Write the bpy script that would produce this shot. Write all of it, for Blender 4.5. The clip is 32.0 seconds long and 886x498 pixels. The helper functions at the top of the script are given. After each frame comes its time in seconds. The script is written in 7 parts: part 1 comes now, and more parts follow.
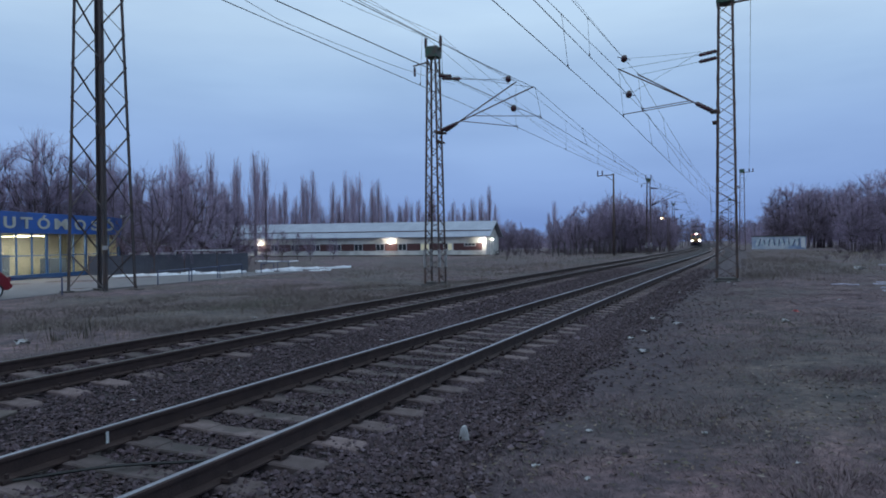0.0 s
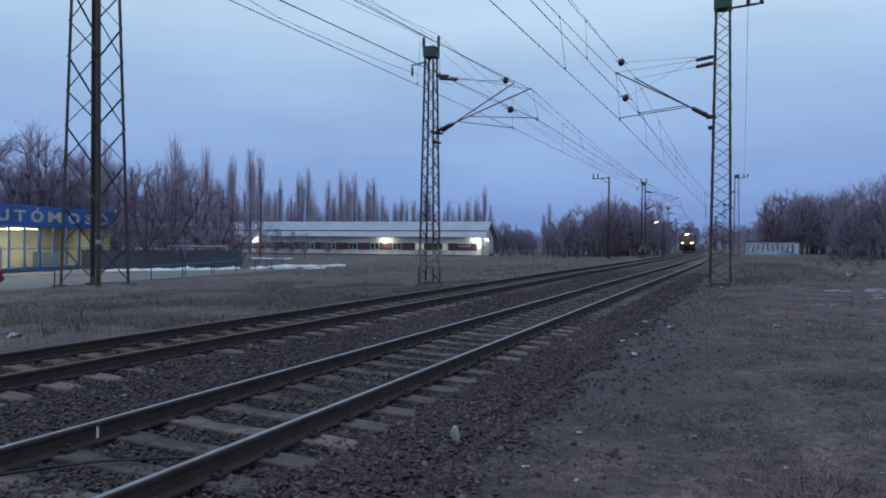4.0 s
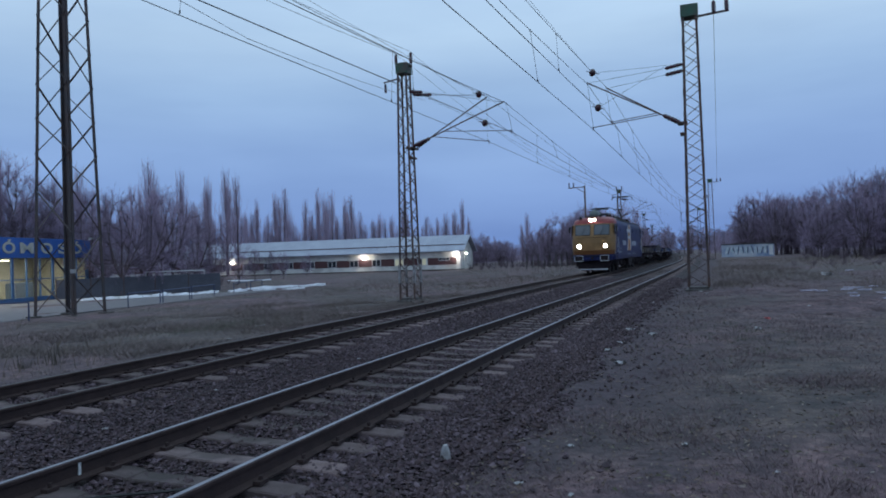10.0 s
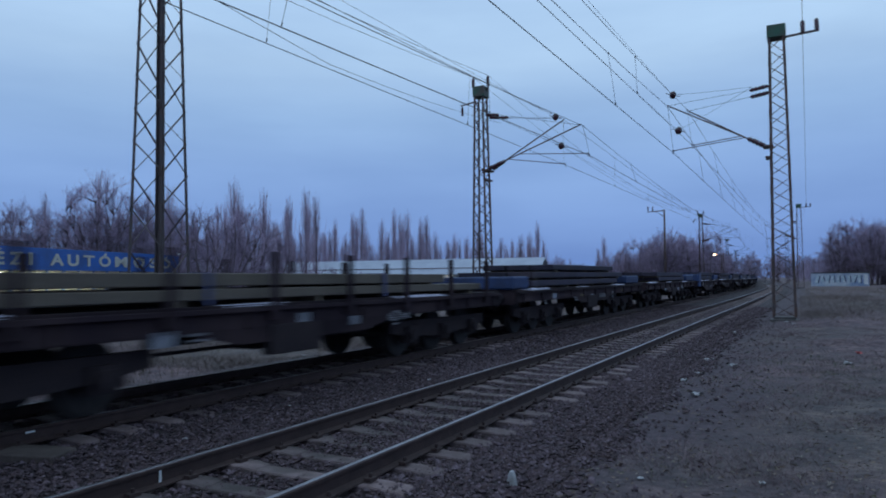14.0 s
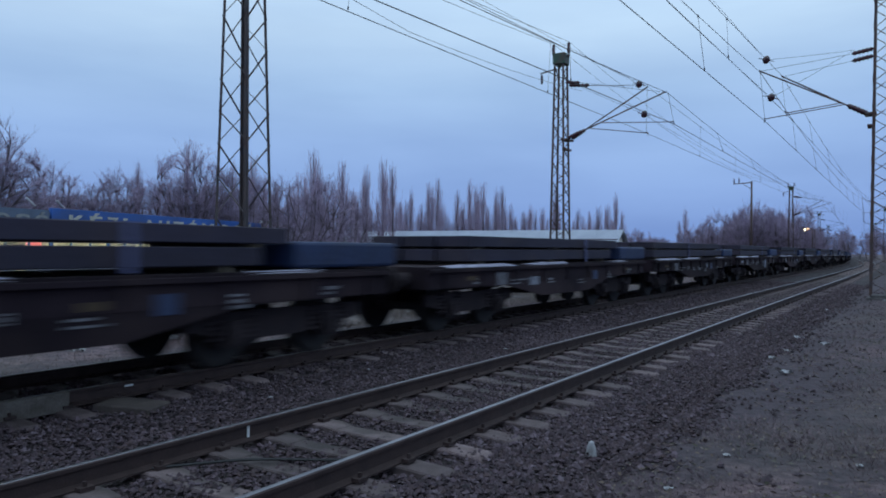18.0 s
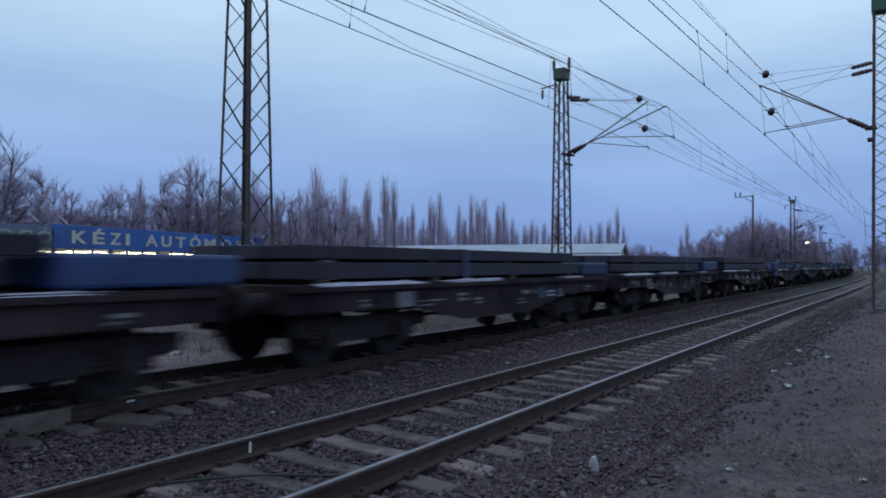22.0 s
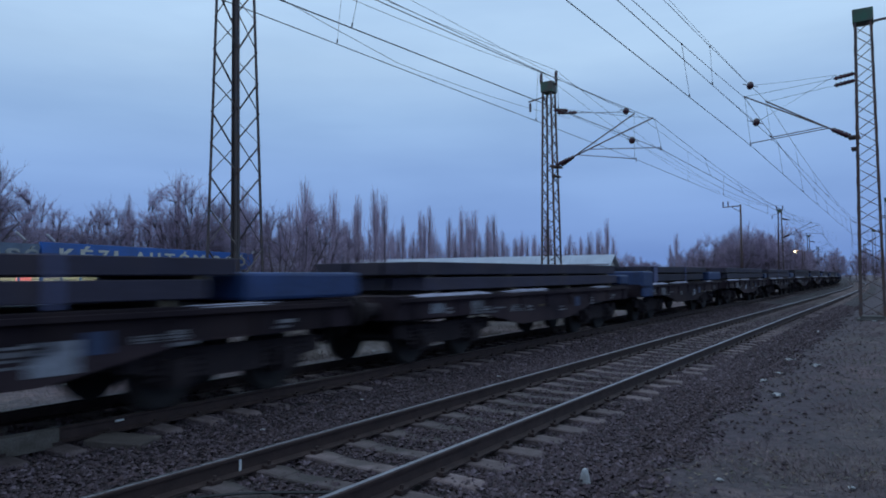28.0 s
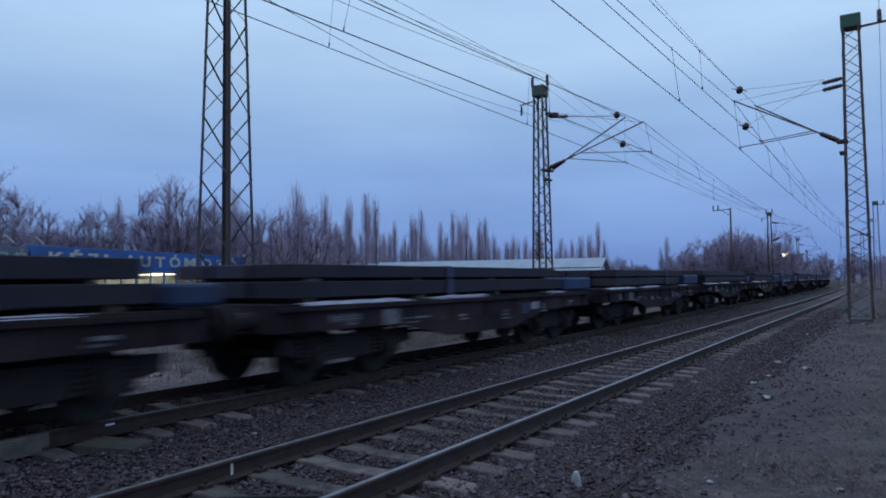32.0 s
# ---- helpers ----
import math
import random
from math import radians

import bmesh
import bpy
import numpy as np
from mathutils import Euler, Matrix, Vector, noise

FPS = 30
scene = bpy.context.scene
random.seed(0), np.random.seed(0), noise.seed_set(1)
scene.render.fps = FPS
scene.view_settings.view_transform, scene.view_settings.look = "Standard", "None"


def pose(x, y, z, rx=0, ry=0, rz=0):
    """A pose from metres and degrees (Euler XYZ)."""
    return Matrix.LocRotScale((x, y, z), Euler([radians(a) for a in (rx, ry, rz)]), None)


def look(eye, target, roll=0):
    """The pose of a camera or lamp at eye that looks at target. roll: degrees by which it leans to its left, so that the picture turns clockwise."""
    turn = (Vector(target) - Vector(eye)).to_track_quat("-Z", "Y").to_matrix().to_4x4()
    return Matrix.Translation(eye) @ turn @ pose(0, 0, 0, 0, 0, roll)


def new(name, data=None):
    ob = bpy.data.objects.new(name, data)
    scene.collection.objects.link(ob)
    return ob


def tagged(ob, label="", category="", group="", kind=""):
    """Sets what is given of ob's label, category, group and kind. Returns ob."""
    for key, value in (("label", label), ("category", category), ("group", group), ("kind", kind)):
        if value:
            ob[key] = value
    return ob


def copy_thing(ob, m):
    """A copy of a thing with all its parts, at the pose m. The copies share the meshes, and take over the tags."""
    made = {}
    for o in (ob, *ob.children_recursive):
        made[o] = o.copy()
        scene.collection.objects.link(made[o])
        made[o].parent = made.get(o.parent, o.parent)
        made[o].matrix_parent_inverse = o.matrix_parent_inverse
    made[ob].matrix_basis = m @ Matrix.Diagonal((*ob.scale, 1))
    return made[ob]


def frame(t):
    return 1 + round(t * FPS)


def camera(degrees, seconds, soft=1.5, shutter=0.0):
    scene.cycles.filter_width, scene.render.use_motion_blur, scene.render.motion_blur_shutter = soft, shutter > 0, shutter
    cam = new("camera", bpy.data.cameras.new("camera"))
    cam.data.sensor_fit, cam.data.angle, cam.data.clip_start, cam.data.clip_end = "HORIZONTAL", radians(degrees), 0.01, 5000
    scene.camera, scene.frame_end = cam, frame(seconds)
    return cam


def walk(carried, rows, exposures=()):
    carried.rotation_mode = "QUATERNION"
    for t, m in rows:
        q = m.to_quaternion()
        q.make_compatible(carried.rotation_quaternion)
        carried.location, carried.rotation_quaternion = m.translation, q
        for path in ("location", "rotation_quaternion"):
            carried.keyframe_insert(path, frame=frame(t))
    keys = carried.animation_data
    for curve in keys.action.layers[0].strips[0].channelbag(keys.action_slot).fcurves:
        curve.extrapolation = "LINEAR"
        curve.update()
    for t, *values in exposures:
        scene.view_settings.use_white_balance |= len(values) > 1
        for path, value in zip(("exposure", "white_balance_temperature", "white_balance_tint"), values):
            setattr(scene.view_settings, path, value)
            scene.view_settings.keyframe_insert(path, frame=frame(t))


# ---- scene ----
cam = camera(63.95, 32.0, soft=1.8, shutter=0.48)
PATH = [
    (0.0, pose(0.011, 0.009, 1.538, 89.48, 0.59, 23.21)),
    (0.5, pose(0.005, 0.007, 1.534, 89.54, -0.01, 23.21)),
    (1.0, pose(-0.003, 0.008, 1.536, 89.52, -0.19, 23.21)),
    (1.5, pose(0.006, 0.005, 1.540, 89.45, -0.08, 23.25)),
    (2.0, pose(0.002, 0.014, 1.535, 89.38, -0.04, 23.22)),
    (2.5, pose(0.010, 0.011, 1.540, 89.39, -0.14, 23.15)),
    (3.0, pose(0.012, 0.019, 1.531, 89.48, -0.26, 23.06)),
    (3.5, pose(0.025, -0.002, 1.542, 89.47, -0.34, 22.92)),
    (5.5, pose(0.014, 0.012, 1.530, 89.64, -0.56, 22.54)),
    (6.0, pose(0.021, 0.005, 1.531, 89.71, -0.62, 22.49)),
    (6.5, pose(0.021, 0.003, 1.538, 89.79, -0.59, 22.43)),
    (7.0, pose(0.028, -0.009, 1.539, 89.87, -0.48, 22.40)),
    (7.5, pose(0.023, 0.003, 1.535, 89.99, -0.46, 22.38)),
    (8.0, pose(0.035, 0.046, 1.545, 90.13, -0.22, 21.68)),
    (8.5, pose(0.033, 0.052, 1.550, 90.30, 0.45, 20.80)),
    (9.0, pose(0.039, 0.050, 1.561, 90.37, 1.52, 20.12)),
    (9.5, pose(0.011, 0.028, 1.558, 90.21, 2.44, 20.31)),
    (10.0, pose(-0.019, 0.015, 1.567, 90.62, 1.89, 21.11)),
    (10.5, pose(0.023, 0.075, 1.568, 91.15, 0.78, 20.34)),
    (11.0, pose(0.013, 0.060, 1.577, 91.67, 0.94, 20.67)),
    (11.5, pose(0.008, 0.068, 1.575, 92.19, 1.10, 22.26)),
    (12.0, pose(0.005, 0.063, 1.588, 92.69, 1.31, 23.56)),
    (12.5, pose(0.001, 0.054, 1.589, 92.87, 1.18, 23.79)),
    (13.0, pose(0.020, 0.040, 1.589, 92.94, 0.81, 24.12)),
    (13.5, pose(-0.003, 0.036, 1.588, 92.92, 0.52, 24.85)),
    (14.0, pose(0.036, -0.013, 1.588, 92.47, 0.60, 27.09)),
    (14.5, pose(-0.001, -0.026, 1.594, 91.74, 0.38, 28.51)),
    (15.0, pose(-0.020, -0.015, 1.571, 91.06, -0.02, 29.93)),
    (15.5, pose(-0.025, 0.000, 1.561, 90.61, 0.06, 30.86)),
    (17.5, pose(-0.031, 0.005, 1.552, 90.10, -0.13, 33.11)),
    (18.0, pose(-0.038, -0.001, 1.555, 90.12, -0.35, 33.11)),
    (18.5, pose(-0.037, -0.007, 1.556, 90.22, -0.29, 33.10)),
    (19.0, pose(-0.033, -0.005, 1.554, 90.35, -0.03, 33.24)),
    (19.5, pose(-0.036, -0.006, 1.556, 90.43, -0.08, 33.36)),
    (20.0, pose(-0.048, 0.002, 1.560, 90.56, -0.32, 33.35)),
    (20.5, pose(-0.038, -0.009, 1.560, 90.68, -0.39, 33.35)),
    (21.0, pose(-0.027, -0.004, 1.555, 90.91, -0.44, 33.34)),
    (21.5, pose(-0.029, -0.009, 1.559, 91.08, -0.37, 33.31)),
    (22.0, pose(-0.022, -0.020, 1.558, 91.28, -0.18, 33.25)),
    (22.5, pose(-0.024, -0.020, 1.561, 91.39, -0.37, 33.09)),
    (23.0, pose(-0.027, -0.018, 1.557, 91.50, -0.50, 32.90)),
    (23.5, pose(-0.006, -0.019, 1.563, 91.59, -0.28, 32.92)),
    (24.0, pose(-0.009, -0.022, 1.555, 91.73, 0.14, 32.93)),
    (24.5, pose(-0.009, -0.024, 1.565, 91.79, 0.22, 32.95)),
    (25.0, pose(-0.017, -0.026, 1.569, 91.91, 0.24, 32.87)),
    (25.5, pose(-0.000, -0.024, 1.564, 92.01, 0.54, 32.83)),
    (27.5, pose(0.004, -0.030, 1.570, 92.30, 0.46, 32.53)),
    (28.0, pose(0.006, -0.032, 1.570, 92.33, 0.56, 32.51)),
    (28.5, pose(0.008, -0.033, 1.566, 92.36, 0.58, 32.44)),
    (29.0, pose(0.010, -0.036, 1.570, 92.38, 0.39, 32.37)),
    (29.5, pose(0.007, -0.039, 1.575, 92.41, 0.40, 32.27)),
    (30.0, pose(0.016, -0.049, 1.575, 92.47, 0.57, 32.18)),
    (30.5, pose(0.018, -0.050, 1.571, 92.53, 0.73, 32.09)),
    (31.0, pose(0.001, -0.035, 1.571, 92.53, 0.70, 32.01)),
    (31.5, pose(0.017, -0.047, 1.578, 92.54, 0.76, 31.94)),
    (32.0, pose(0.014, -0.052, 1.573, 92.58, 0.59, 31.82)),
]
walk(cam, PATH, [(0.0, 0.0, 6430, 10), (8.0, -0.03, 6350, 10), (9.0, -0.05, 6250, 10), (11.0, -0.17, 6200, 10), (12.0, -0.18, 6150, 10), (13.0, 0.0, 6480, 10), (14.0, -0.17, 5950, 10), (15.0, -0.06, 6100, 10), (18.0, 0.06, 6370, 10), (21.0, 0.04, 6380, 10), (25.0, -0.04, 6120, 10), (28.0, -0.12, 6020, 10), (32.0, -0.13, 5960, 10)])

# ---- the line's plan: offsets of both tracks from straight, by distance ahead ----
ALONG = [-400, -60, 0, 20, 35, 50, 70, 90, 105, 118, 140, 161, 185, 204, 221, 300, 500, 900]
SHIFT = [0, 0, 0, 0.08, 0.25, 0.43, 0.52, 0.46, 0.30, 0.02, -0.95, -2.1, -3.4, -4.5, -5.4, -9.8, -21, -43]
NEAR_X, FAR_X = -4.30, -8.48
SPEED, FRONT_TIME = 17.1, 12.4


TABLE = [float(np.mean(np.interp(np.linspace(v - 12, v + 12, 9), ALONG, SHIFT))) for v in range(-460, 961)]


def smooth_at(y):
    """The sideways shift of the line at y, smoothed over 24 m."""
    v = min(max(y + 460.0, 0.0), 1419.0)
    i = int(v)
    return TABLE[i] + (TABLE[i + 1] - TABLE[i]) * (v - i)


def fall(y):
    """The line falls slowly far ahead."""
    return -0.0000283 * (min(max(y, 90.0), 260.0) - 90.0) ** 2


def lift(x0, y):
    """The far track lies a hand higher some way ahead."""
    return (0.07 if x0 < -6.4 else 0.025) * min(1.0, max(0.0, (y - 14) / 22)) * min(1.0, max(0.0, (130 - y) / 50))


# ---- world and light: an overcast winter dusk ----
world = bpy.data.worlds.new("dusk_sky")
scene.world = world
world.use_nodes = True
wn, wl = world.node_tree.nodes, world.node_tree.links
wn.clear()
w_out, w_bg = wn.new("ShaderNodeOutputWorld"), wn.new("ShaderNodeBackground")
w_co, w_sep = wn.new("ShaderNodeTexCoord"), wn.new("ShaderNodeSeparateXYZ")
w_ramp = wn.new("ShaderNodeValToRGB")
w_sky = wn.new("ShaderNodeTexSky")
w_sky.sky_type = "NISHITA"
w_sky.sun_disc = False
w_sky.sun_elevation, w_sky.sun_rotation = radians(1.0), radians(200)
w_mapn = wn.new("ShaderNodeMapping")
w_mapn.inputs["Scale"].default_value = (1.2, 1.2, 5.5)
w_noise = wn.new("ShaderNodeTexNoise")
w_noise.inputs["Scale"].default_value, w_noise.inputs["Detail"].default_value = 1.6, 5.0
w_cr = wn.new("ShaderNodeValToRGB")
w_mix, w_add = wn.new("ShaderNodeMixRGB"), wn.new("ShaderNodeMixRGB")
w_ramp.color_ramp.elements[0].color, w_ramp.color_ramp.elements[1].color = (0.160, 0.268, 0.560, 1), (0.70, 0.93, 1.14, 1)
for pos, col in ((0.08, (0.203, 0.325, 0.612, 1)), (0.15, (0.250, 0.385, 0.655, 1)), (0.22, (0.325, 0.478, 0.712, 1)), (0.29, (0.42, 0.575, 0.765, 1))):
    e = w_ramp.color_ramp.elements.new(pos)
    e.color = col
w_cr.color_ramp.elements[0].position, w_cr.color_ramp.elements[0].color = 0.35, (0.90, 0.91, 0.93, 1)
w_cr.color_ramp.elements[1].position, w_cr.color_ramp.elements[1].color = 0.70, (1.14, 1.12, 1.08, 1)
w_mix.blend_type, w_mix.inputs[0].default_value = "MULTIPLY", 1.0
w_add.blend_type, w_add.inputs[0].default_value = "ADD", 0.006
wl.new(w_co.outputs["Generated"], w_sep.inputs[0])
wl.new(w_sep.outputs["Z"], w_ramp.inputs[0])
wl.new(w_co.outputs["Generated"], w_mapn.inputs[0])
wl.new(w_mapn.outputs[0], w_noise.inputs["Vector"])
wl.new(w_noise.outputs[0], w_cr.inputs[0])
wl.new(w_ramp.outputs[0], w_mix.inputs[1])
wl.new(w_cr.outputs[0], w_mix.inputs[2])
wl.new(w_mix.outputs[0], w_add.inputs[1])
wl.new(w_sky.outputs[0], w_add.inputs[2])
wl.new(w_add.outputs[0], w_bg.inputs[0])
wl.new(w_bg.outputs[0], w_out.inputs[0])
w_bg.inputs[1].default_value = 1.12

sun = new("sun", bpy.data.lights.new("sun", "SUN"))
sun.data.energy, sun.data.angle, sun.data.color = 0.25, radians(60), (0.86, 0.92, 1.0)
sun.matrix_world = look((0, 0, 30), (12, 14, 0))


# ---- materials ----
def mat(name, base, rough=0.8, metal=0.0, spot=None, scale=8.0, fine=60.0, bump=0.15, amount=0.5, dirt=None, dirt_scale=0.6, emit=None, power=0.0, rnd=0.0, bump_dist=0.01, spec=0.5):
    """A surface with grain at two scales: base and spot colours mixed by noise, dirt by a larger noise."""
    m = bpy.data.materials.new(name)
    m.use_nodes = True
    n, l = m.node_tree.nodes, m.node_tree.links
    b = n["Principled BSDF"]
    b.inputs["Roughness"].default_value, b.inputs["Metallic"].default_value = rough, metal
    b.inputs["Specular IOR Level"].default_value = spec
    co = n.new("ShaderNodeTexCoord")
    n1, n2 = n.new("ShaderNodeTexNoise"), n.new("ShaderNodeTexNoise")
    n1.inputs["Scale"].default_value, n1.inputs["Detail"].default_value = scale, 6
    n2.inputs["Scale"].default_value, n2.inputs["Detail"].default_value = fine, 4
    l.new(co.outputs["Object"], n1.inputs["Vector"])
    l.new(co.outputs["Object"], n2.inputs["Vector"])
    spot = spot or tuple(c * 0.6 for c in base)
    r1 = n.new("ShaderNodeValToRGB")
    r1.color_ramp.elements[0].position, r1.color_ramp.elements[1].position = 0.35, 0.68
    r1.color_ramp.elements[0].color, r1.color_ramp.elements[1].color = (*base, 1), (*spot, 1)
    l.new(n1.outputs[0], r1.inputs[0])
    mx = n.new("ShaderNodeMixRGB")
    mx.blend_type, mx.inputs[0].default_value = "OVERLAY", amount
    l.new(r1.outputs[0], mx.inputs[1])
    l.new(n2.outputs[0], mx.inputs[2])
    out = mx.outputs[0]
    if dirt:
        n3, r3, m3 = n.new("ShaderNodeTexNoise"), n.new("ShaderNodeValToRGB"), n.new("ShaderNodeMixRGB")
        n3.inputs["Scale"].default_value, n3.inputs["Detail"].default_value = dirt_scale, 8
        l.new(co.outputs["Object"], n3.inputs["Vector"])
        r3.color_ramp.elements[0].position, r3.color_ramp.elements[1].position = 0.45, 0.62
        r3.color_ramp.elements[0].color, r3.color_ramp.elements[1].color = (0, 0, 0, 1), (0.8, 0.8, 0.8, 1)
        l.new(n3.outputs[0], r3.inputs[0])
        l.new(r3.outputs[0], m3.inputs[0])
        l.new(out, m3.inputs[1])
        m3.inputs[2].default_value = (*dirt, 1)
        out = m3.outputs[0]
    if rnd:
        oi, mp, hs = n.new("ShaderNodeObjectInfo"), n.new("ShaderNodeMapRange"), n.new("ShaderNodeHueSaturation")
        mp.inputs["To Min"].default_value, mp.inputs["To Max"].default_value = 1 - rnd, 1 + rnd
        l.new(oi.outputs["Random"], mp.inputs["Value"])
        l.new(mp.outputs[0], hs.inputs["Value"])
        l.new(out, hs.inputs["Color"])
        out = hs.outputs[0]
    l.new(out, b.inputs["Base Color"])
    if bump:
        bp = n.new("ShaderNodeBump")
        bp.inputs["Strength"].default_value, bp.inputs["Distance"].default_value = bump, bump_dist
        l.new(n2.outputs[0], bp.inputs["Height"])
        l.new(bp.outputs[0], b.inputs["Normal"])
    if emit:
        b.inputs["Emission Color"].default_value, b.inputs["Emission Strength"].default_value = (*emit, 1), power
    return m


def glow(name, colour, power):
    m = bpy.data.materials.new(name)
    m.use_nodes = True
    b = m.node_tree.nodes["Principled BSDF"]
    b.inputs["Base Color"].default_value = (*colour, 1)
    b.inputs["Emission Color"].default_value, b.inputs["Emission Strength"].default_value = (*colour, 1), power
    return m


def glassy(name, tint, rough=0.06, alpha=1.0, spec=0.9):
    m = bpy.data.materials.new(name)
    m.use_nodes = True
    b = m.node_tree.nodes["Principled BSDF"]
    b.inputs["Base Color"].default_value, b.inputs["Roughness"].default_value = (*tint, 1), rough
    b.inputs["Specular IOR Level"].default_value = spec
    b.inputs["Transmission Weight"].default_value = 1 - alpha
    return m


def island_mat(name, cols, rough=0.9):
    """Each loose piece of the mesh takes its own shade."""
    m = bpy.data.materials.new(name)
    m.use_nodes = True
    n, l = m.node_tree.nodes, m.node_tree.links
    b, g, r = n["Principled BSDF"], n.new("ShaderNodeNewGeometry"), n.new("ShaderNodeValToRGB")
    b.inputs["Roughness"].default_value = rough
    while len(r.color_ramp.elements) < len(cols):
        r.color_ramp.elements.new(0.5)
    for i, c in enumerate(cols):
        r.color_ramp.elements[i].position, r.color_ramp.elements[i].color = i / (len(cols) - 1), (*c, 1)
    l.new(g.outputs["Random Per Island"], r.inputs[0])
    l.new(r.outputs[0], b.inputs["Base Color"])
    return m


# bed darker than the loose stones: shade in their gaps is painted in
M_BALLAST = mat("ballast_bed", (0.03295, 0.02156, 0.02725), 0.95, spot=(0.01453, 0.00931, 0.01199), scale=16, fine=45, bump=0.9, bump_dist=0.04, amount=0.8, dirt=(0.03295, 0.0245, 0.02289), dirt_scale=0.5)
M_STONE = island_mat("ballast_stone", [(0.01744, 0.01176, 0.01526), (0.06298, 0.04018, 0.04905), (0.03392, 0.02156, 0.02671), (0.09302, 0.0637, 0.07848), (0.02326, 0.01519, 0.01853), (0.05814, 0.03528, 0.03706), (0.03876, 0.02548, 0.03379), (0.1308, 0.098, 0.1177)])
M_SLEEPER = mat("weathered_concrete_sleeper", (0.136, 0.1015, 0.105), 0.9, spot=(0.07456, 0.04988, 0.04874), scale=5, fine=70, bump=0.4, dirt=(0.03509, 0.02752, 0.02625), dirt_scale=2.2, rnd=0.35)
M_RAIL = mat("rusty_rail_steel", (0.04896, 0.029, 0.02725), 0.8, spot=(0.0306, 0.018, 0.01744), scale=6, fine=80, bump=0.3, metal=0.3)
M_SHINE = mat("polished_rail_head", (0.27, 0.265, 0.29), 0.33, 0.95, spot=(0.19, 0.18, 0.20), scale=3, fine=40, bump=0.05, amount=0.2)
M_DULL = mat("dull_rail_head", (0.085, 0.075, 0.072), 0.5, 0.7, spot=(0.055, 0.045, 0.04), scale=3, fine=40, bump=0.05, amount=0.2)
M_MAST = mat("mast_paint", (0.072, 0.062, 0.066), 0.7, spot=(0.105, 0.062, 0.05), scale=2.5, fine=40, metal=0.2, dirt=(0.10, 0.055, 0.045), dirt_scale=0.7)
M_MASTG = mat("green_mast_paint", (0.032, 0.095, 0.062), 0.6, spot=(0.07, 0.058, 0.05), scale=2.5, fine=40, metal=0.2)
M_TOWER = mat("tower_rust_paint", (0.055, 0.052, 0.060), 0.75, spot=(0.075, 0.05, 0.045), scale=1.2, fine=30, metal=0.2)
M_BASE = mat("mast_foundation", (0.085, 0.078, 0.076), 0.95, scale=4, fine=50, bump=0.4)
M_INSUL = mat("brown_porcelain", (0.060, 0.022, 0.030), 0.25, spot=(0.04, 0.018, 0.022), bump=0)
M_WIRE = mat("copper_wire", (0.045, 0.042, 0.05), 0.6, metal=0.4, bump=0)
M_BARK = mat("winter_bark", (0.115, 0.086, 0.096), 0.95, spot=(0.07, 0.054, 0.062), scale=3, fine=20, bump=0.5)
# pale violet beyond real bark: distance haze is painted into these twigs
M_TWIG = mat("bare_twigs", (0.31, 0.245, 0.335), 0.95, spot=(0.22, 0.172, 0.24), scale=0.8, fine=6, bump=0, rnd=0.25)
M_BUSH = mat("thicket_twigs", (0.150, 0.112, 0.14), 0.95, spot=(0.105, 0.08, 0.10), scale=0.8, fine=6, bump=0, rnd=0.25)
# lightened the same way, for haze and against the crown's own shade
M_POPLAR = mat("bare_poplar_twigs", (0.39, 0.31, 0.40), 0.95, spot=(0.29, 0.23, 0.30), scale=0.8, fine=6, bump=0, rnd=0.2)
M_GRASS = island_mat("dry_grass", [(0.165, 0.116, 0.1318), (0.115, 0.09, 0.08856), (0.185, 0.13, 0.1447), (0.105, 0.076, 0.08316), (0.14, 0.1, 0.1123)])
M_WEED = island_mat("tall_dry_weeds", [(0.13, 0.10, 0.080), (0.17, 0.135, 0.105), (0.085, 0.068, 0.056)])
M_GREEN = island_mat("green_grass", [(0.035, 0.062, 0.030), (0.055, 0.085, 0.038), (0.045, 0.058, 0.03)])
M_SNOW = mat("old_snow", (0.62, 0.64, 0.69), 0.8, spot=(0.48, 0.49, 0.54), scale=2.0, fine=20, bump=0.5, bump_dist=0.03, amount=0.25)
M_GREYSNOW = mat("dirty_thawing_snow", (0.35, 0.34, 0.43), 0.85, spot=(0.20, 0.192, 0.25), scale=2.4, fine=20, bump=0.5, bump_dist=0.03, amount=0.3)
M_LITTER = mat("white_litter", (0.62, 0.64, 0.66), 0.6, spot=(0.5, 0.5, 0.5), scale=9, fine=50)
M_ASPHALT = mat("yard_asphalt", (0.125, 0.118, 0.128), 0.85, spot=(0.095, 0.09, 0.10), scale=1.5, fine=60, bump=0.3)


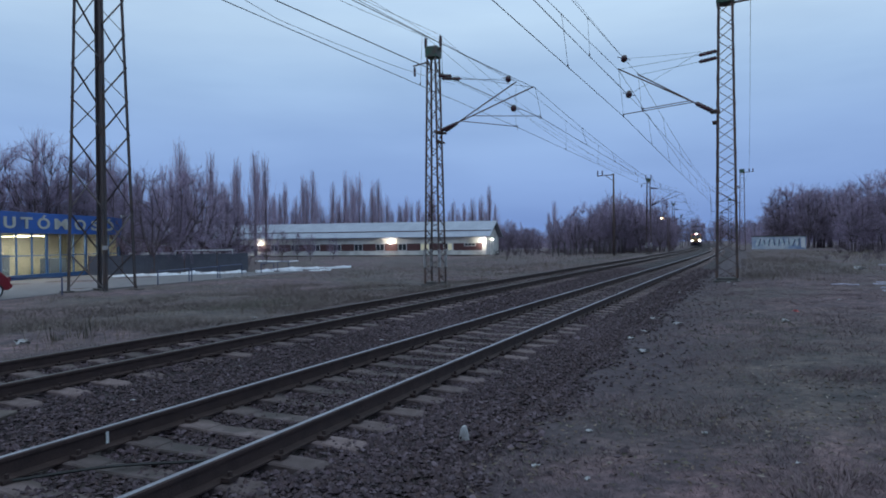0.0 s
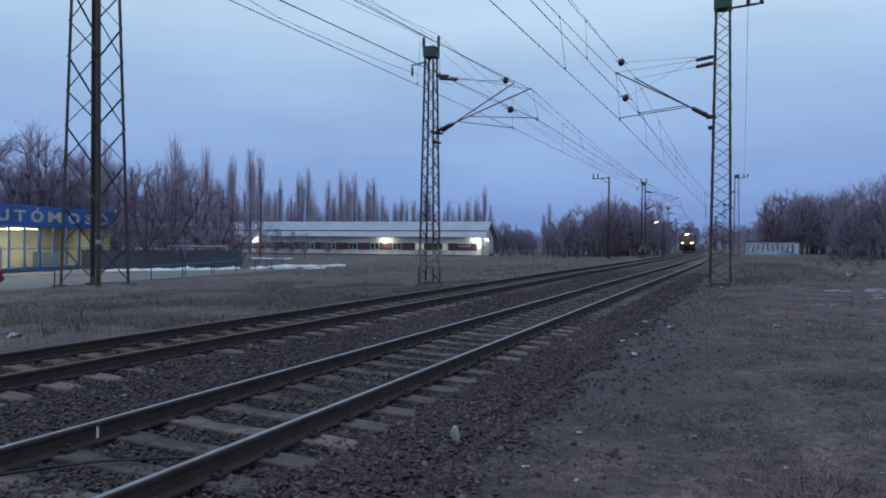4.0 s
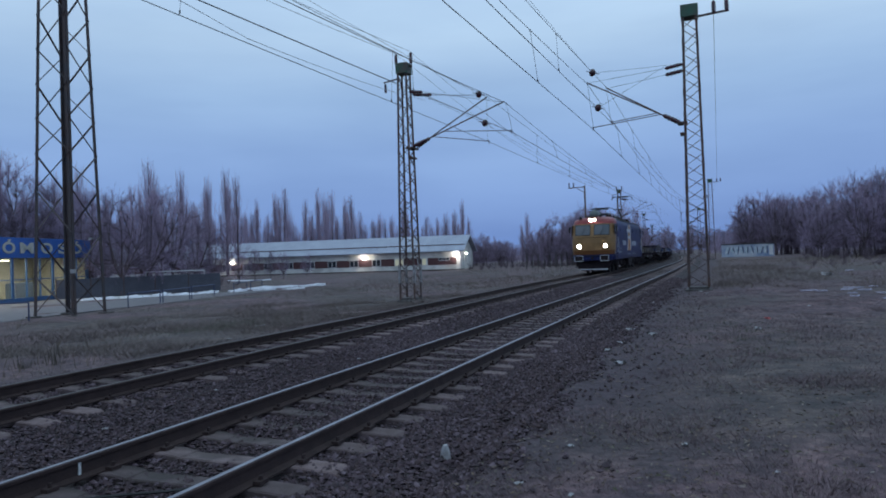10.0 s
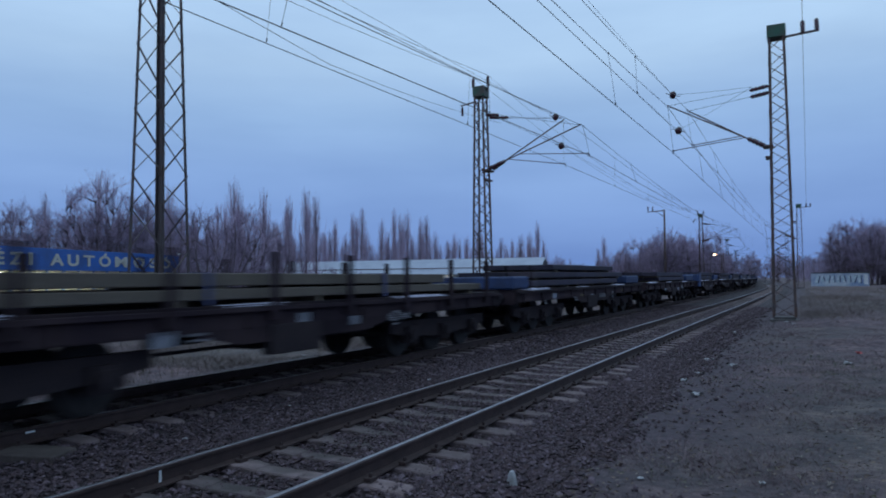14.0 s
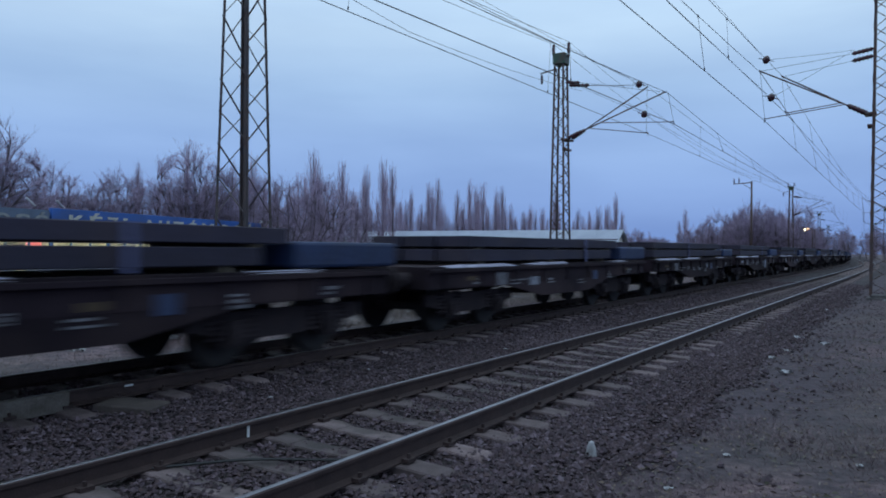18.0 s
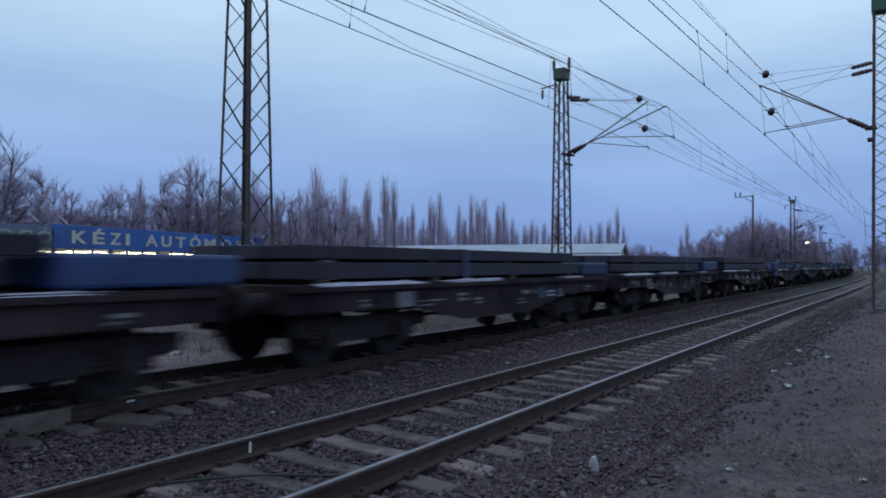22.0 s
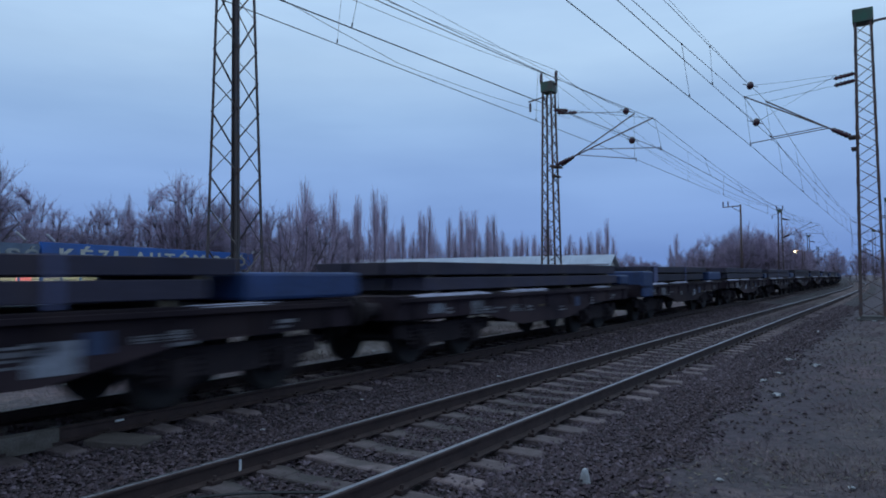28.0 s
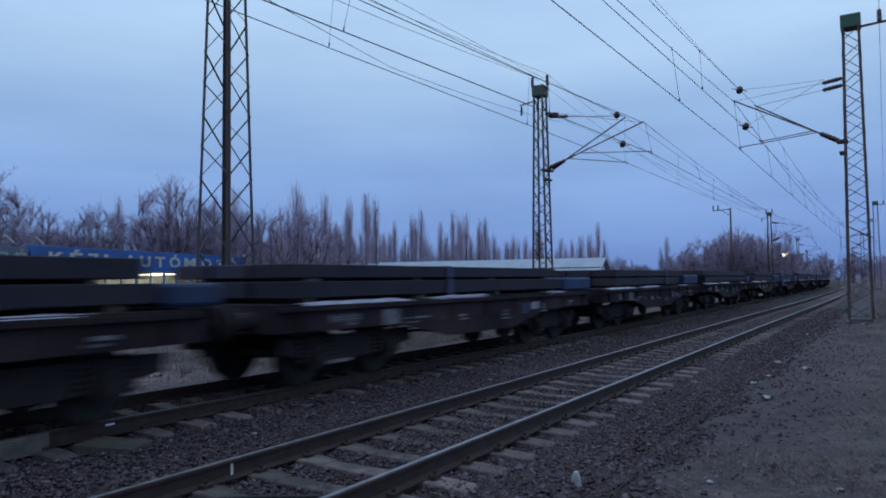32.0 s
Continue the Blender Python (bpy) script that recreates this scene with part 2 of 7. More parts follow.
# ---- mesh helpers ----
class Geo:
    """Collects vertices and faces for one mesh."""

    def __init__(self):
        self.v, self.f = [], []

    def add(self, vs, fs):
        k = len(self.v)
        self.v.extend(tuple(p) for p in vs)
        self.f.extend(tuple(i + k for i in q) for q in fs)
        return self

    def box(self, cx, cy, cz, sx, sy, sz, rot=None):
        vs = [Vector((x * sx / 2, y * sy / 2, z * sz / 2)) for z in (-1, 1) for x, y in ((-1, -1), (1, -1), (1, 1), (-1, 1))]
        if rot:
            vs = [rot @ p for p in vs]
        return self.add([p + Vector((cx, cy, cz)) for p in vs], [(3, 2, 1, 0), (4, 5, 6, 7), (0, 1, 5, 4), (1, 2, 6, 5), (2, 3, 7, 6), (3, 0, 4, 7)])

    def bar(self, p, q, w, h=None):
        """A square bar from p to q."""
        p, q = Vector(p), Vector(q)
        d = (q - p).normalized()
        a = d.cross(Vector((0, 0, 1)) if abs(d.z) < 0.95 else Vector((1, 0, 0))).normalized()
        b = d.cross(a)
        h = h or w
        c = [a * w / 2 + b * h / 2, -a * w / 2 + b * h / 2, -a * w / 2 - b * h / 2, a * w / 2 - b * h / 2]
        return self.add([p + k for k in c] + [q + k for k in c], [(3, 2, 1, 0), (4, 5, 6, 7), (0, 1, 5, 4), (1, 2, 6, 5), (2, 3, 7, 6), (3, 0, 4, 7)])

    def tube(self, p, q, r0, r1=None, n=8, caps=True):
        p, q = Vector(p), Vector(q)
        r1 = r0 if r1 is None else r1
        d = (q - p).normalized()
        a = d.cross(Vector((0, 0, 1)) if abs(d.z) < 0.95 else Vector((1, 0, 0))).normalized()
        b = d.cross(a)
        ring = [a * math.cos(2 * math.pi * i / n) + b * math.sin(2 * math.pi * i / n) for i in range(n)]
        fs = [(i, (i + 1) % n, n + (i + 1) % n, n + i) for i in range(n)]
        if caps:
            fs += [tuple(range(n - 1, -1, -1)), tuple(range(n, 2 * n))]
        return self.add([p + k * r0 for k in ring] + [q + k * r1 for k in ring], fs)

    def lathe(self, p, q, prof, n=12):
        """A turned body along p to q: prof holds (share of the way, radius)."""
        p, q = Vector(p), Vector(q)
        return self.path([p.lerp(q, s) for s, r in prof], [max(r, 1e-4) for s, r in prof], n, q - p)

    def path(self, pts, radii, n=4, way=None):
        """A round bar through points, one skin from end to end."""
        pts = [Vector(p) for p in pts]
        d = (way or pts[-1] - pts[0]).normalized()
        a = d.cross(Vector((0, 0, 1)) if abs(d.z) < 0.95 else Vector((1, 0, 0))).normalized()
        b = d.cross(a)
        ring = [a * math.cos(2 * math.pi * i / n) + b * math.sin(2 * math.pi * i / n) for i in range(n)]
        if not isinstance(radii, list):
            radii = [radii] * len(pts)
        vs = [p + k * r for p, r in zip(pts, radii) for k in ring]
        fs = [(j * n + i, j * n + (i + 1) % n, (j + 1) * n + (i + 1) % n, (j + 1) * n + i) for j in range(len(pts) - 1) for i in range(n)]
        m = (len(pts) - 1) * n
        return self.add(vs, fs + [tuple(range(n - 1, -1, -1)), tuple(m + i for i in range(n))])

    def prism(self, outline, axis, a, b):
        """A flat outline of (u, v) drawn out along an axis from a to b. axis x: (u, v) is (y, z); y: (x, z); z: (x, y)."""
        def at(u, v, w):
            return {"x": (w, u, v), "y": (u, w, v), "z": (u, v, w)}[axis]
        n = len(outline)
        vs = [at(u, v, a) for u, v in outline] + [at(u, v, b) for u, v in outline]
        fs = [(i, (i + 1) % n, n + (i + 1) % n, n + i) for i in range(n)] + [tuple(range(n - 1, -1, -1)), tuple(range(n, 2 * n))]
        return self.add(vs, fs)

    def mesh(self, name, smooth=False, bevel=0.0, segs=2):
        me = bpy.data.meshes.new(name)
        me.from_pydata(self.v, [], self.f)
        bm = bmesh.new()
        bm.from_mesh(me)
        if len(self.f) < 4000:
            bmesh.ops.recalc_face_normals(bm, faces=bm.faces)
        if bevel:
            bmesh.ops.bevel(bm, geom=[e for e in bm.edges if len(e.link_faces) == 2 and e.calc_face_angle(0) > 0.5], offset=bevel, segments=segs, affect="EDGES", profile=0.5)
        if smooth:
            for q in bm.faces:
                q.smooth = True
        bm.to_mesh(me)
        bm.free()
        return me


def obj(name, geo, material, parent=None, label="", smooth=False, bevel=0.0, segs=2):
    me = geo.mesh(name, smooth, bevel, segs) if isinstance(geo, Geo) else geo
    if not me.materials:
        me.materials.append(material)
    ob = new(name, me)
    if parent:
        ob.parent = parent
    if label:
        tagged(ob, label)
    return ob


part = obj


def thing(name, label, category, m=None, group="", kind=""):
    e = new(name)
    e.empty_display_size = 0.2
    if m is not None:
        e.matrix_world = m
    return tagged(e, label, category, group, kind)


def gz(x, y):
    """Height of the open ground, rail head at 0."""
    u = x - smooth_at(y)
    base = fall(y)
    if u > -6.4:
        z = -0.24 + 0.13 * min(1, max(0, (u + 2.2) / 2.5)) + 0.0045 * min(max(y, 0), 32)
        z += (-0.48 - z) * min(1, max(0, (-2.0 - u) / 0.5))
    else:
        k = min(1, max(0, (-10.6 - u) / 8))
        z = -0.48 if u > -10.3 else -0.32 - 0.26 * k + 0.11 * min(1, max(0, (-11.5 - u) / 3)) * noise.noise(Vector((x * 0.25, y * 0.25, 8))) - 0.28 * min(1, max(0, (-19 - u) / 16))
    return z + base + 0.035 * noise.noise(Vector((x * 0.35, y * 0.35, 0))) + 0.012 * noise.noise(Vector((x * 1.6, y * 1.6, 3)))


# ---- the ground: one sheet to the horizon ----
def ground_sheet():
    def steps(lo, hi, near):
        vals, s = [], near
        v = 0.0
        while v < hi:
            vals.append(v)
            v += s * (1 + abs(v) / 26.0)
        return vals
    pos = steps(0, 2200, 0.35)
    xs = sorted({round(-4.0 + s * p, 3) for p in pos for s in (-1, 1)})
    ys = sorted({round(8.0 + s * p, 3) for p in pos for s in (-1, 1)})
    vs = [(x, y, gz(x, y)) for y in ys for x in xs]
    n = len(xs)
    fs = [(j * n + i, j * n + i + 1, (j + 1) * n + i + 1, (j + 1) * n + i) for j in range(len(ys) - 1) for i in range(n - 1)]
    me = bpy.data.meshes.new("ground")
    me.from_pydata(vs, [], fs)
    soil, green = me.attributes.new("soil", "FLOAT", "POINT"), me.attributes.new("green", "FLOAT", "POINT")
    s_vals, g_vals = [], []
    for x, y, z in vs:
        u = x - smooth_at(y)
        w = 0.9 * noise.noise(Vector((x * 0.45, y * 0.30, 7)))
        s_vals.append(min(1, max(0, 1 - (abs(u + 6.4) - (5.0 if u > -6.4 else 4.6) - w * (1.6 if u > -6.4 else 0.5)) / (1.7 if u > -6.4 else 0.9))))
        g_vals.append(min(1, max(0, 0.5 + 2.6 * noise.noise(Vector((x * 0.16, y * 0.16, 2))))))
    soil.data.foreach_set("value", s_vals)
    green.data.foreach_set("value", g_vals)
    m = bpy.data.materials.new("winter_ground")
    m.use_nodes = True
    nd, l = m.node_tree.nodes, m.node_tree.links
    b = nd["Principled BSDF"]
    b.inputs["Roughness"].default_value = 0.95
    co = nd.new("ShaderNodeTexCoord")
    tex = []
    for sc, det in ((0.6, 8), (9, 8), (55, 4), (2.4, 6)):
        t = nd.new("ShaderNodeTexNoise")
        t.inputs["Scale"].default_value, t.inputs["Detail"].default_value = sc, det
        l.new(co.outputs["Object"], t.inputs["Vector"])
        tex.append(t)
    def ramp(src, c0, c1, p0=0.38, p1=0.65):
        r = nd.new("ShaderNodeValToRGB")
        r.color_ramp.elements[0].position, r.color_ramp.elements[1].position = p0, p1
        r.color_ramp.elements[0].color, r.color_ramp.elements[1].color = (*c0, 1), (*c1, 1)
        l.new(src, r.inputs[0])
        return r.outputs[0]
    def mix(fac, a, c, mode="MIX"):
        q = nd.new("ShaderNodeMixRGB")
        q.blend_type = mode
        if isinstance(fac, float):
            q.inputs[0].default_value = fac
        else:
            l.new(fac, q.inputs[0])
        l.new(a, q.inputs[1])
        l.new(c, q.inputs[2])
        return q.outputs[0]
    a_s, a_g = nd.new("ShaderNodeAttribute"), nd.new("ShaderNodeAttribute")
    a_s.attribute_name, a_g.attribute_name = "soil", "green"
    dry = ramp(tex[1].outputs[0], (0.1325, 0.09306, 0.1123), (0.05568, 0.03861, 0.05076))
    grn = ramp(tex[1].outputs[0], (0.092, 0.08, 0.07992), (0.05, 0.043, 0.04752))
    dirt = ramp(tex[1].outputs[0], (0.053, 0.036, 0.04536), (0.028, 0.0185, 0.0243))
    grass = mix(a_g.outputs["Fac"], dry, grn)
    patch = ramp(tex[0].outputs[0], (1.14, 1.10, 1.06), (0.55, 0.55, 0.58), 0.34, 0.68)
    grass = mix(0.85, grass, patch, "MULTIPLY")
    grass = mix(0.8, grass, ramp(tex[3].outputs[0], (1.45, 1.28, 1.15), (0.50, 0.49, 0.50), 0.36, 0.64), "MULTIPLY")
    col = mix(a_s.outputs["Fac"], grass, dirt)
    col = mix(0.75, col, tex[2].outputs[0], "OVERLAY")
    l.new(col, b.inputs["Base Color"])
    bp = nd.new("ShaderNodeBump")
    bp.inputs["Strength"].default_value, bp.inputs["Distance"].default_value = 0.8, 0.05
    l.new(tex[1].outputs[0], bp.inputs["Height"])
    l.new(bp.outputs[0], b.inputs["Normal"])
    me.materials.append(m)
    for q in me.polygons:
        q.use_smooth = True
    return tagged(new("ground", me), "frosty dry winter grass and dark trodden soil", "ground", kind="structure")


ground_sheet()


# ---- tracks ----
def line_points(x0, lo, hi, step):
    out, y = [], lo
    while y <= hi + 1e-6:
        out.append(Vector((x0 + smooth_at(y), y, fall(y) + lift(x0, y))))
        y += step(y) if callable(step) else step
    return out


def sweep(pts, prof):
    """Draws a closed outline of (u, z) along level points."""
    g, n = Geo(), len(prof)
    for i, p in enumerate(pts):
        d = (pts[min(i + 1, len(pts) - 1)] - pts[max(i - 1, 0)]).normalized()
        s = Vector((d.y, -d.x, 0)).normalized()
        g.v.extend(tuple(p + s * u + Vector((0, 0, z))) for u, z in prof)
    for i in range(len(pts) - 1):
        g.f.extend((i * n + k, i * n + (k + 1) % n, (i + 1) * n + (k + 1) % n, (i + 1) * n + k) for k in range(n))
    g.f.append(tuple(range(n)))
    g.f.append(tuple((len(pts) - 1) * n + k for k in range(n - 1, -1, -1)))
    return g


def far_step(y):
    return 1.5 if -15 < y < 60 else 6.0 if abs(y) < 300 else 30.0


BED = [(-2.55, -0.55), (-1.75, -0.27), (-1.5, -0.238), (1.5, -0.238), (1.75, -0.27), (2.5, -0.55)]
RAIL_PROF = [(-0.075, -0.172), (-0.075, -0.160), (-0.012, -0.140), (-0.010, -0.045), (-0.035, -0.035), (-0.035, -0.011), (-0.024, -0.003), (0.024, -0.003), (0.035, -0.011), (0.035, -0.035), (0.010, -0.045), (0.012, -0.140), (0.075, -0.160), (0.075, -0.172)]
HEAD_PROF = [(-0.026, -0.006), (-0.019, 0.0), (0.019, 0.0), (0.026, -0.006)]


def make_track(x0, head, label):
    pts = line_points(x0, -90, 560, far_step)
    tr = thing("railway_track", label, "railway track", kind="structure")
    part("ballast_bed", sweep(pts, BED), M_BALLAST, tr, "crushed stone ballast bed, darkened as shade between the stones")
    for u in (-0.7525, 0.7525):
        r = part("rail", sweep([p + Vector((u, 0, 0)) for p in pts], RAIL_PROF), M_RAIL, tr, "rusty brown steel rail")
        part("rail_head", sweep([p + Vector((u, 0, 0)) for p in pts], HEAD_PROF), head, r, "worn running surface")
    return tr


TRACK_NEAR = make_track(NEAR_X, M_SHINE, "railway track with polished rails and concrete sleepers")
TRACK_FAR = make_track(FAR_X, M_DULL, "railway track with dull rails and concrete sleepers")

# ---- lattice masts ----
def lattice(parent, z0, z1, w0, w1, panels, leg, brace, material, grow=1.0):
    """Four legs and a zigzag on each face, in the thing's own space."""
    def half(t):
        return (w0 + (w1 - w0) * t) / 2
    for sx, sy in ((-1, -1), (1, -1), (1, 1), (-1, 1)):
        a, b = half(0), half(1)
        g = Geo()
        p, q = Vector((sx * a, sy * a, z0)), Vector((sx * b, sy * b, z1))
        g.bar(p, q, leg, leg * 0.22)
        g.bar(p + Vector((-sx * leg * 0.4, 0, 0)), q + Vector((-sx * leg * 0.4, 0, 0)), leg * 0.25, leg)
        part("leg", g, material, parent)
    cuts = [0.0]
    for i in range(panels):
        cuts.append(cuts[-1] + grow ** -i)
    cuts = [c / cuts[-1] for c in cuts]
    for face in range(4):
        g = Geo()
        for i in range(panels):
            h0, h1 = half(cuts[i]), half(cuts[i + 1])
            za, zb = z0 + (z1 - z0) * cuts[i], z0 + (z1 - z0) * cuts[i + 1]
            up = (i + (face in (0, 2)) * 0 + (face > 1)) % 2
            s0, s1 = (-1, 1) if up else (1, -1)
            pa, pb = {0: ((s0 * h0, -h0, za), (s1 * h1, -h1, zb)), 1: ((h0, s0 * h0, za), (h1, s1 * h1, zb)), 2: ((s0 * h0, h0, za), (s1 * h1, h1, zb)), 3: ((-h0, s0 * h0, za), (-h1, s1 * h1, zb))}[face]
            g.bar(pa, pb, brace, brace * 0.5)
        part("lattice_bracing", g, material, parent)


SHED = [(0, 0.02), (0.08, 0.05), (0.12, 0.075), (0.2, 0.05), (0.3, 0.08), (0.38, 0.05), (0.48, 0.08), (0.56, 0.05), (0.66, 0.08), (0.74, 0.05), (0.86, 0.075), (0.92, 0.05), (1, 0.02)]


def insulator(parent, p, q, fat=1.0):
    return part("insulator", Geo().lathe(p, q, [(s, r * fat) for s, r in SHED], 10), M_INSUL, parent, "brown porcelain insulator", smooth=True)


def mast_foot(parent, z, w):
    g = Geo().box(0, 0, z + 0.02, w + 0.35, w + 0.35, 0.30).box(0, 0, z + 0.20, w + 0.12, w + 0.12, 0.12)
    part("foundation", g, M_BASE, parent, "weathered concrete foundation", bevel=0.02)


def cantilever(parent, foot, tip, reg, mid):
    """A tube bracket: strut to the messenger, steady arm to the contact wire."""
    f, t, r = Vector(foot), Vector(tip), Vector(reg)
    d = (t - f).normalized()
    insulator(parent, f, f + d * 0.75, 1.25)
    part("bracket_strut", Geo().tube(f + d * 0.7, t, 0.028, n=6), M_MAST, parent)
    m = f.lerp(t, mid)
    part("steady_arm", Geo().tube(m, r + Vector((0, 0, 0.05)), 0.018, n=6).tube(r + Vector((0, 0, 0.1)), r + Vector((0, 0, -0.08)), 0.014, n=5), M_MAST, parent)


M_BAND = mat("worn_white_band", (0.30, 0.30, 0.31), 0.8, spot=(0.16, 0.14, 0.14), scale=6, fine=40)


def build_mast_left():
    e = thing("catenary_mast", "rusty lattice catenary mast with a green top box and two brackets", "catenary mast", pose(-12.80, 29.0, 0), "catenary masts")
    mast_foot(e, -0.46, 0.62)
    for sx, sy in ((-1, -1), (1, -1), (1, 1), (-1, 1)):
        part("paint_band", Geo().box(sx * 0.352, sy * 0.352, 0.85, 0.10, 0.10, 0.80), M_BAND, e, "worn white paint band")
    lattice(e, -0.3, 9.75, 0.74, 0.44, 24, 0.075, 0.04, M_MAST)
    part("top_box", Geo().box(0, 0, 10.0, 0.56, 0.56, 0.48), M_MASTG, e, "green painted steel top box", bevel=0.02)
    for sx in (-1, 1):
        part("horn", Geo().tube((sx * 0.36, 0, 10.0), (sx * 0.36, 0, 10.28), 0.03, n=6).box(sx * 0.2, 0, 10.12, 0.4, 0.06, 0.06), M_MAST, e)
        insulator(e, (sx * 0.36, 0, 10.2), (sx * 0.36, 0, 10.72), 1.05)
    part("side_arm", Geo().bar((-0.2, 0, 9.62), (-1.0, 0, 9.5), 0.05), M_MAST, e)
    insulator(e, (-0.92, 0, 9.45), (-0.92, 0, 9.02), 0.8)
    for k, dy in ((0, -0.15), (1, 0.22)):
        insulator(e, (0.28, dy, 8.92 - 0.05 * k), (0.95 + 0.3 * k, dy, 8.84 - 0.08 * k), 1.1)
    part("bracket_foot", Geo().box(0.3, 0, 6.42, 0.35, 0.7, 0.07), M_MAST, e)
    part("bracket_foot", Geo().box(0.3, 0, 6.0, 0.2, 0.6, 0.07), M_MAST, e)
    cantilever(e, (0.42, -0.25, 6.46), (4.68, -0.25, 8.00), (4.95, -0.25, 6.70), 0.35)
    cantilever(e, (0.42, 0.25, 6.50), (3.75, 0.25, 8.38), (3.80, 0.25, 6.42), 0.22)
    part("tie_wire", Geo().tube((1.2, 0.2, 8.76), (3.52, 0.2, 8.45), 0.008, n=4), M_WIRE, e)
    part("tie_wire", Geo().tube((0.95, -0.15, 8.84), (4.6, -0.25, 7.98), 0.008, n=4), M_WIRE, e)
    return e


def build_mast_right():
    e = thing("catenary_mast", "rusty lattice catenary mast with a green top box and side arm", "catenary mast", pose(-0.70, 29.0, 0), "catenary masts")
    mast_foot(e, -0.16, 0.62)
    lattice(e, 0.1, 10.45, 0.78, 0.54, 22, 0.075, 0.042, M_MAST)
    part("top_box", Geo().box(0, 0, 10.68, 0.64, 0.6, 0.48), M_MASTG, e, "green painted steel top box", bevel=0.02)
    part("side_arm", Geo().bar((0.2, 0, 10.47), (1.42, 0, 10.55), 0.07), M_MAST, e)
    for x in (0.88, 1.34):
        insulator(e, (x, 0, 10.5), (x, 0, 11.0), 1.15)
    for k, dz in ((0, 8.72), (1, 8.50)):
        insulator(e, (-0.3, 0.15 * k, dz), (-0.98, 0.15 * k, dz - 0.1), 1.1)
    part("bracket_foot", Geo().box(-0.38, 0, 6.42, 0.35, 0.6, 0.07), M_MAST, e)
    part("bracket_foot", Geo().box(-0.38, 0, 6.0, 0.2, 0.6, 0.07), M_MAST, e)
    cantilever(e, (-0.45, -0.2, 6.42), (-3.98, -0.2, 8.38), (-3.79, -0.2, 6.50), 0.20)
    cantilever(e, (-0.45, 0.2, 6.44), (-3.25, 0.2, 8.16), (-3.09, 0.2, 6.72), 0.30)
    part("tie_wire", Geo().tube((-1.0, 0, 8.62), (-3.9, -0.2, 8.36), 0.007, n=4), M_WIRE, e)
    part("tie_wire", Geo().tube((-1.0, 0.15, 8.40), (-3.2, 0.2, 8.15), 0.007, n=4), M_WIRE, e)
    return e


MAST_L, MAST_R = build_mast_left(), build_mast_right()
for y in (103, 172, 240, -45):
    dx = smooth_at(y) - smooth_at(29)
    copy_thing(MAST_L, pose(-12.80 + dx, y, fall(y)))
    copy_thing(MAST_R, pose(-0.70 + dx, y, fall(y)))


def wire(name, pts, sag, r, label, drop=None, hang=9.0):
    """A wire that sags from support to support; with drop, droppers to a wire below."""
    g, parts = Geo(), []
    line = []
    for a, b, s in zip(pts, pts[1:], [sag] * (len(pts) - 1)):
        a, b = Vector(a), Vector(b)
        n = 14
        line += [a.lerp(b, i / n) + Vector((0, 0, -s * 4 * (i / n) * (1 - i / n))) for i in range(n)]
    line.append(Vector(pts[-1]))
    g.path(line, r)
    w = tagged(obj(name, g, M_WIRE), label, "overhead wire", "overhead wires")
    if drop:
        ys = [p.y for p in line]
        order = np.argsort(ys)
        ya, za, xa = np.array(ys)[order], np.array([p.z for p in line])[order], np.array([p.x for p in line])[order]
        yb = [p[1] for p in drop]
        v = ya[0] + 2
        while v < 150:
            z1, x1 = float(np.interp(v, ya, za)), float(np.interp(v, ya, xa))
            z0, x0 = float(np.interp(v, yb, [p[2] for p in drop])), float(np.interp(v, yb, [p[0] for p in drop]))
            if z1 - z0 > 0.25:
                c = 0.06 / (z1 - z0)
                d = Geo().lathe((x1, v, z1 + 0.02), (x0, v, z0 - 0.01), [(0, 0.02), (c, 0.02), (c * 1.05, r * 0.55), (1 - c * 1.25, r * 0.55), (1 - c * 1.2, 0.02), (1, 0.02)], 4)
                part("dropper", d, M_WIRE, w)
            v += hang
    return w


SUPPORTS = (-45, 29, 103, 172, 240)


def along(x, z, stag=0.0):
    return [(x + smooth_at(y) - smooth_at(29) + (stag if i % 2 else -stag * 0.6), y, z + fall(y)) for i, y in enumerate(SUPPORTS)]


def run(back_x, x, z, back_z=None, ahead=0.0):
    """A wire through the mast pair: its place behind the camera, at the pair, and on along the line."""
    pts = along(x, z)
    pts[0] = (back_x, -45, back_z or z)
    if ahead:
        pts = pts[:3]
        pts[2] = (pts[2][0], pts[2][1], pts[2][2] + ahead)
    return pts


for back_x, x, z, sag_x, zm, back_m in ((-5.62, -4.50, 6.50, -4.68, 8.37, -5.83), (-13.2, -7.87, 6.70, -8.13, 7.98, -11.6)):
    contact = run(back_x, x, z)
    wire("contact_wire", contact, 0.05, 0.014, "taut copper contact wire above the track")
    wire("messenger_wire", run(back_m, sag_x, zm), 0.85, 0.012, "sagging messenger wire with droppers", contact)
for back_x, x, z, sag_x, zm, back_m in ((-5.65, -3.80, 6.74, -3.94, 8.16, -5.0), (-11.28, -9.00, 6.44, -8.97, 8.36, -10.7)):
    contact = run(back_x, x, z, ahead=0.7)
    wire("contact_wire", contact, 0.05, 0.010, "taut copper contact wire of the next section")
    wire("messenger_wire", run(back_m, sag_x, zm, ahead=0.3), 0.85, 0.009, "sagging messenger wire with droppers", contact)
for x, z in ((-13.16, 10.74), (-12.44, 10.74), (-0.70 + 0.88, 11.0)):
    wire("feeder_wire", along(x, z), 1.7 if x < -5 else 1.3, 0.009, "thin sagging feeder wire on mast tops")
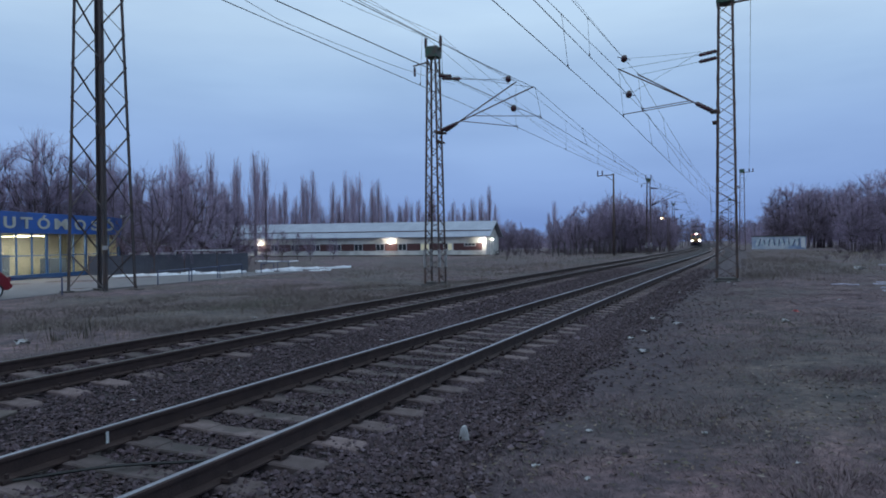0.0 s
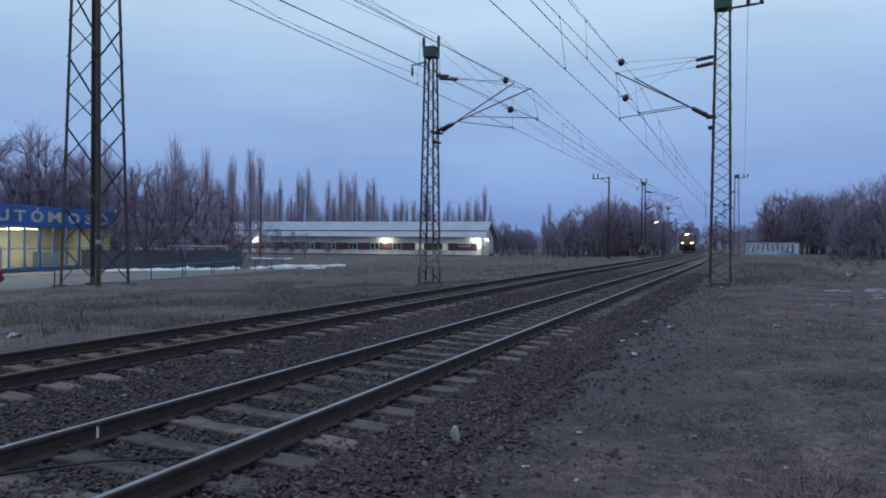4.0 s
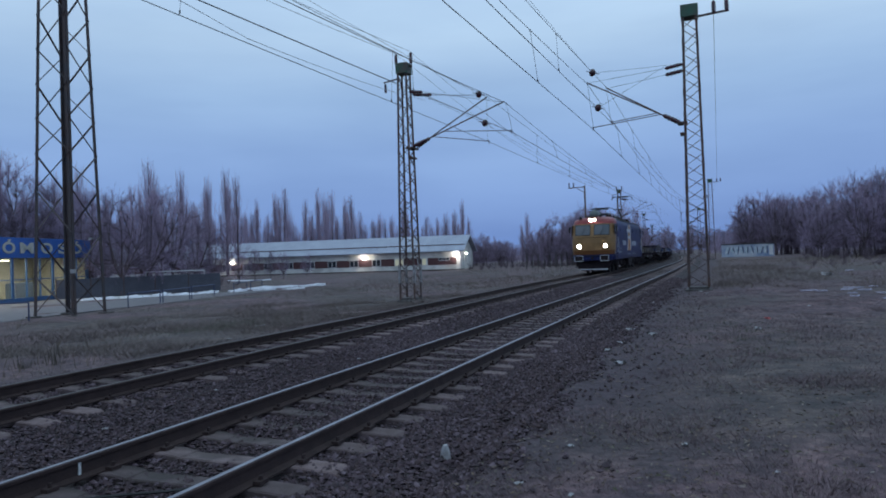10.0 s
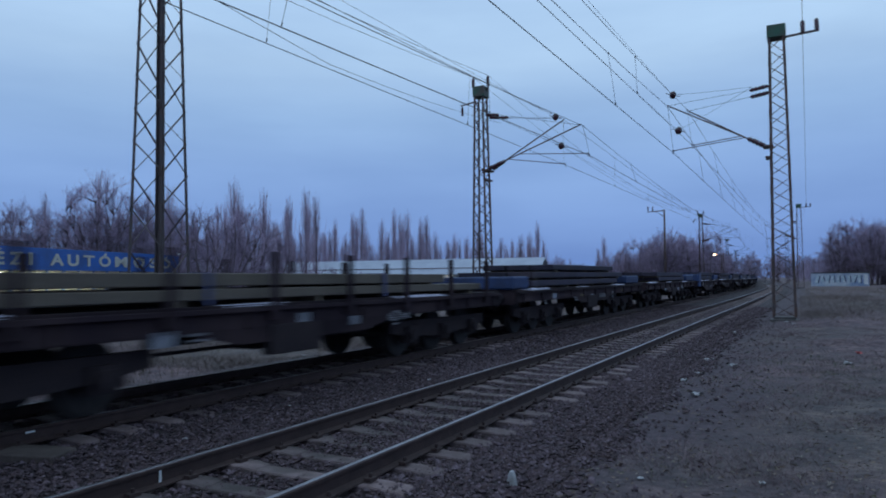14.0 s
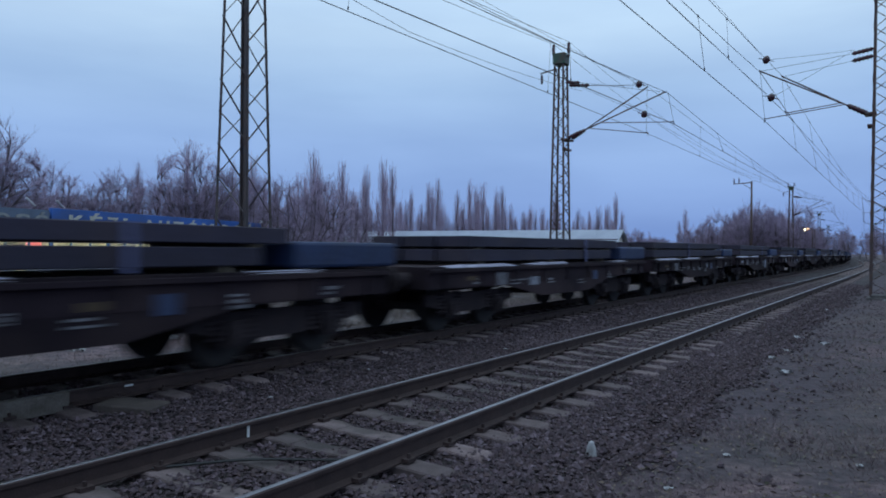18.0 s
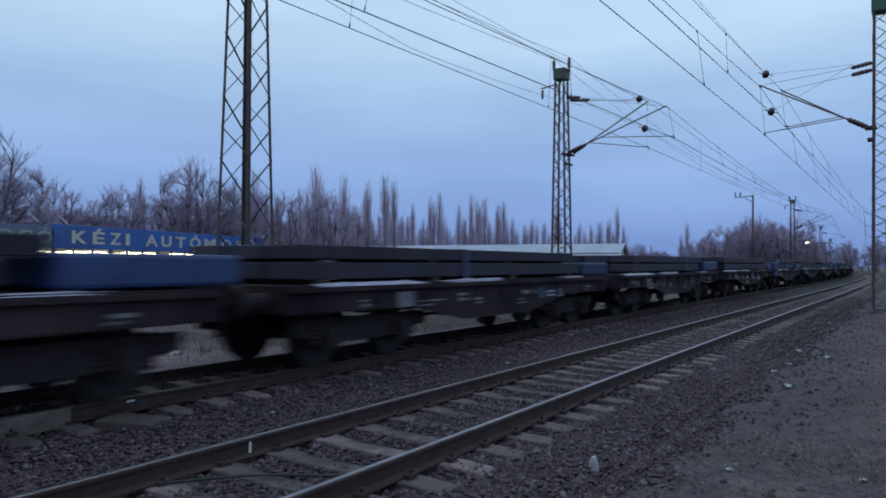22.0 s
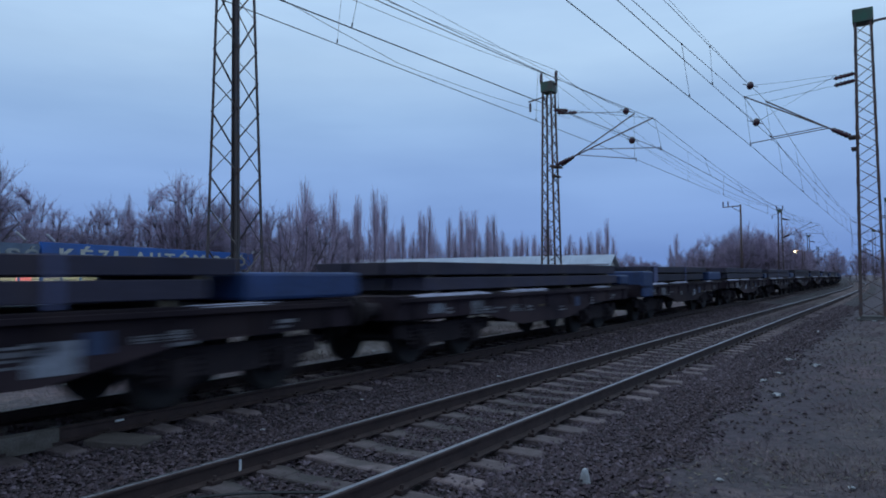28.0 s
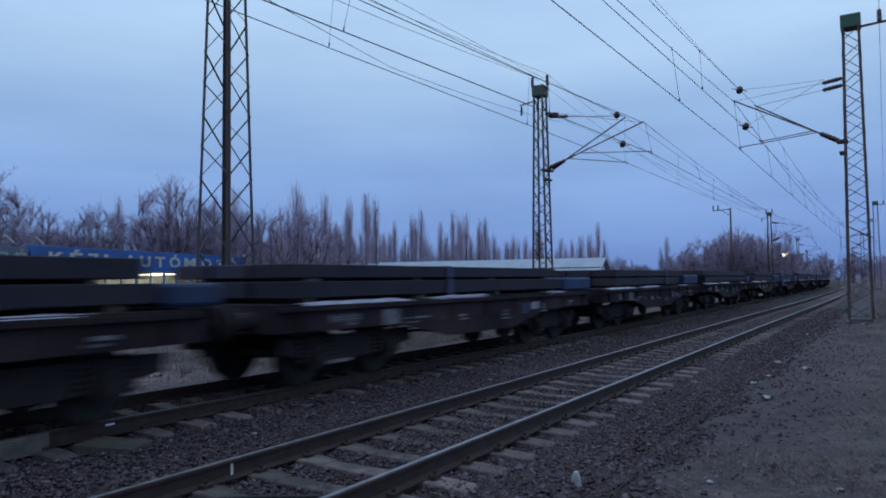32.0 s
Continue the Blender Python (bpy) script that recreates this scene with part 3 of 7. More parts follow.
for (x, y, z), tilt in (((-9.28, 28.9, 8.46), 0.1), ((-9.15, 29.2, 7.26), 0.1), ((-4.44, 28.8, 8.76), 0.0), ((-4.26, 28.8, 7.33), 0.0)):
    e = thing("section_insulator", "round brown disc insulator hanging in a wire", "insulator", pose(x, y, z), "wire insulators")
    part("disc", Geo().lathe((-0.12, 0, 0.04), (0.12, 0, -0.04), [(0, 0.03), (0.12, 0.10), (0.3, 0.145), (0.5, 0.155), (0.7, 0.145), (0.88, 0.10), (1, 0.03)], 14), M_INSUL, e, smooth=True)
    part("end_fitting", Geo().tube((-0.26, 0, 0.09), (0.26, 0, -0.09), 0.016, n=6), M_MAST, e)
    wire("guy_wire", [(x, y, z), (x - 0.6, y - 40, z)] if y < 29 else [(x, y, z), (x - 0.3, y + 40, z + 0.4)], 0.3, 0.006, "thin guy wire with a disc insulator")
    b = -12.0 if x < -7 else -1.6
    wire("tie_wire", [(x, y, z), (b, 29, 8.75)], 0.02, 0.006, "thin tie wire from mast to insulator")


wire("anchor_wire", [(-11.8, 29.0, 8.5), (-10.18, 14.0, 6.62 + 0.25), (-8.0, -6.0, 7.4)], 0.12, 0.007, "thin anchor wire ending at the mast")


def t_pole(x, y, h):
    e = thing("feeder_pole", "dark pole with a short double arm and insulators", "utility pole", pose(x, y, gz(x, y)), "feeder poles")
    part("pole", Geo().tube((0, 0, -0.3), (0, 0, h), 0.17, 0.11, 10), M_MAST, e, smooth=True)
    part("crossarm", Geo().bar((0.1, 0, h - 0.15), (-2.2, 0, h - 0.25), 0.11).bar((0, 0, h - 1.0), (-1.0, 0, h - 0.3), 0.07), M_MAST, e)
    for u in (-2.1, -1.5):
        insulator(e, (u, 0, h - 0.2), (u, 0, h + 0.5), 1.2)
    return e


t_pole(-16.5, 97, 11.1)


# ---- the tall tower beside the yard ----
def power_tower(x, y):
    e = thing("power_line_tower", "tall four-legged lattice power tower of dark rusty steel", "power tower", pose(x, y, gz(x, y) - 0.05, 0, 0, 48.9 + 45 + 5.0))
    def half(z):
        return (2.28 - 0.044 * z) / 2
    H = 23.0
    for sx, sy in ((-1, -1), (1, -1), (1, 1), (-1, 1)):
        g, a, b = Geo(), half(0), half(H)
        p, q = Vector((sx * a, sy * a, 0)), Vector((sx * b, sy * b, H))
        for u, v in ((Vector((-sx, 0, 0)), Vector((0, -sy, 0))), (Vector((0, -sy, 0)), Vector((-sx, 0, 0)))):
            ring = [Vector((0, 0, 0)), u * 0.17, u * 0.17 + v * 0.022, v * 0.022]
            g.add([p + k for k in ring] + [q + k for k in ring], [(3, 2, 1, 0), (4, 5, 6, 7), (0, 1, 5, 4), (1, 2, 6, 5), (2, 3, 7, 6), (3, 0, 4, 7)])
        part("leg", g, M_TOWER, e)
        part("footing", Geo().box(sx * a, sy * a, -0.05, 0.5, 0.5, 0.35), M_BASE, e, "concrete footing", bevel=0.03)
    zs = [0.15, 2.05, 4.1, 6.3, 8.05]
    while zs[-1] < H - 1.7:
        zs.append(zs[-1] + 1.72)
    for face in range(4):
        g = Geo()
        for i, (za, zb) in enumerate(zip(zs, zs[1:])):
            h0, h1 = half(za), half(zb)
            s0, s1 = (-1, 1) if i % 2 else (1, -1)
            ends = {0: ((s0 * h0, -h0, za), (s1 * h1, -h1, zb)), 1: ((h0, s0 * h0, za), (h1, s1 * h1, zb)), 2: ((-s0 * h0, h0, za), (-s1 * h1, h1, zb)), 3: ((-h0, -s0 * h0, za), (-h1, -s1 * h1, zb))}[face]
            w = 0.10 if ends[1][0] * ends[1][1] < 0 else 0.062
            g.bar(*ends, w, w * 0.35)
        part("lattice_bracing", g, M_TOWER, e)
    part("plate", Geo().box(-half(2.2) - 0.02, -half(2.2) - 0.02, 2.25, 0.26, 0.02, 0.20, Euler((0, 0, radians(-45))).to_matrix()), M_BAND, e, "small pale plate on a leg")
    return e


power_tower(-30.1, 26.3)


# ---- bare trees ----
def branch_tree(seed, h, kind):
    """Trunk with limbs, and a crown of fine twigs, as two Geos."""
    rnd = random.Random(seed)
    wood, twig = Geo(), Geo()

    def sliver(p, d, length, w):
        a = d.cross(Vector((rnd.uniform(-1, 1), rnd.uniform(-1, 1), rnd.uniform(-1, 1)))).normalized() * w / 2
        q = p + d * length
        m = p.lerp(q, 0.5) + Vector((rnd.uniform(-1, 1), rnd.uniform(-1, 1), rnd.uniform(0, 1))) * length * 0.06
        k = len(twig.v)
        twig.v += [tuple(p - a), tuple(p + a), tuple(m + a * 0.7), tuple(m - a * 0.7), tuple(q)]
        twig.f += [(k, k + 1, k + 2, k + 3), (k + 3, k + 2, k + 4)]

    def shake(r):
        return Vector((rnd.uniform(-r, r), rnd.uniform(-r, r), rnd.uniform(-r, r)))

    def bough(a, way, b, r0, r1, geo, n=4):
        """A curved branch from a, leaving along way, to b. Returns its points."""
        reach = (b - a).length
        c = a + way * reach * 0.5 + shake(reach * 0.05)
        pts = [a * (1 - t) ** 2 + c * 2 * t * (1 - t) + b * t * t + shake(reach * 0.012) for t in (0.0, 0.25, 0.5, 0.75, 1.0)]
        geo.path(pts, [r0 + (r1 - r0) * t for t in (0.0, 0.25, 0.5, 0.75, 1.0)], n)
        return pts

    if kind == "poplar":
        for k in range(rnd.choice((1, 1, 2))):
            foot = Vector((rnd.choice((-1, 1)) * rnd.uniform(1.0, 1.7), rnd.uniform(-1, 1), -0.2)) * k
            top = h * (1.0 if k == 0 else rnd.uniform(0.70, 0.9))
            fat = rnd.uniform(0.8, 1.25)
            wood.path([foot, foot + Vector((rnd.uniform(-.2, .2), rnd.uniform(-.2, .2), top * 0.5)), foot + Vector((rnd.uniform(-.2, .2), rnd.uniform(-.2, .2), top * 0.96))], [h * 0.013, h * 0.008, 0.015], 6)
            for i in range(90):
                f = 1.0 - 0.80 * rnd.random() ** 1.25
                z = top * f * rnd.uniform(0.34, 0.80)
                length = top * f - z
                wide = h * fat * 0.118 * min(1.0, 0.20 + 2.1 * (1 - f)) ** 0.8 * rnd.uniform(0.2, 1.1)
                a = rnd.uniform(0, 6.283)
                out = Vector((math.cos(a), math.sin(a), 0)) * wide
                stem = [foot + Vector((0, 0, z)), foot + out * 0.6 + Vector((0, 0, z + length * 0.33)), foot + out * 0.95 + Vector((0, 0, z + length * 0.7)), foot + out * rnd.uniform(0.85, 1.1) + Vector((0, 0, z + length))]
                twig.path(stem, [0.040, 0.030, 0.020, 0.008], 3)
                for _ in range(16):
                    j = rnd.randrange(3)
                    p = stem[j].lerp(stem[j + 1], rnd.random())
                    dd = ((stem[j + 1] - stem[j]).normalized() + Vector((rnd.uniform(-0.45, 0.45), rnd.uniform(-0.45, 0.45), 0.5))).normalized()
                    sliver(p, dd, h * rnd.uniform(0.025, 0.07), 0.018)
    elif kind == "round":
        fork = Vector((rnd.uniform(-.3, .3), rnd.uniform(-.3, .3), h * rnd.uniform(0.10, 0.24)))
        wood.path([Vector((0, 0, -0.3)), fork * 0.5 + shake(0.08), fork], [h * 0.020, h * 0.016, h * 0.014], 8)
        mid, rx, rz = h * rnd.uniform(0.50, 0.57), h * rnd.uniform(0.30, 0.38), h * 0.46
        limbs = []
        for k in range(rnd.choice((5, 6, 7))):
            a = k * 2.4 + rnd.uniform(-0.5, 0.5)
            far = rnd.uniform(0.35, 0.85) if k else 0.15
            end = Vector((math.cos(a) * rx * far, math.sin(a) * rx * far, mid + rz * (1 - far * far) ** 0.5 * rnd.uniform(0.45, 0.8)))
            way = (Vector((math.cos(a), math.sin(a), 0)) * 0.55 + Vector((0, 0, 1))).normalized()
            limbs.append(bough(fork, way, end, h * 0.0095, h * 0.003, wood, 6))
        for k in range(96):
            a, u = rnd.uniform(0, 6.283), rnd.uniform(-0.85, 1.0)
            rr = (1 - u * u) ** 0.5 * rnd.uniform(0.55, 1.0)
            tip = Vector((math.cos(a) * rx * rr, math.sin(a) * rx * rr, mid + rz * u * rnd.uniform(0.8, 1.04)))
            near = min((p for l in limbs for p in l[1:]), key=lambda p: (p - tip).length + 1.6 * max(0.0, p.z - tip.z + 0.10 * h))
            way = ((tip - near).normalized() + Vector((0, 0, 0.35))).normalized()
            twigs = bough(near, way, tip, h * 0.0034, 0.010, wood, 4)
            for _ in range(7):
                j = rnd.randrange(1, 5)
                b = twigs[j]
                d = ((twigs[j] - twigs[j - 1]).normalized() + shake(0.75) + Vector((0, 0, 0.25))).normalized()
                e = b + d * h * rnd.uniform(0.05, 0.12)
                spray = bough(b, d, e, 0.014, 0.006, twig, 3)
                for _ in range(9):
                    q = spray[rnd.randrange(0, 5)]
                    sliver(q, (d + shake(0.8) + Vector((0, 0, 0.2))).normalized(), h * rnd.uniform(0.025, 0.065), 0.019)
    else:
        for _ in range(16):
            a, far = rnd.uniform(0, 6.283), rnd.uniform(0.1, 0.75)
            foot = Vector((0.45 * math.cos(a), 0.45 * math.sin(a), -0.1))
            tip = Vector((math.cos(a) * h * far, math.sin(a) * h * far, h * (1.05 - 0.6 * far * far) * rnd.uniform(0.7, 1.0)))
            stem = bough(foot, Vector((0, 0, 1)), tip, 0.035, 0.010, wood, 4)
            for _ in range(10):
                j = rnd.randrange(1, 5)
                d = ((stem[j] - stem[j - 1]).normalized() + shake(0.7)).normalized()
                spray = bough(stem[j], d, stem[j] + d * h * rnd.uniform(0.10, 0.26), 0.012, 0.005, twig, 3)
                for _ in range(10):
                    sliver(spray[rnd.randrange(0, 5)], (d + shake(0.8)).normalized(), h * rnd.uniform(0.05, 0.13), 0.014)
    return wood, twig


def tree_kind(seed, h, kind, label, category):
    wood, twig = branch_tree(seed, h, kind)
    top = sorted(p[2] for p in twig.v)[int(len(twig.v) * (0.985 if kind == "poplar" else 0.95))]
    for g in (wood, twig):
        g.v = [(x * h / top, y * h / top, z * h / top) for x, y, z in g.v]
    e = thing("poplar_tree" if kind == "poplar" else "bare_tree" if kind == "round" else "bare_bush", label, category, pose(0, -400, 0), {"poplar": "poplars", "round": "bare trees", "bush": "bare bushes"}[kind])
    part("trunk", wood, M_BARK, e)
    part("crown", twig, M_POPLAR if kind == "poplar" else M_BUSH if kind == "bush" else M_TWIG, e, "fine bare winter twigs")
    return e


POPLARS = [tree_kind(s, 16, "poplar", "tall slender bare poplar with upright twigs", "tree") for s in (1, 2, 3, 4, 6)]
ROUNDS = [tree_kind(s, 11, "round", "bare broad winter tree with dark spreading branches", "tree") for s in (11, 12, 13, 14, 15, 16)]
BUSHES = [tree_kind(s, 4, "bush", "low leafless thicket of thin dark stems", "bush") for s in (21, 22)]
PLANTED = set()


def plant(pool, az, dist, h, base_h):
    """A tree at a bearing left of straight ahead and a distance."""
    k = random.randrange(len(pool))
    src = pool[k]
    x, y = -dist * math.sin(radians(az)), dist * math.cos(radians(az))
    s = h / base_h
    m = pose(x, y, gz(x, y) - 0.1, 0, 0, random.uniform(0, 360)) @ Matrix.Diagonal((s * random.uniform(0.85, 1.15), s * random.uniform(0.85, 1.15), s, 1))
    if src.name in PLANTED:
        copy_thing(src, m)
    else:
        PLANTED.add(src.name)
        src.matrix_basis = m


random.seed(5)
for i in range(92):
    az = 19.4 + i * 0.31 + random.uniform(-0.2, 0.2)
    plant(POPLARS, az, random.uniform(168, 200), random.choice((13, 14.5, 15.5, 16.5, 17.5, 18.5)) * (1.0 if az > 25 else 0.9), 16)
for az, d, h in ((19.7, 185, 14.5), (20.2, 190, 11), (14.7, 170, 13.0), (14.3, 180, 11.0), (16.9, 190, 10.5), (17.8, 190, 9.5), (12.9, 200, 10.5), (33.2, 150, 15.0), (30.4, 160, 16.5), (28.6, 165, 16), (38, 140, 17), (40.5, 130, 16), (42, 130, 16.5), (45, 125, 15.5), (49, 120, 16.5), (51, 118, 16.5), (53, 120, 16.5), (55, 120, 15), (43.5, 140, 18.5), (36.5, 150, 17), (37.2, 128, 15), (39.3, 132, 16), (41.3, 122, 15), (46.5, 118, 15), (42.7, 126, 16), (43.1, 128, 16.5), (52.2, 120, 16), (51.6, 122, 17), (50.4, 119, 15.5), (54.2, 118, 16), (53.6, 122, 15.5), (55.6, 120, 14.5), (49.6, 121, 15), (48.2, 119, 15), (47.4, 122, 15.5), (56.4, 118, 14)):
    plant(POPLARS, az, d, h, 16)
for az, d, h in ((47.5, 70, 10.2), (45.6, 66, 9.8), (43.6, 68, 10.2), (42, 72, 10.6), (40.3, 76, 10.0), (38.9, 82, 8.5), (37.2, 88, 6.5), (46.4, 76, 9.4), (50, 84, 11.5), (51.6, 86, 12.5), (53, 85, 13), (54.6, 88, 12.6), (56, 84, 11.5), (52.3, 92, 13.5), (49.2, 90, 12), (57.6, 90, 9.5), (59.2, 86, 9.0), (61.5, 82, 8.5), (64, 76, 12.6), (66, 72, 13.5), (68.5, 72, 14), (71, 74, 13), (33.8, 104, 5.5), (32.0, 112, 5.0), (41, 90, 10), (44.2, 88, 10.5), (48.6, 88, 11), (36, 100, 7), (34.8, 106, 6.4), (62.8, 90, 8.8), (60.4, 94, 9)):
    plant(ROUNDS, az, d, h * (1.05 if az > 57 else 0.93 if az > 48 else 0.84 if h > 8 else 0.72), 11)
for i in range(60):
    plant(ROUNDS, random.uniform(12.6, 21.5), random.uniform(165, 195), random.uniform(5.0, 7.5), 11)
for i in range(95):
    az = random.uniform(5.4, 12.8)
    plant(ROUNDS, az, random.uniform(122, 170), random.uniform(7.6, 10.2) * (0.8 if az > 11.3 or az < 6.3 else 1.0), 11)
for i in range(105):
    az = random.uniform(-16, -1.6)
    if az > -6.4:
        plant(ROUNDS, az, random.uniform(132, 165), random.uniform(8.4, 11.0), 11)
    else:
        plant(ROUNDS, az, random.uniform(88, 130), random.uniform(5.6, 7.6) * (1.22 if az < -7.3 else 1.0) * (1.0 + 0.03 * max(0, -az - 8)), 11)
for az, d, h in ((-2.1, 138, 12.0), (-2.6, 140, 12.6), (-3.0, 142, 11.6), (-4.4, 136, 11.8), (-5.0, 138, 12.0), (-4.7, 144, 11.4), (66.0, 68, 13.5), (67.6, 70, 14.5), (69.2, 69, 14.0), (64.6, 74, 12.0), (13.4, 138, 8.6), (12.9, 142, 9.2), (14.0, 140, 8.0)):
    plant(ROUNDS, az, d, h, 11)
for i in range(14):
    plant(ROUNDS, random.uniform(55.5, 64), random.uniform(80, 98), random.uniform(8.6, 10.6), 11)
for i in range(8):
    plant(ROUNDS, random.uniform(47, 55), random.uniform(84, 98), random.uniform(9.5, 11.5), 11)
for i in range(84):
    plant(BUSHES, random.uniform(-15, -4.6), random.uniform(52, 92), random.uniform(0.8, 1.8), 4)
for i in range(40):
    plant(ROUNDS, random.uniform(-2.0, 5.5), random.uniform(290, 400), random.uniform(9, 14), 11)
for i in range(85):
    plant(BUSHES, random.uniform(5.3, 20.5), random.uniform(115, 150), random.uniform(2.0, 4.4), 4)
for i in range(95):
    plant(BUSHES, random.uniform(-16, -5.6), random.uniform(76, 122), random.uniform(1.6, 4.0), 4)
for i in range(95):
    plant(BUSHES, random.uniform(37, 71), random.uniform(74, 108), random.uniform(2.2, 5.0), 4)


def far_woods():
    """A thin belt of far woodland all round the view."""
    rnd = random.Random(77)
    vs, fs = [], []
    for _ in range(60000):
        az, d = radians(rnd.uniform(-48, 82)), rnd.uniform(230, 430)
        x, y = -d * math.sin(az), d * math.cos(az)
        if -20 < x - smooth_at(y) < 6:
            continue
        top = 6.0 + 3.5 * noise.noise(Vector((x * 0.03, y * 0.03, 5)))
        z0 = rnd.uniform(0, top * 0.8) + gz(x, y)
        h, w, t = rnd.uniform(1.0, 3.0), rnd.uniform(0.05, 0.13), rnd.uniform(0, 6.283)
        k = len(vs)
        vs += [(x - w * math.cos(t), y - w * math.sin(t), z0), (x + w * math.cos(t), y + w * math.sin(t), z0), (x + rnd.uniform(-0.5, 0.5), y, z0 + h)]
        fs.append((k, k + 1, k + 2))
    me = bpy.data.meshes.new("far_woodland")
    me.from_pydata(vs, [], fs)
    me.materials.append(M_TWIG)
    tagged(new("far_woodland", me), "distant belt of bare grey woodland", "woodland", kind="stuff")


far_woods()

# ---- the hall with lit wall lamps ----
M_WHITEWALL = mat("white_render", (0.62, 0.62, 0.60), 0.85, spot=(0.52, 0.52, 0.51), scale=0.8, fine=20, dirt=(0.40, 0.39, 0.37), dirt_scale=0.4)
M_MAROON = mat("maroon_panel", (0.088, 0.034, 0.038), 0.7, spot=(0.066, 0.028, 0.03), scale=1.0, fine=20)
M_TINROOF = mat("pale_metal_roof", (0.29, 0.32, 0.39), 0.5, spot=(0.24, 0.265, 0.33), scale=0.5, fine=8, metal=0.15)
M_FRAME = mat("white_window_frame", (0.66, 0.67, 0.68), 0.5, bump=0)
M_DARKGLASS = glassy("dark_window_glass", (0.03, 0.035, 0.045))
M_WARMGLASS = glow("lit_window_glass", (0.55, 0.52, 0.36), 0.35)
M_LAMP = glow("lamp_globe", (1.0, 0.93, 0.80), 60.0)
M_PLINTH = mat("dark_plinth", (0.09, 0.07, 0.065), 0.9, scale=1, fine=20)


def hall():
    """A long low hall; its front runs along local x, from 0 to length, facing local -y."""
    L, D, eave, ridge = 84.0, 12.0, 3.50, 6.3
    p0, d = Vector((-42.8, 119.5, 0)), Vector((math.cos(radians(8.3)), math.sin(radians(8.3)), 0))
    start = p0 - d * L
    ang = math.degrees(math.atan2(d.y, d.x))
    e = thing("long_hall", "long low white hall with maroon panels and pale metal roof", "building", pose(start.x, start.y, -0.95, 0, 0, ang))
    part("wall", Geo().box(L / 2, D / 2, eave / 2 + 0.1, L, D, eave - 0.3), M_WHITEWALL, e)
    part("plinth", Geo().box(L / 2, D / 2, -0.1, L + 0.06, D + 0.06, 0.75), M_PLINTH, e)
    for y0, y1, z0, z1 in ((-0.7, D / 2, eave - 0.12, ridge), (D + 0.7, D / 2, eave - 0.12, ridge)):
        g = Geo().add([(-0.5, y0, z0), (L + 0.8, y0, z0), (L + 0.8, y1, z1), (-0.5, y1, z1), (-0.5, y0, z0 + 0.18), (L + 0.8, y0, z0 + 0.18), (L + 0.8, y1, z1 + 0.18), (-0.5, y1, z1 + 0.18)], [(0, 1, 2, 3), (7, 6, 5, 4), (0, 4, 5, 1), (1, 5, 6, 2), (2, 6, 7, 3), (3, 7, 4, 0)])
        roof = part("roof", g, M_TINROOF, e, "pale ribbed metal roof")
    ribs = Geo()
    for i in range(int(L / 1.1)):
        ribs.bar((i * 1.1, -0.7, eave + 0.08), (i * 1.1, D / 2, ridge + 0.2), 0.05)
    part("roof_rib", ribs, M_TINROOF, e)
    part("roof_step", Geo().box(L / 2, 1.6, eave + 1.16, L + 1.2, 0.08, 0.14), M_MAROON, e, "dark line across the roof")
    part("gutter", Geo().tube((-0.4, -0.78, eave), (L + 0.7, -0.78, eave), 0.09, n=8), M_TINROOF, e)
    part("gable", Geo().add([(L + 0.01, -0.1, eave - 0.3), (L + 0.01, D, eave - 0.3), (L + 0.01, D / 2, ridge - 0.05), (L - 0.2, -0.1, eave - 0.3), (L - 0.2, D, eave - 0.3), (L - 0.2, D / 2, ridge - 0.05)], [(0, 1, 2), (5, 4, 3), (0, 3, 4, 1), (1, 4, 5, 2), (2, 5, 3, 0)]), M_WHITEWALL, e)
    n, pitch = 18, 4.33
    for i in range(n):
        x = L - 7.1 - i * pitch
        lit = i in (2, 3, 4)
        w = part("window", Geo().box(x, -0.02, 1.72, 1.65, 0.10, 1.32), M_FRAME, e, "white framed window", bevel=0.01)
        part("pane", Geo().box(x - 0.40, -0.08, 1.72, 0.68, 0.03, 1.12), M_WARMGLASS if i == 1 else M_DARKGLASS, w)
        part("pane", Geo().box(x + 0.40, -0.08, 1.72, 0.68, 0.03, 1.12), M_WARMGLASS if i in (0, 1) else M_DARKGLASS, w)
        if i:
            part("panel", Geo().box(x + pitch / 2, -0.02, 1.72, pitch - 1.75, 0.07, 1.3), M_MAROON, e, "maroon wall panel")
    part("panel", Geo().box(L - 3.4, -0.02, 1.72, 5.3, 0.07, 1.3), M_MAROON, e, "maroon wall panel")
    w = part("window", Geo().box(L - 3.0, -0.05, 2.1, 2.1, 0.10, 0.62), M_FRAME, e, "small high window", bevel=0.01)
    for k in (-0.66, 0, 0.66):
        part("pane", Geo().box(L - 3.0 + k, -0.11, 2.1, 0.55, 0.03, 0.42), M_DARKGLASS, w)
    part("door", Geo().box(L + 0.03, 5.2, 1.45, 0.08, 4.6, 2.6), M_WHITEWALL, e, "wide pale gate in the end wall")
    for y in (2.7, 7.7):
        # white strips paint the lamp's reflection along both gate edges
        part("door_post", Geo().box(L + 0.06, y, 1.5, 0.14, 0.34, 2.8), M_FRAME, e, "gate edge with the lamp's gleam put into its white")
    part("gable_lamp", Geo().lathe((L + 0.4, 3.6, 2.9), (L + 0.4, 3.6, 3.15), [(0, 0.02), (0.2, 0.12), (0.5, 0.16), (0.8, 0.12), (1, 0.02)], 10), M_LAMP, e, "small lit globe lamp", smooth=True)
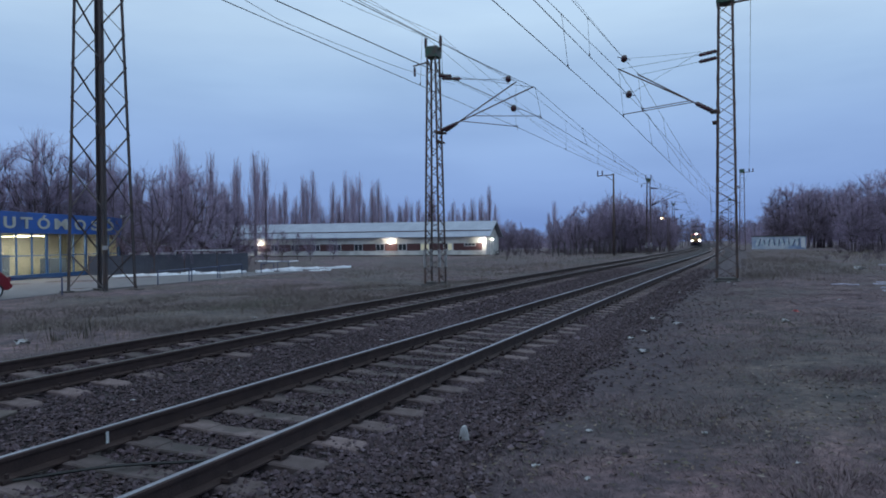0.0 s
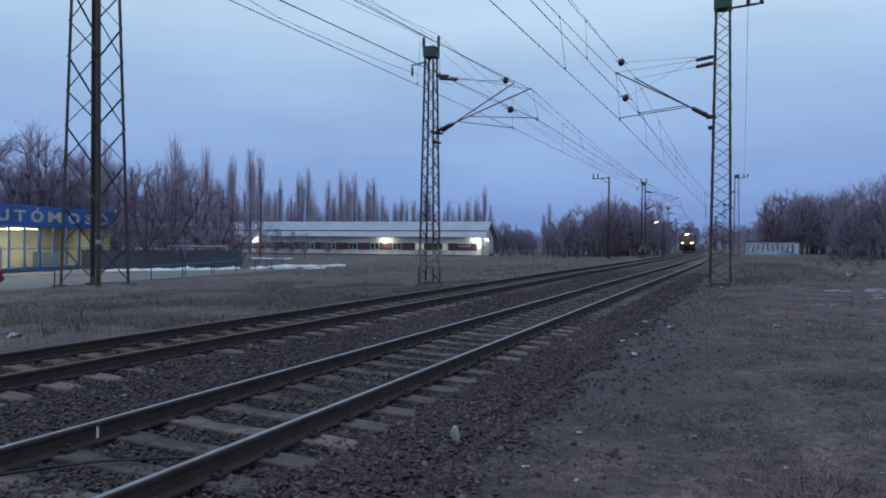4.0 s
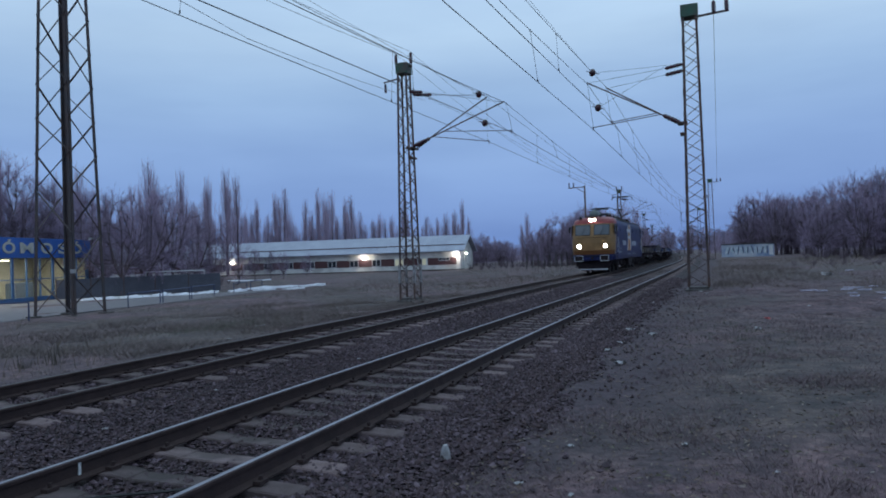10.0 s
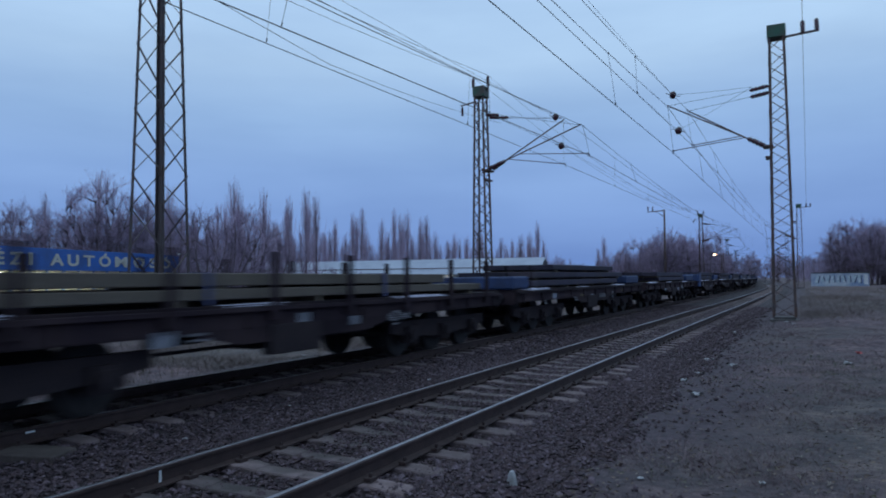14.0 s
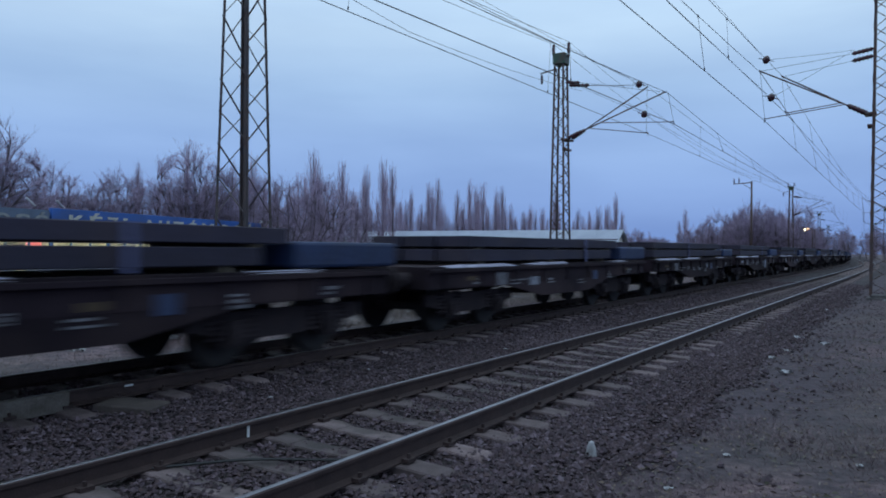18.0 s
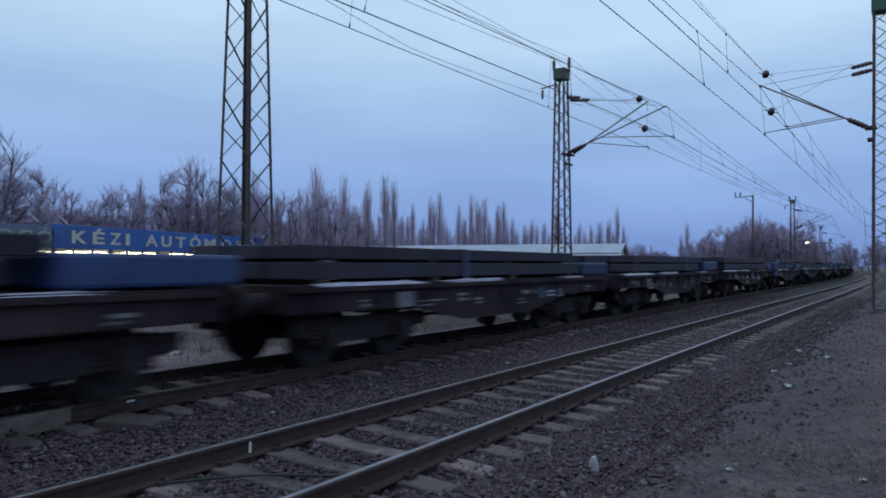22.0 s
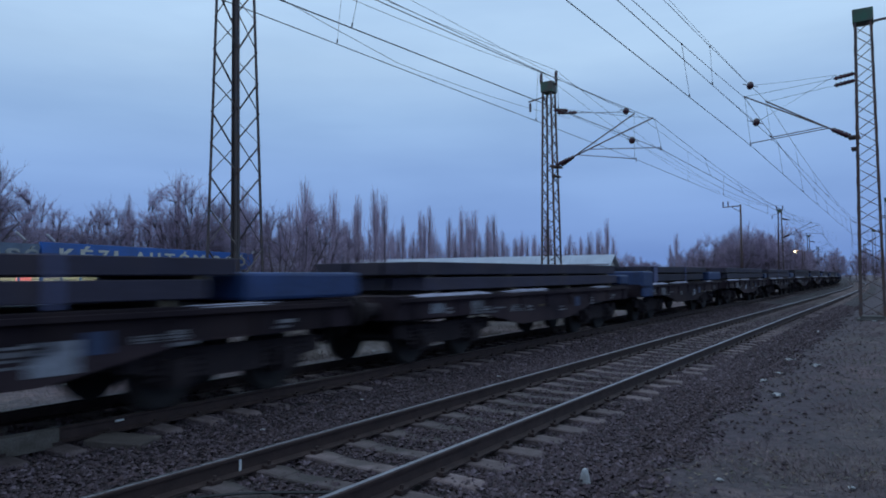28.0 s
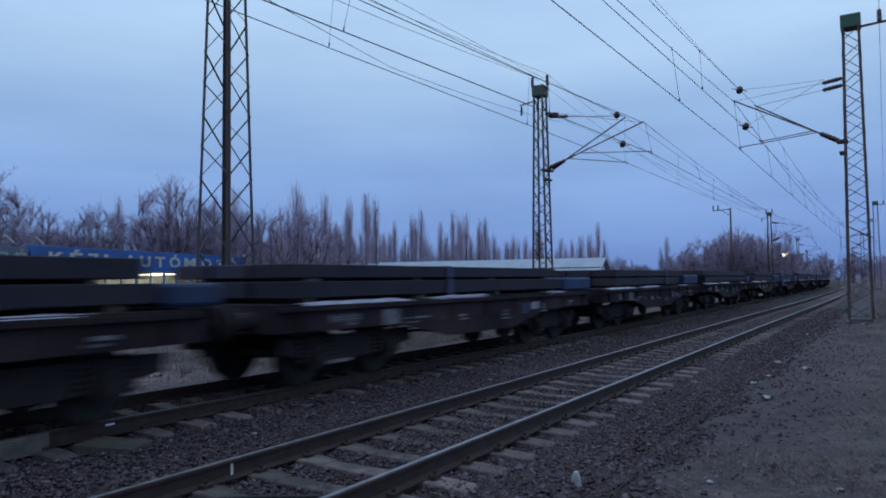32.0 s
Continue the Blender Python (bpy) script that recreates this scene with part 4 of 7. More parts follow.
    for x, z in ((L - 0.5, 2.75), (L - 18.0, 2.65), (L - 44.6, 2.55)):
        lm = part("wall_lamp", Geo().box(x, -0.25, z + 0.2, 0.16, 0.4, 0.12), M_MAROON, e, "bracketed wall lamp")
        part("globe", Geo().lathe((x, -0.5, z - 0.2), (x, -0.5, z + 0.2), [(0, 0.02), (0.15, 0.2), (0.5, 0.30), (0.85, 0.2), (1, 0.02)], 12), M_LAMP, lm, "bright glowing globe", smooth=True)
        q = new("lamp_light", bpy.data.lights.new("lamp_light", "POINT"))
        q.data.energy, q.data.color, q.data.shadow_soft_size = 120 if x > L - 1 else 75, (1.0, 0.90, 0.70), 0.22
        q.matrix_world = e.matrix_world @ pose(x, -0.85, z)
    return e


HALL = hall()

# ---- the car wash ----
M_SIGNBLUE = mat("blue_sign_panel", (0.020, 0.090, 0.33), 0.55, spot=(0.024, 0.10, 0.37), scale=0.6, fine=20, dirt=(0.03, 0.07, 0.20), dirt_scale=0.4, bump=0.05)
M_LETTER = mat("faded_cream_letters", (0.44, 0.43, 0.38), 0.6, spot=(0.36, 0.35, 0.31), scale=2, fine=30, bump=0)
M_GREYSIGN = mat("grey_weathered_sign", (0.10, 0.135, 0.20), 0.7, spot=(0.08, 0.105, 0.155), scale=1, fine=20)
M_BLUEFRAME = mat("blue_painted_frame", (0.035, 0.11, 0.26), 0.5, bump=0.05)
M_INNER = mat("cream_inner_wall", (0.56, 0.55, 0.47), 0.8, spot=(0.44, 0.43, 0.37), scale=0.6, fine=8, dirt=(0.30, 0.30, 0.24), dirt_scale=0.5)
M_TUBE = glow("fluorescent_tube", (1.0, 0.95, 0.74), 6.0)
M_CLEAR = bpy.data.materials.new("window_glass")
M_CLEAR.use_nodes = True
_n, _l = M_CLEAR.node_tree.nodes, M_CLEAR.node_tree.links
_n.clear()
_o, _t, _g, _m = _n.new("ShaderNodeOutputMaterial"), _n.new("ShaderNodeBsdfTransparent"), _n.new("ShaderNodeBsdfGlossy"), _n.new("ShaderNodeMixShader")
_t.inputs[0].default_value, _g.inputs["Roughness"].default_value, _m.inputs[0].default_value = (0.86, 0.86, 0.80, 1), 0.05, 0.10
_l.new(_t.outputs[0], _m.inputs[1]), _l.new(_g.outputs[0], _m.inputs[2]), _l.new(_m.outputs[0], _o.inputs[0])


def letter(ch, x, width, base, height, parent, material):
    """One raised letter standing on the sign: its left edge at x, drawn out to a width."""
    cu = bpy.data.curves.new("glyph", "FONT")
    cu.body, cu.size, cu.extrude, cu.offset = ch, 1.0, 0.03, 0.028
    tmp = bpy.data.objects.new("glyph", cu)
    me = bpy.data.meshes.new_from_object(tmp)
    bpy.data.objects.remove(tmp)
    me.name = "letter"
    lo, hi = min(v.co.x for v in me.vertices), max(v.co.x for v in me.vertices)
    k = width / (hi - lo)
    ob = part("letter", me, material, parent, "raised cream letter " + ch)
    ob.matrix_local = pose(x - lo * k, -0.26, base, 90, 0, 0) @ Matrix.Diagonal((k, height / 0.72, 1, 1))


def car_wash():
    """Front along local x towards the far end, facing local -y."""
    d = Vector((math.cos(radians(107)), math.sin(radians(107)), 0))
    length, D, base, ang = 44.0, 9.0, -0.86, 107
    start = Vector((-48.4, 36.9, 0)) + d * (10.4 - length)
    e = thing("car_wash", "lit car wash hall with a blue sign band and window front", "building", pose(start.x, start.y, base, 0, 0, ang))
    L = length
    part("floor_slab", Geo().box(L / 2, D / 2, 0.03, L, D, 0.2), M_ASPHALT, e)
    part("back_wall", Geo().box(L / 2, D, 2.2, L, 0.2, 4.4), M_INNER, e)
    for x in (0.1, L - 0.1):
        part("end_wall", Geo().box(x, D / 2, 2.2, 0.2, D, 4.4), M_SIGNBLUE, e)
        part("end_lining", Geo().box(x + (0.12 if x < 1 else -0.12), D / 2, 1.9, 0.04, D - 0.4, 3.6), M_INNER, e, "cream inner lining")
    part("roof", Geo().box(L / 2, D / 2, 4.5, L, D + 0.2, 0.18), M_GREYSIGN, e)
    part("sign_panel", Geo().box(31.7, -0.12, 4.13, 24.6, 0.24, 1.52), M_SIGNBLUE, e, "long blue sign panel", bevel=0.02)
    part("sign_panel", Geo().box(9.6, -0.10, 4.05, 19.3, 0.22, 1.36), M_GREYSIGN, e, "grey weathered sign panel", bevel=0.02)
    worn = mat("worn_letter", (0.27, 0.28, 0.28), 0.8, spot=(0.18, 0.19, 0.2), scale=3, fine=30)
    for ch, x, w in (("U", 9.0, 1.05), ("T", 10.6, 1.05), ("\u00d3", 12.15, 1.15), ("M", 13.7, 1.25), ("O", 15.3, 1.15), ("S", 16.8, 1.0), ("\u00d3", 18.1, 1.1)):
        letter(ch, x, w, 3.68, 0.74, e, worn)
    part("red_lit_sign", Geo().box(18.9, 0.6, 2.75, 1.1, 0.06, 0.5), glow("red_sign_light", (1.0, 0.25, 0.25), 0.7), e, "small red lit sign inside the window")
    for ch, x, w in (("K", 20.75, 1.30), ("\u00c9", 22.5, 1.08), ("Z", 24.02, 1.08), ("I", 25.58, 0.38), ("A", 27.60, 1.36), ("U", 29.35, 1.16), ("T", 31.02, 1.22), ("\u00d3", 32.80, 1.36), ("M", 34.72, 1.55), ("O", 37.18, 1.42), ("S", 39.38, 1.22), ("\u00d3", 41.18, 1.42)):
        letter(ch, x, w, 3.74, 0.80, e, M_LETTER)
    top, n = 3.36, 27
    pitch = (L - 0.4) / n
    for i in range(n + 1):
        x = 0.2 + i * pitch
        part("mullion", Geo().box(x, 0.0, top / 2 + 0.1, 0.22 if i % 3 == 0 else 0.08, 0.14, top), M_BLUEFRAME, e, bevel=0.008)
    part("transom", Geo().box(L / 2, 0.0, 1.75, L - 0.4, 0.10, 0.07), M_BLUEFRAME, e)
    part("sill", Geo().box(L / 2, 0.0, 0.22, L - 0.4, 0.16, 0.30), M_BLUEFRAME, e)
    for i in range(n):
        for z0, z1 in ((0.38, 1.71), (1.79, top)):
            ob = part("pane", Geo().box(0.2 + (i + 0.5) * pitch, 0.01, (z0 + z1) / 2, pitch - 0.1, 0.012, z1 - z0), M_CLEAR, e)
            ob.visible_shadow = False
    for i in range(7):
        x = 3 + i * 5.4
        part("ceiling_tube", Geo().box(x, 2.2, 3.24, 3.6, 0.12, 0.07), M_TUBE, e, "lit fluorescent tube")
        part("ceiling_tube", Geo().box(x, 3.8, 3.20, 3.6, 0.12, 0.07), M_TUBE, e, "lit fluorescent tube")
    part("ceiling", Geo().box(L / 2, D / 2, 3.75, L - 0.4, D - 0.3, 0.08), M_INNER, e)
    part("partition", Geo().box(L / 2, 5.0, 1.9, L - 0.6, 0.15, 3.7), M_INNER, e, "cream tiled inner wall")
    for x, w, h in ((9, 1.4, 1.2), (18.5, 2.0, 1.5), (27, 1.2, 1.1), (33, 1.6, 1.7), (39.5, 2.2, 1.3)):
        part("wash_machine", Geo().box(x, 3.2, h / 2 + 0.13, w, 0.9, h), M_GREYSIGN, e, "grey washing machine cabinet", bevel=0.04)
    cam_g = Geo().tube((L - 0.3, -0.3, 4.85), (L - 0.3, -0.3, 5.0), 0.03, n=6).box(L - 0.1, -0.4, 5.02, 0.5, 0.2, 0.18)
    part("flood_lamp", cam_g, M_LITTER, e, "small white flood lamp on the roof edge")
    for x in (18.2, 20.4):
        part("roof_bracket", Geo().bar((x, -0.2, 4.95), (x + (0.9 if x < 16 else -0.9), -0.5, 5.35), 0.12, 0.05), M_LITTER, e, "white lamp arm on the sign")
    inner = new("inner_light", bpy.data.lights.new("inner_light", "AREA"))
    inner.data.shape, inner.data.size, inner.data.size_y, inner.data.energy, inner.data.color = "RECTANGLE", L - 4, 2.0, 2300, (1.0, 0.96, 0.84)
    inner.matrix_world = e.matrix_world @ pose(L / 2 - 1, 1.6, 3.5)
    return e


CAR_WASH = car_wash()

# ---- the train ----
M_UNDER = mat("sooty_running_gear", (0.026, 0.0205, 0.024), 0.9, spot=(0.034, 0.026, 0.028), scale=4, fine=40, spec=0.12)
M_WHEEL = mat("wheel_steel", (0.032, 0.028, 0.029), 0.7, metal=0.3, spot=(0.018, 0.015, 0.014), scale=5)
M_ROOFGREY = mat("dark_roof_paint", (0.060, 0.062, 0.055), 0.8, spot=(0.085, 0.082, 0.07), scale=2, fine=20)
M_WHITEPAINT = mat("white_livery", (0.50, 0.52, 0.55), 0.5, spot=(0.42, 0.43, 0.46), scale=2, fine=30, bump=0.03)
M_ORANGE = mat("orange_livery", (0.36, 0.145, 0.035), 0.45, spot=(0.30, 0.12, 0.032), scale=2, fine=30, bump=0.03)
M_BLUELIV = mat("blue_livery_plain", (0.014, 0.020, 0.085), 0.45, spot=(0.012, 0.017, 0.07), scale=1.5, fine=20, bump=0.03, spec=0.22)
M_BADGE = mat("yellowed_plate", (0.20, 0.185, 0.10), 0.6, bump=0.03)
M_CABGLASS = glassy("cab_glass", (0.050, 0.062, 0.080), 0.14, spec=0.6)
M_MARKING = mat("dull_white_marking", (0.24, 0.25, 0.29), 0.6, spot=(0.17, 0.18, 0.21), scale=3, fine=30, bump=0)
M_LETTERBAR = mat("worn_white_lettering", (0.34, 0.36, 0.42), 0.6, spot=(0.20, 0.21, 0.27), scale=4, fine=30, bump=0)
M_RUBBER = mat("black_rubber_seal", (0.02, 0.02, 0.022), 0.7, bump=0)
M_BEAM = glow("headlight_glass", (1.0, 0.93, 0.80), 110.0)
M_RESERV = mat("grey_roof_tank", (0.10, 0.13, 0.135), 0.6, spot=(0.08, 0.095, 0.10), scale=2, fine=20)
M_PANTO = mat("dark_pantograph_steel", (0.05, 0.05, 0.058), 0.6, metal=0.4)


def livery():
    """Blue sides, tan cab fronts with a slanting edge, orange band, red cab roof, dark roof."""
    m = mat("locomotive_livery", (0.0155, 0.0225, 0.100), 0.42, spot=(0.0125, 0.018, 0.080), scale=1.2, fine=25, bump=0.06, dirt=(0.024, 0.026, 0.05), dirt_scale=0.7, amount=0.3)
    n, l = m.node_tree.nodes, m.node_tree.links
    b = n["Principled BSDF"]
    co, sep = n.new("ShaderNodeTexCoord"), n.new("ShaderNodeSeparateXYZ")
    l.new(co.outputs["Object"], sep.inputs[0])

    def op(kind, a, c):
        q = n.new("ShaderNodeMath")
        q.operation = kind
        for i, s in enumerate((a, c)):
            if isinstance(s, (int, float)):
                q.inputs[i].default_value = s
            else:
                l.new(s, q.inputs[i])
        return q.outputs[0]
    ay = op("ABSOLUTE", sep.outputs["Y"], 0)
    z = sep.outputs["Z"]
    edge = op("MAXIMUM", op("ADD", op("MULTIPLY", op("SUBTRACT", 2.62, z), 0.52), 8.23), 8.10)
    cream = op("GREATER_THAN", ay, op("SUBTRACT", edge, 0.10))
    tan = op("GREATER_THAN", ay, edge)
    low = op("LESS_THAN", z, 1.58)
    base = op("LESS_THAN", z, 1.30)
    red = op("MULTIPLY", op("GREATER_THAN", z, 3.44), op("GREATER_THAN", ay, 7.42))
    roof = op("MULTIPLY", op("GREATER_THAN", z, 3.74), op("LESS_THAN", ay, 7.42))
    gr = n.new("ShaderNodeTexNoise")
    gr.inputs["Scale"].default_value, gr.inputs["Detail"].default_value = 2.5, 6
    l.new(co.outputs["Object"], gr.inputs["Vector"])
    cur = b.inputs["Base Color"].links[0].from_socket

    def over(mask, c, cur):
        r = n.new("ShaderNodeValToRGB")
        r.color_ramp.elements[0].position, r.color_ramp.elements[1].position = 0.35, 0.70
        r.color_ramp.elements[0].color, r.color_ramp.elements[1].color = (*c, 1), (*[k * 0.72 for k in c], 1)
        l.new(gr.outputs[0], r.inputs[0])
        q = n.new("ShaderNodeMixRGB")
        l.new(mask, q.inputs[0])
        l.new(cur, q.inputs[1])
        l.new(r.outputs[0], q.inputs[2])
        return q.outputs[0]
    mid = op("MULTIPLY", op("GREATER_THAN", z, 1.30), op("LESS_THAN", z, 3.44))
    cur = over(op("MULTIPLY", op("MULTIPLY", cream, op("LESS_THAN", z, 2.62)), mid), (0.36, 0.34, 0.32), cur)
    cur = over(op("MULTIPLY", tan, mid), (0.250, 0.145, 0.062), cur)
    cur = over(op("MULTIPLY", op("MULTIPLY", tan, low), mid), (0.150, 0.062, 0.022), cur)
    cur = over(red, (0.200, 0.032, 0.034), cur)
    cur = over(roof, (0.060, 0.062, 0.055), cur)
    l.new(cur, b.inputs["Base Color"])
    return m


M_LIVERY = livery()
M_LIVERY.node_tree.nodes["Principled BSDF"].inputs["Specular IOR Level"].default_value = 0.22


def hull_mesh():
    levels = [(0.92, 1.46, 9.26), (1.20, 1.495, 9.40), (1.60, 1.50, 9.46), (2.10, 1.50, 9.47), (2.55, 1.50, 9.41), (3.00, 1.49, 9.27), (3.44, 1.475, 9.12), (3.60, 1.45, 9.00), (3.74, 1.38, 8.80), (3.86, 1.22, 8.50), (3.95, 0.95, 8.2), (4.00, 0.5, 7.9)]
    g, rings = Geo(), []
    for z, w, f in levels:
        c = 0.70 if z < 3.5 else 0.75
        quad = [(w, f - c), (w - 0.07, f - c * 0.60), (w - 0.21, f - c * 0.28), (w - 0.42, f - c * 0.08), (0.45 * w, f)]
        ring = [(x, -y) for x, y in quad] + [(-x, -y) for x, y in reversed(quad)] + [(-x, y) for x, y in quad] + [(x, y) for x, y in reversed(quad)]
        rings.append([(x, y, z) for x, y in ring])
    n = len(rings[0])
    for r in rings:
        g.v.extend(r)
    for j in range(len(rings) - 1):
        g.f.extend((j * n + i, j * n + (i + 1) % n, (j + 1) * n + (i + 1) % n, (j + 1) * n + i) for i in range(n))
    g.f.append(tuple(range(n - 1, -1, -1)))
    g.f.append(tuple((len(rings) - 1) * n + i for i in range(n)))
    return g


def wheelset(parent, y, r=0.46, gear=M_WHEEL):
    e = part("wheelset", Geo().tube((-0.95, 0, 0), (0.95, 0, 0), 0.085, n=10), gear, parent)
    for s in (-1, 1):
        g = Geo().lathe((s * 0.68, 0, 0), (s * 0.83, 0, 0), [(0, r + 0.028), (0.22, r + 0.028), (0.24, r), (0.95, r - 0.006), (1, r - 0.06)], 28)
        g.lathe((s * 0.80, 0, 0), (s * 0.90, 0, 0), [(0, 0.16), (0.6, 0.15), (1, 0.10)], 14)
        part("wheel", g, gear, e, smooth=False)
    e.location = (0, y, r)
    return e


def bogie(parent, y0, axles, r, side_x=1.08, sill=0.62, springs=True):
    side = Geo()
    half = max(abs(a) for a in axles) + r + 0.28
    for s in (-1, 1):
        prof = [(-half, sill - 0.05), (-half, sill + 0.16), (half, sill + 0.16), (half, sill - 0.05), (half - 0.55, sill - 0.14), (0.35, sill - 0.22), (-0.35, sill - 0.22), (-half + 0.55, sill - 0.14)]
        side.prism([(y0 + u, v) for u, v in prof], "x", s * side_x - 0.06, s * side_x + 0.06)
    side.box(0, y0, sill + 0.02, 2.0, 0.5, 0.2)
    b = part("bogie_frame", side, M_UNDER, parent, "sooty steel bogie frame")
    for a in axles:
        for s in (-1, 1):
            part("axle_box", Geo().box(s * (side_x + 0.06), y0 + a, r, 0.2, 0.34, 0.34).tube((s * (side_x + 0.15), y0 + a, r), (s * (side_x + 0.22), y0 + a, r), 0.12, n=10), M_UNDER, b)
            if springs:
                for k in (-0.3, 0.3):
                    part("coil_spring", Geo().lathe((s * (side_x + 0.05), y0 + a + k, sill - 0.22), (s * (side_x + 0.05), y0 + a + k, sill + 0.2), [(i / 12, 0.085 if i % 2 else 0.055) for i in range(13)], 8), M_UNDER, b)
        wheelset(parent, y0 + a, r)
    for s in (-1, 1):
        for a in axles:
            part("brake_block", Geo().box(s * 0.75, y0 + a + r + 0.07, r, 0.12, 0.09, 0.34), M_UNDER, b)
    return b


def buffer_pair(parent, y, sgn, z=1.03, square=False):
    for s in (-1, 1):
        b = part("buffer", Geo().tube((s * 0.875, y, z), (s * 0.875, y + sgn * 0.32, z), 0.13, n=12).tube((s * 0.875, y + sgn * 0.3, z), (s * 0.875, y + sgn * 0.52, z), 0.085, n=10), M_UNDER, parent)
        if square:
            part("buffer_head", Geo().box(s * 0.875, y + sgn * 0.56, z, 0.58, 0.07, 0.40), M_UNDER, b, bevel=0.02)
            rim = Geo()
            for dx, dz, w, h in ((0, 0.185, 0.58, 0.03), (0, -0.185, 0.58, 0.03), (0.275, 0, 0.03, 0.40), (-0.275, 0, 0.03, 0.40)):
                rim.box(s * 0.875 + dx, y + sgn * 0.60, z + dz, w, 0.012, h)
            part("buffer_rim", rim, M_WHITEPAINT, b, "white painted rim")
        else:
            part("buffer_head", Geo().tube((s * 0.875, y + sgn * 0.5, z), (s * 0.875, y + sgn * 0.56, z), 0.24, n=16), M_UNDER, b)
    part("drawhook", Geo().box(0, y + sgn * 0.2, z, 0.09, 0.45, 0.12).box(0, y + sgn * 0.42, z + 0.03, 0.09, 0.10, 0.2), M_UNDER, parent)


def pantograph(parent, y, up, sgn):
    """Single-arm pantograph. sgn: which way the knee points."""
    p = part("pantograph", Geo().box(0, y, 4.26, 1.25, 0.10, 0.09).box(0, y + 1.0, 4.26, 1.25, 0.10, 0.09).box(0.55, y + 0.5, 4.26, 0.08, 1.1, 0.09).box(-0.55, y + 0.5, 4.26, 0.08, 1.1, 0.09), M_PANTO, parent, "dark single-arm pantograph")
    for sx in (-0.55, 0.55):
        for yy in (y, y + 1.0):
            part("roof_insulator", Geo().lathe((sx, yy, 3.92), (sx, yy, 4.24), [(s, r * 1.1) for s, r in SHED], 10), M_INSUL, p)
    if up:
        knee, head = Vector((0, y - 0.9, 5.18)), Vector((0, y + 1.55, 6.34))
    else:
        knee, head = Vector((0, y - 1.3, 4.52)), Vector((0, y + 1.2, 4.66))
    part("lower_arm", Geo().tube((0, y + 0.75, 4.30), knee, 0.06, 0.05, n=8), M_PANTO, p)
    g = Geo()
    for s in (-1, 1):
        g.tube(knee + Vector((s * 0.12, 0, 0)), head + Vector((s * 0.48, 0, 0)), 0.026, n=6)
    g.tube(knee + Vector((-0.3, 0, 0)), knee + Vector((0.3, 0, 0)), 0.04, n=6)
    part("upper_arm", g, M_PANTO, p)
    for dy in (-0.22, 0.22):
        b = Geo()
        b.tube(head + Vector((-0.62, dy, 0.12)), head + Vector((0.62, dy, 0.12)), 0.028, n=6)
        for s in (-1, 1):
            b.tube(head + Vector((s * 0.6, dy, 0.12)), head + Vector((s * 0.86, dy, 0.02)), 0.024, n=6).tube(head + Vector((s * 0.86, dy, 0.02)), head + Vector((s * 0.95, dy, -0.12)), 0.02, n=6)
        part("collector_strip", b, M_PANTO, p)
    part("head_frame", Geo().box(head.x, head.y, head.z + 0.05, 0.9, 0.5, 0.03), M_PANTO, p)
    return p


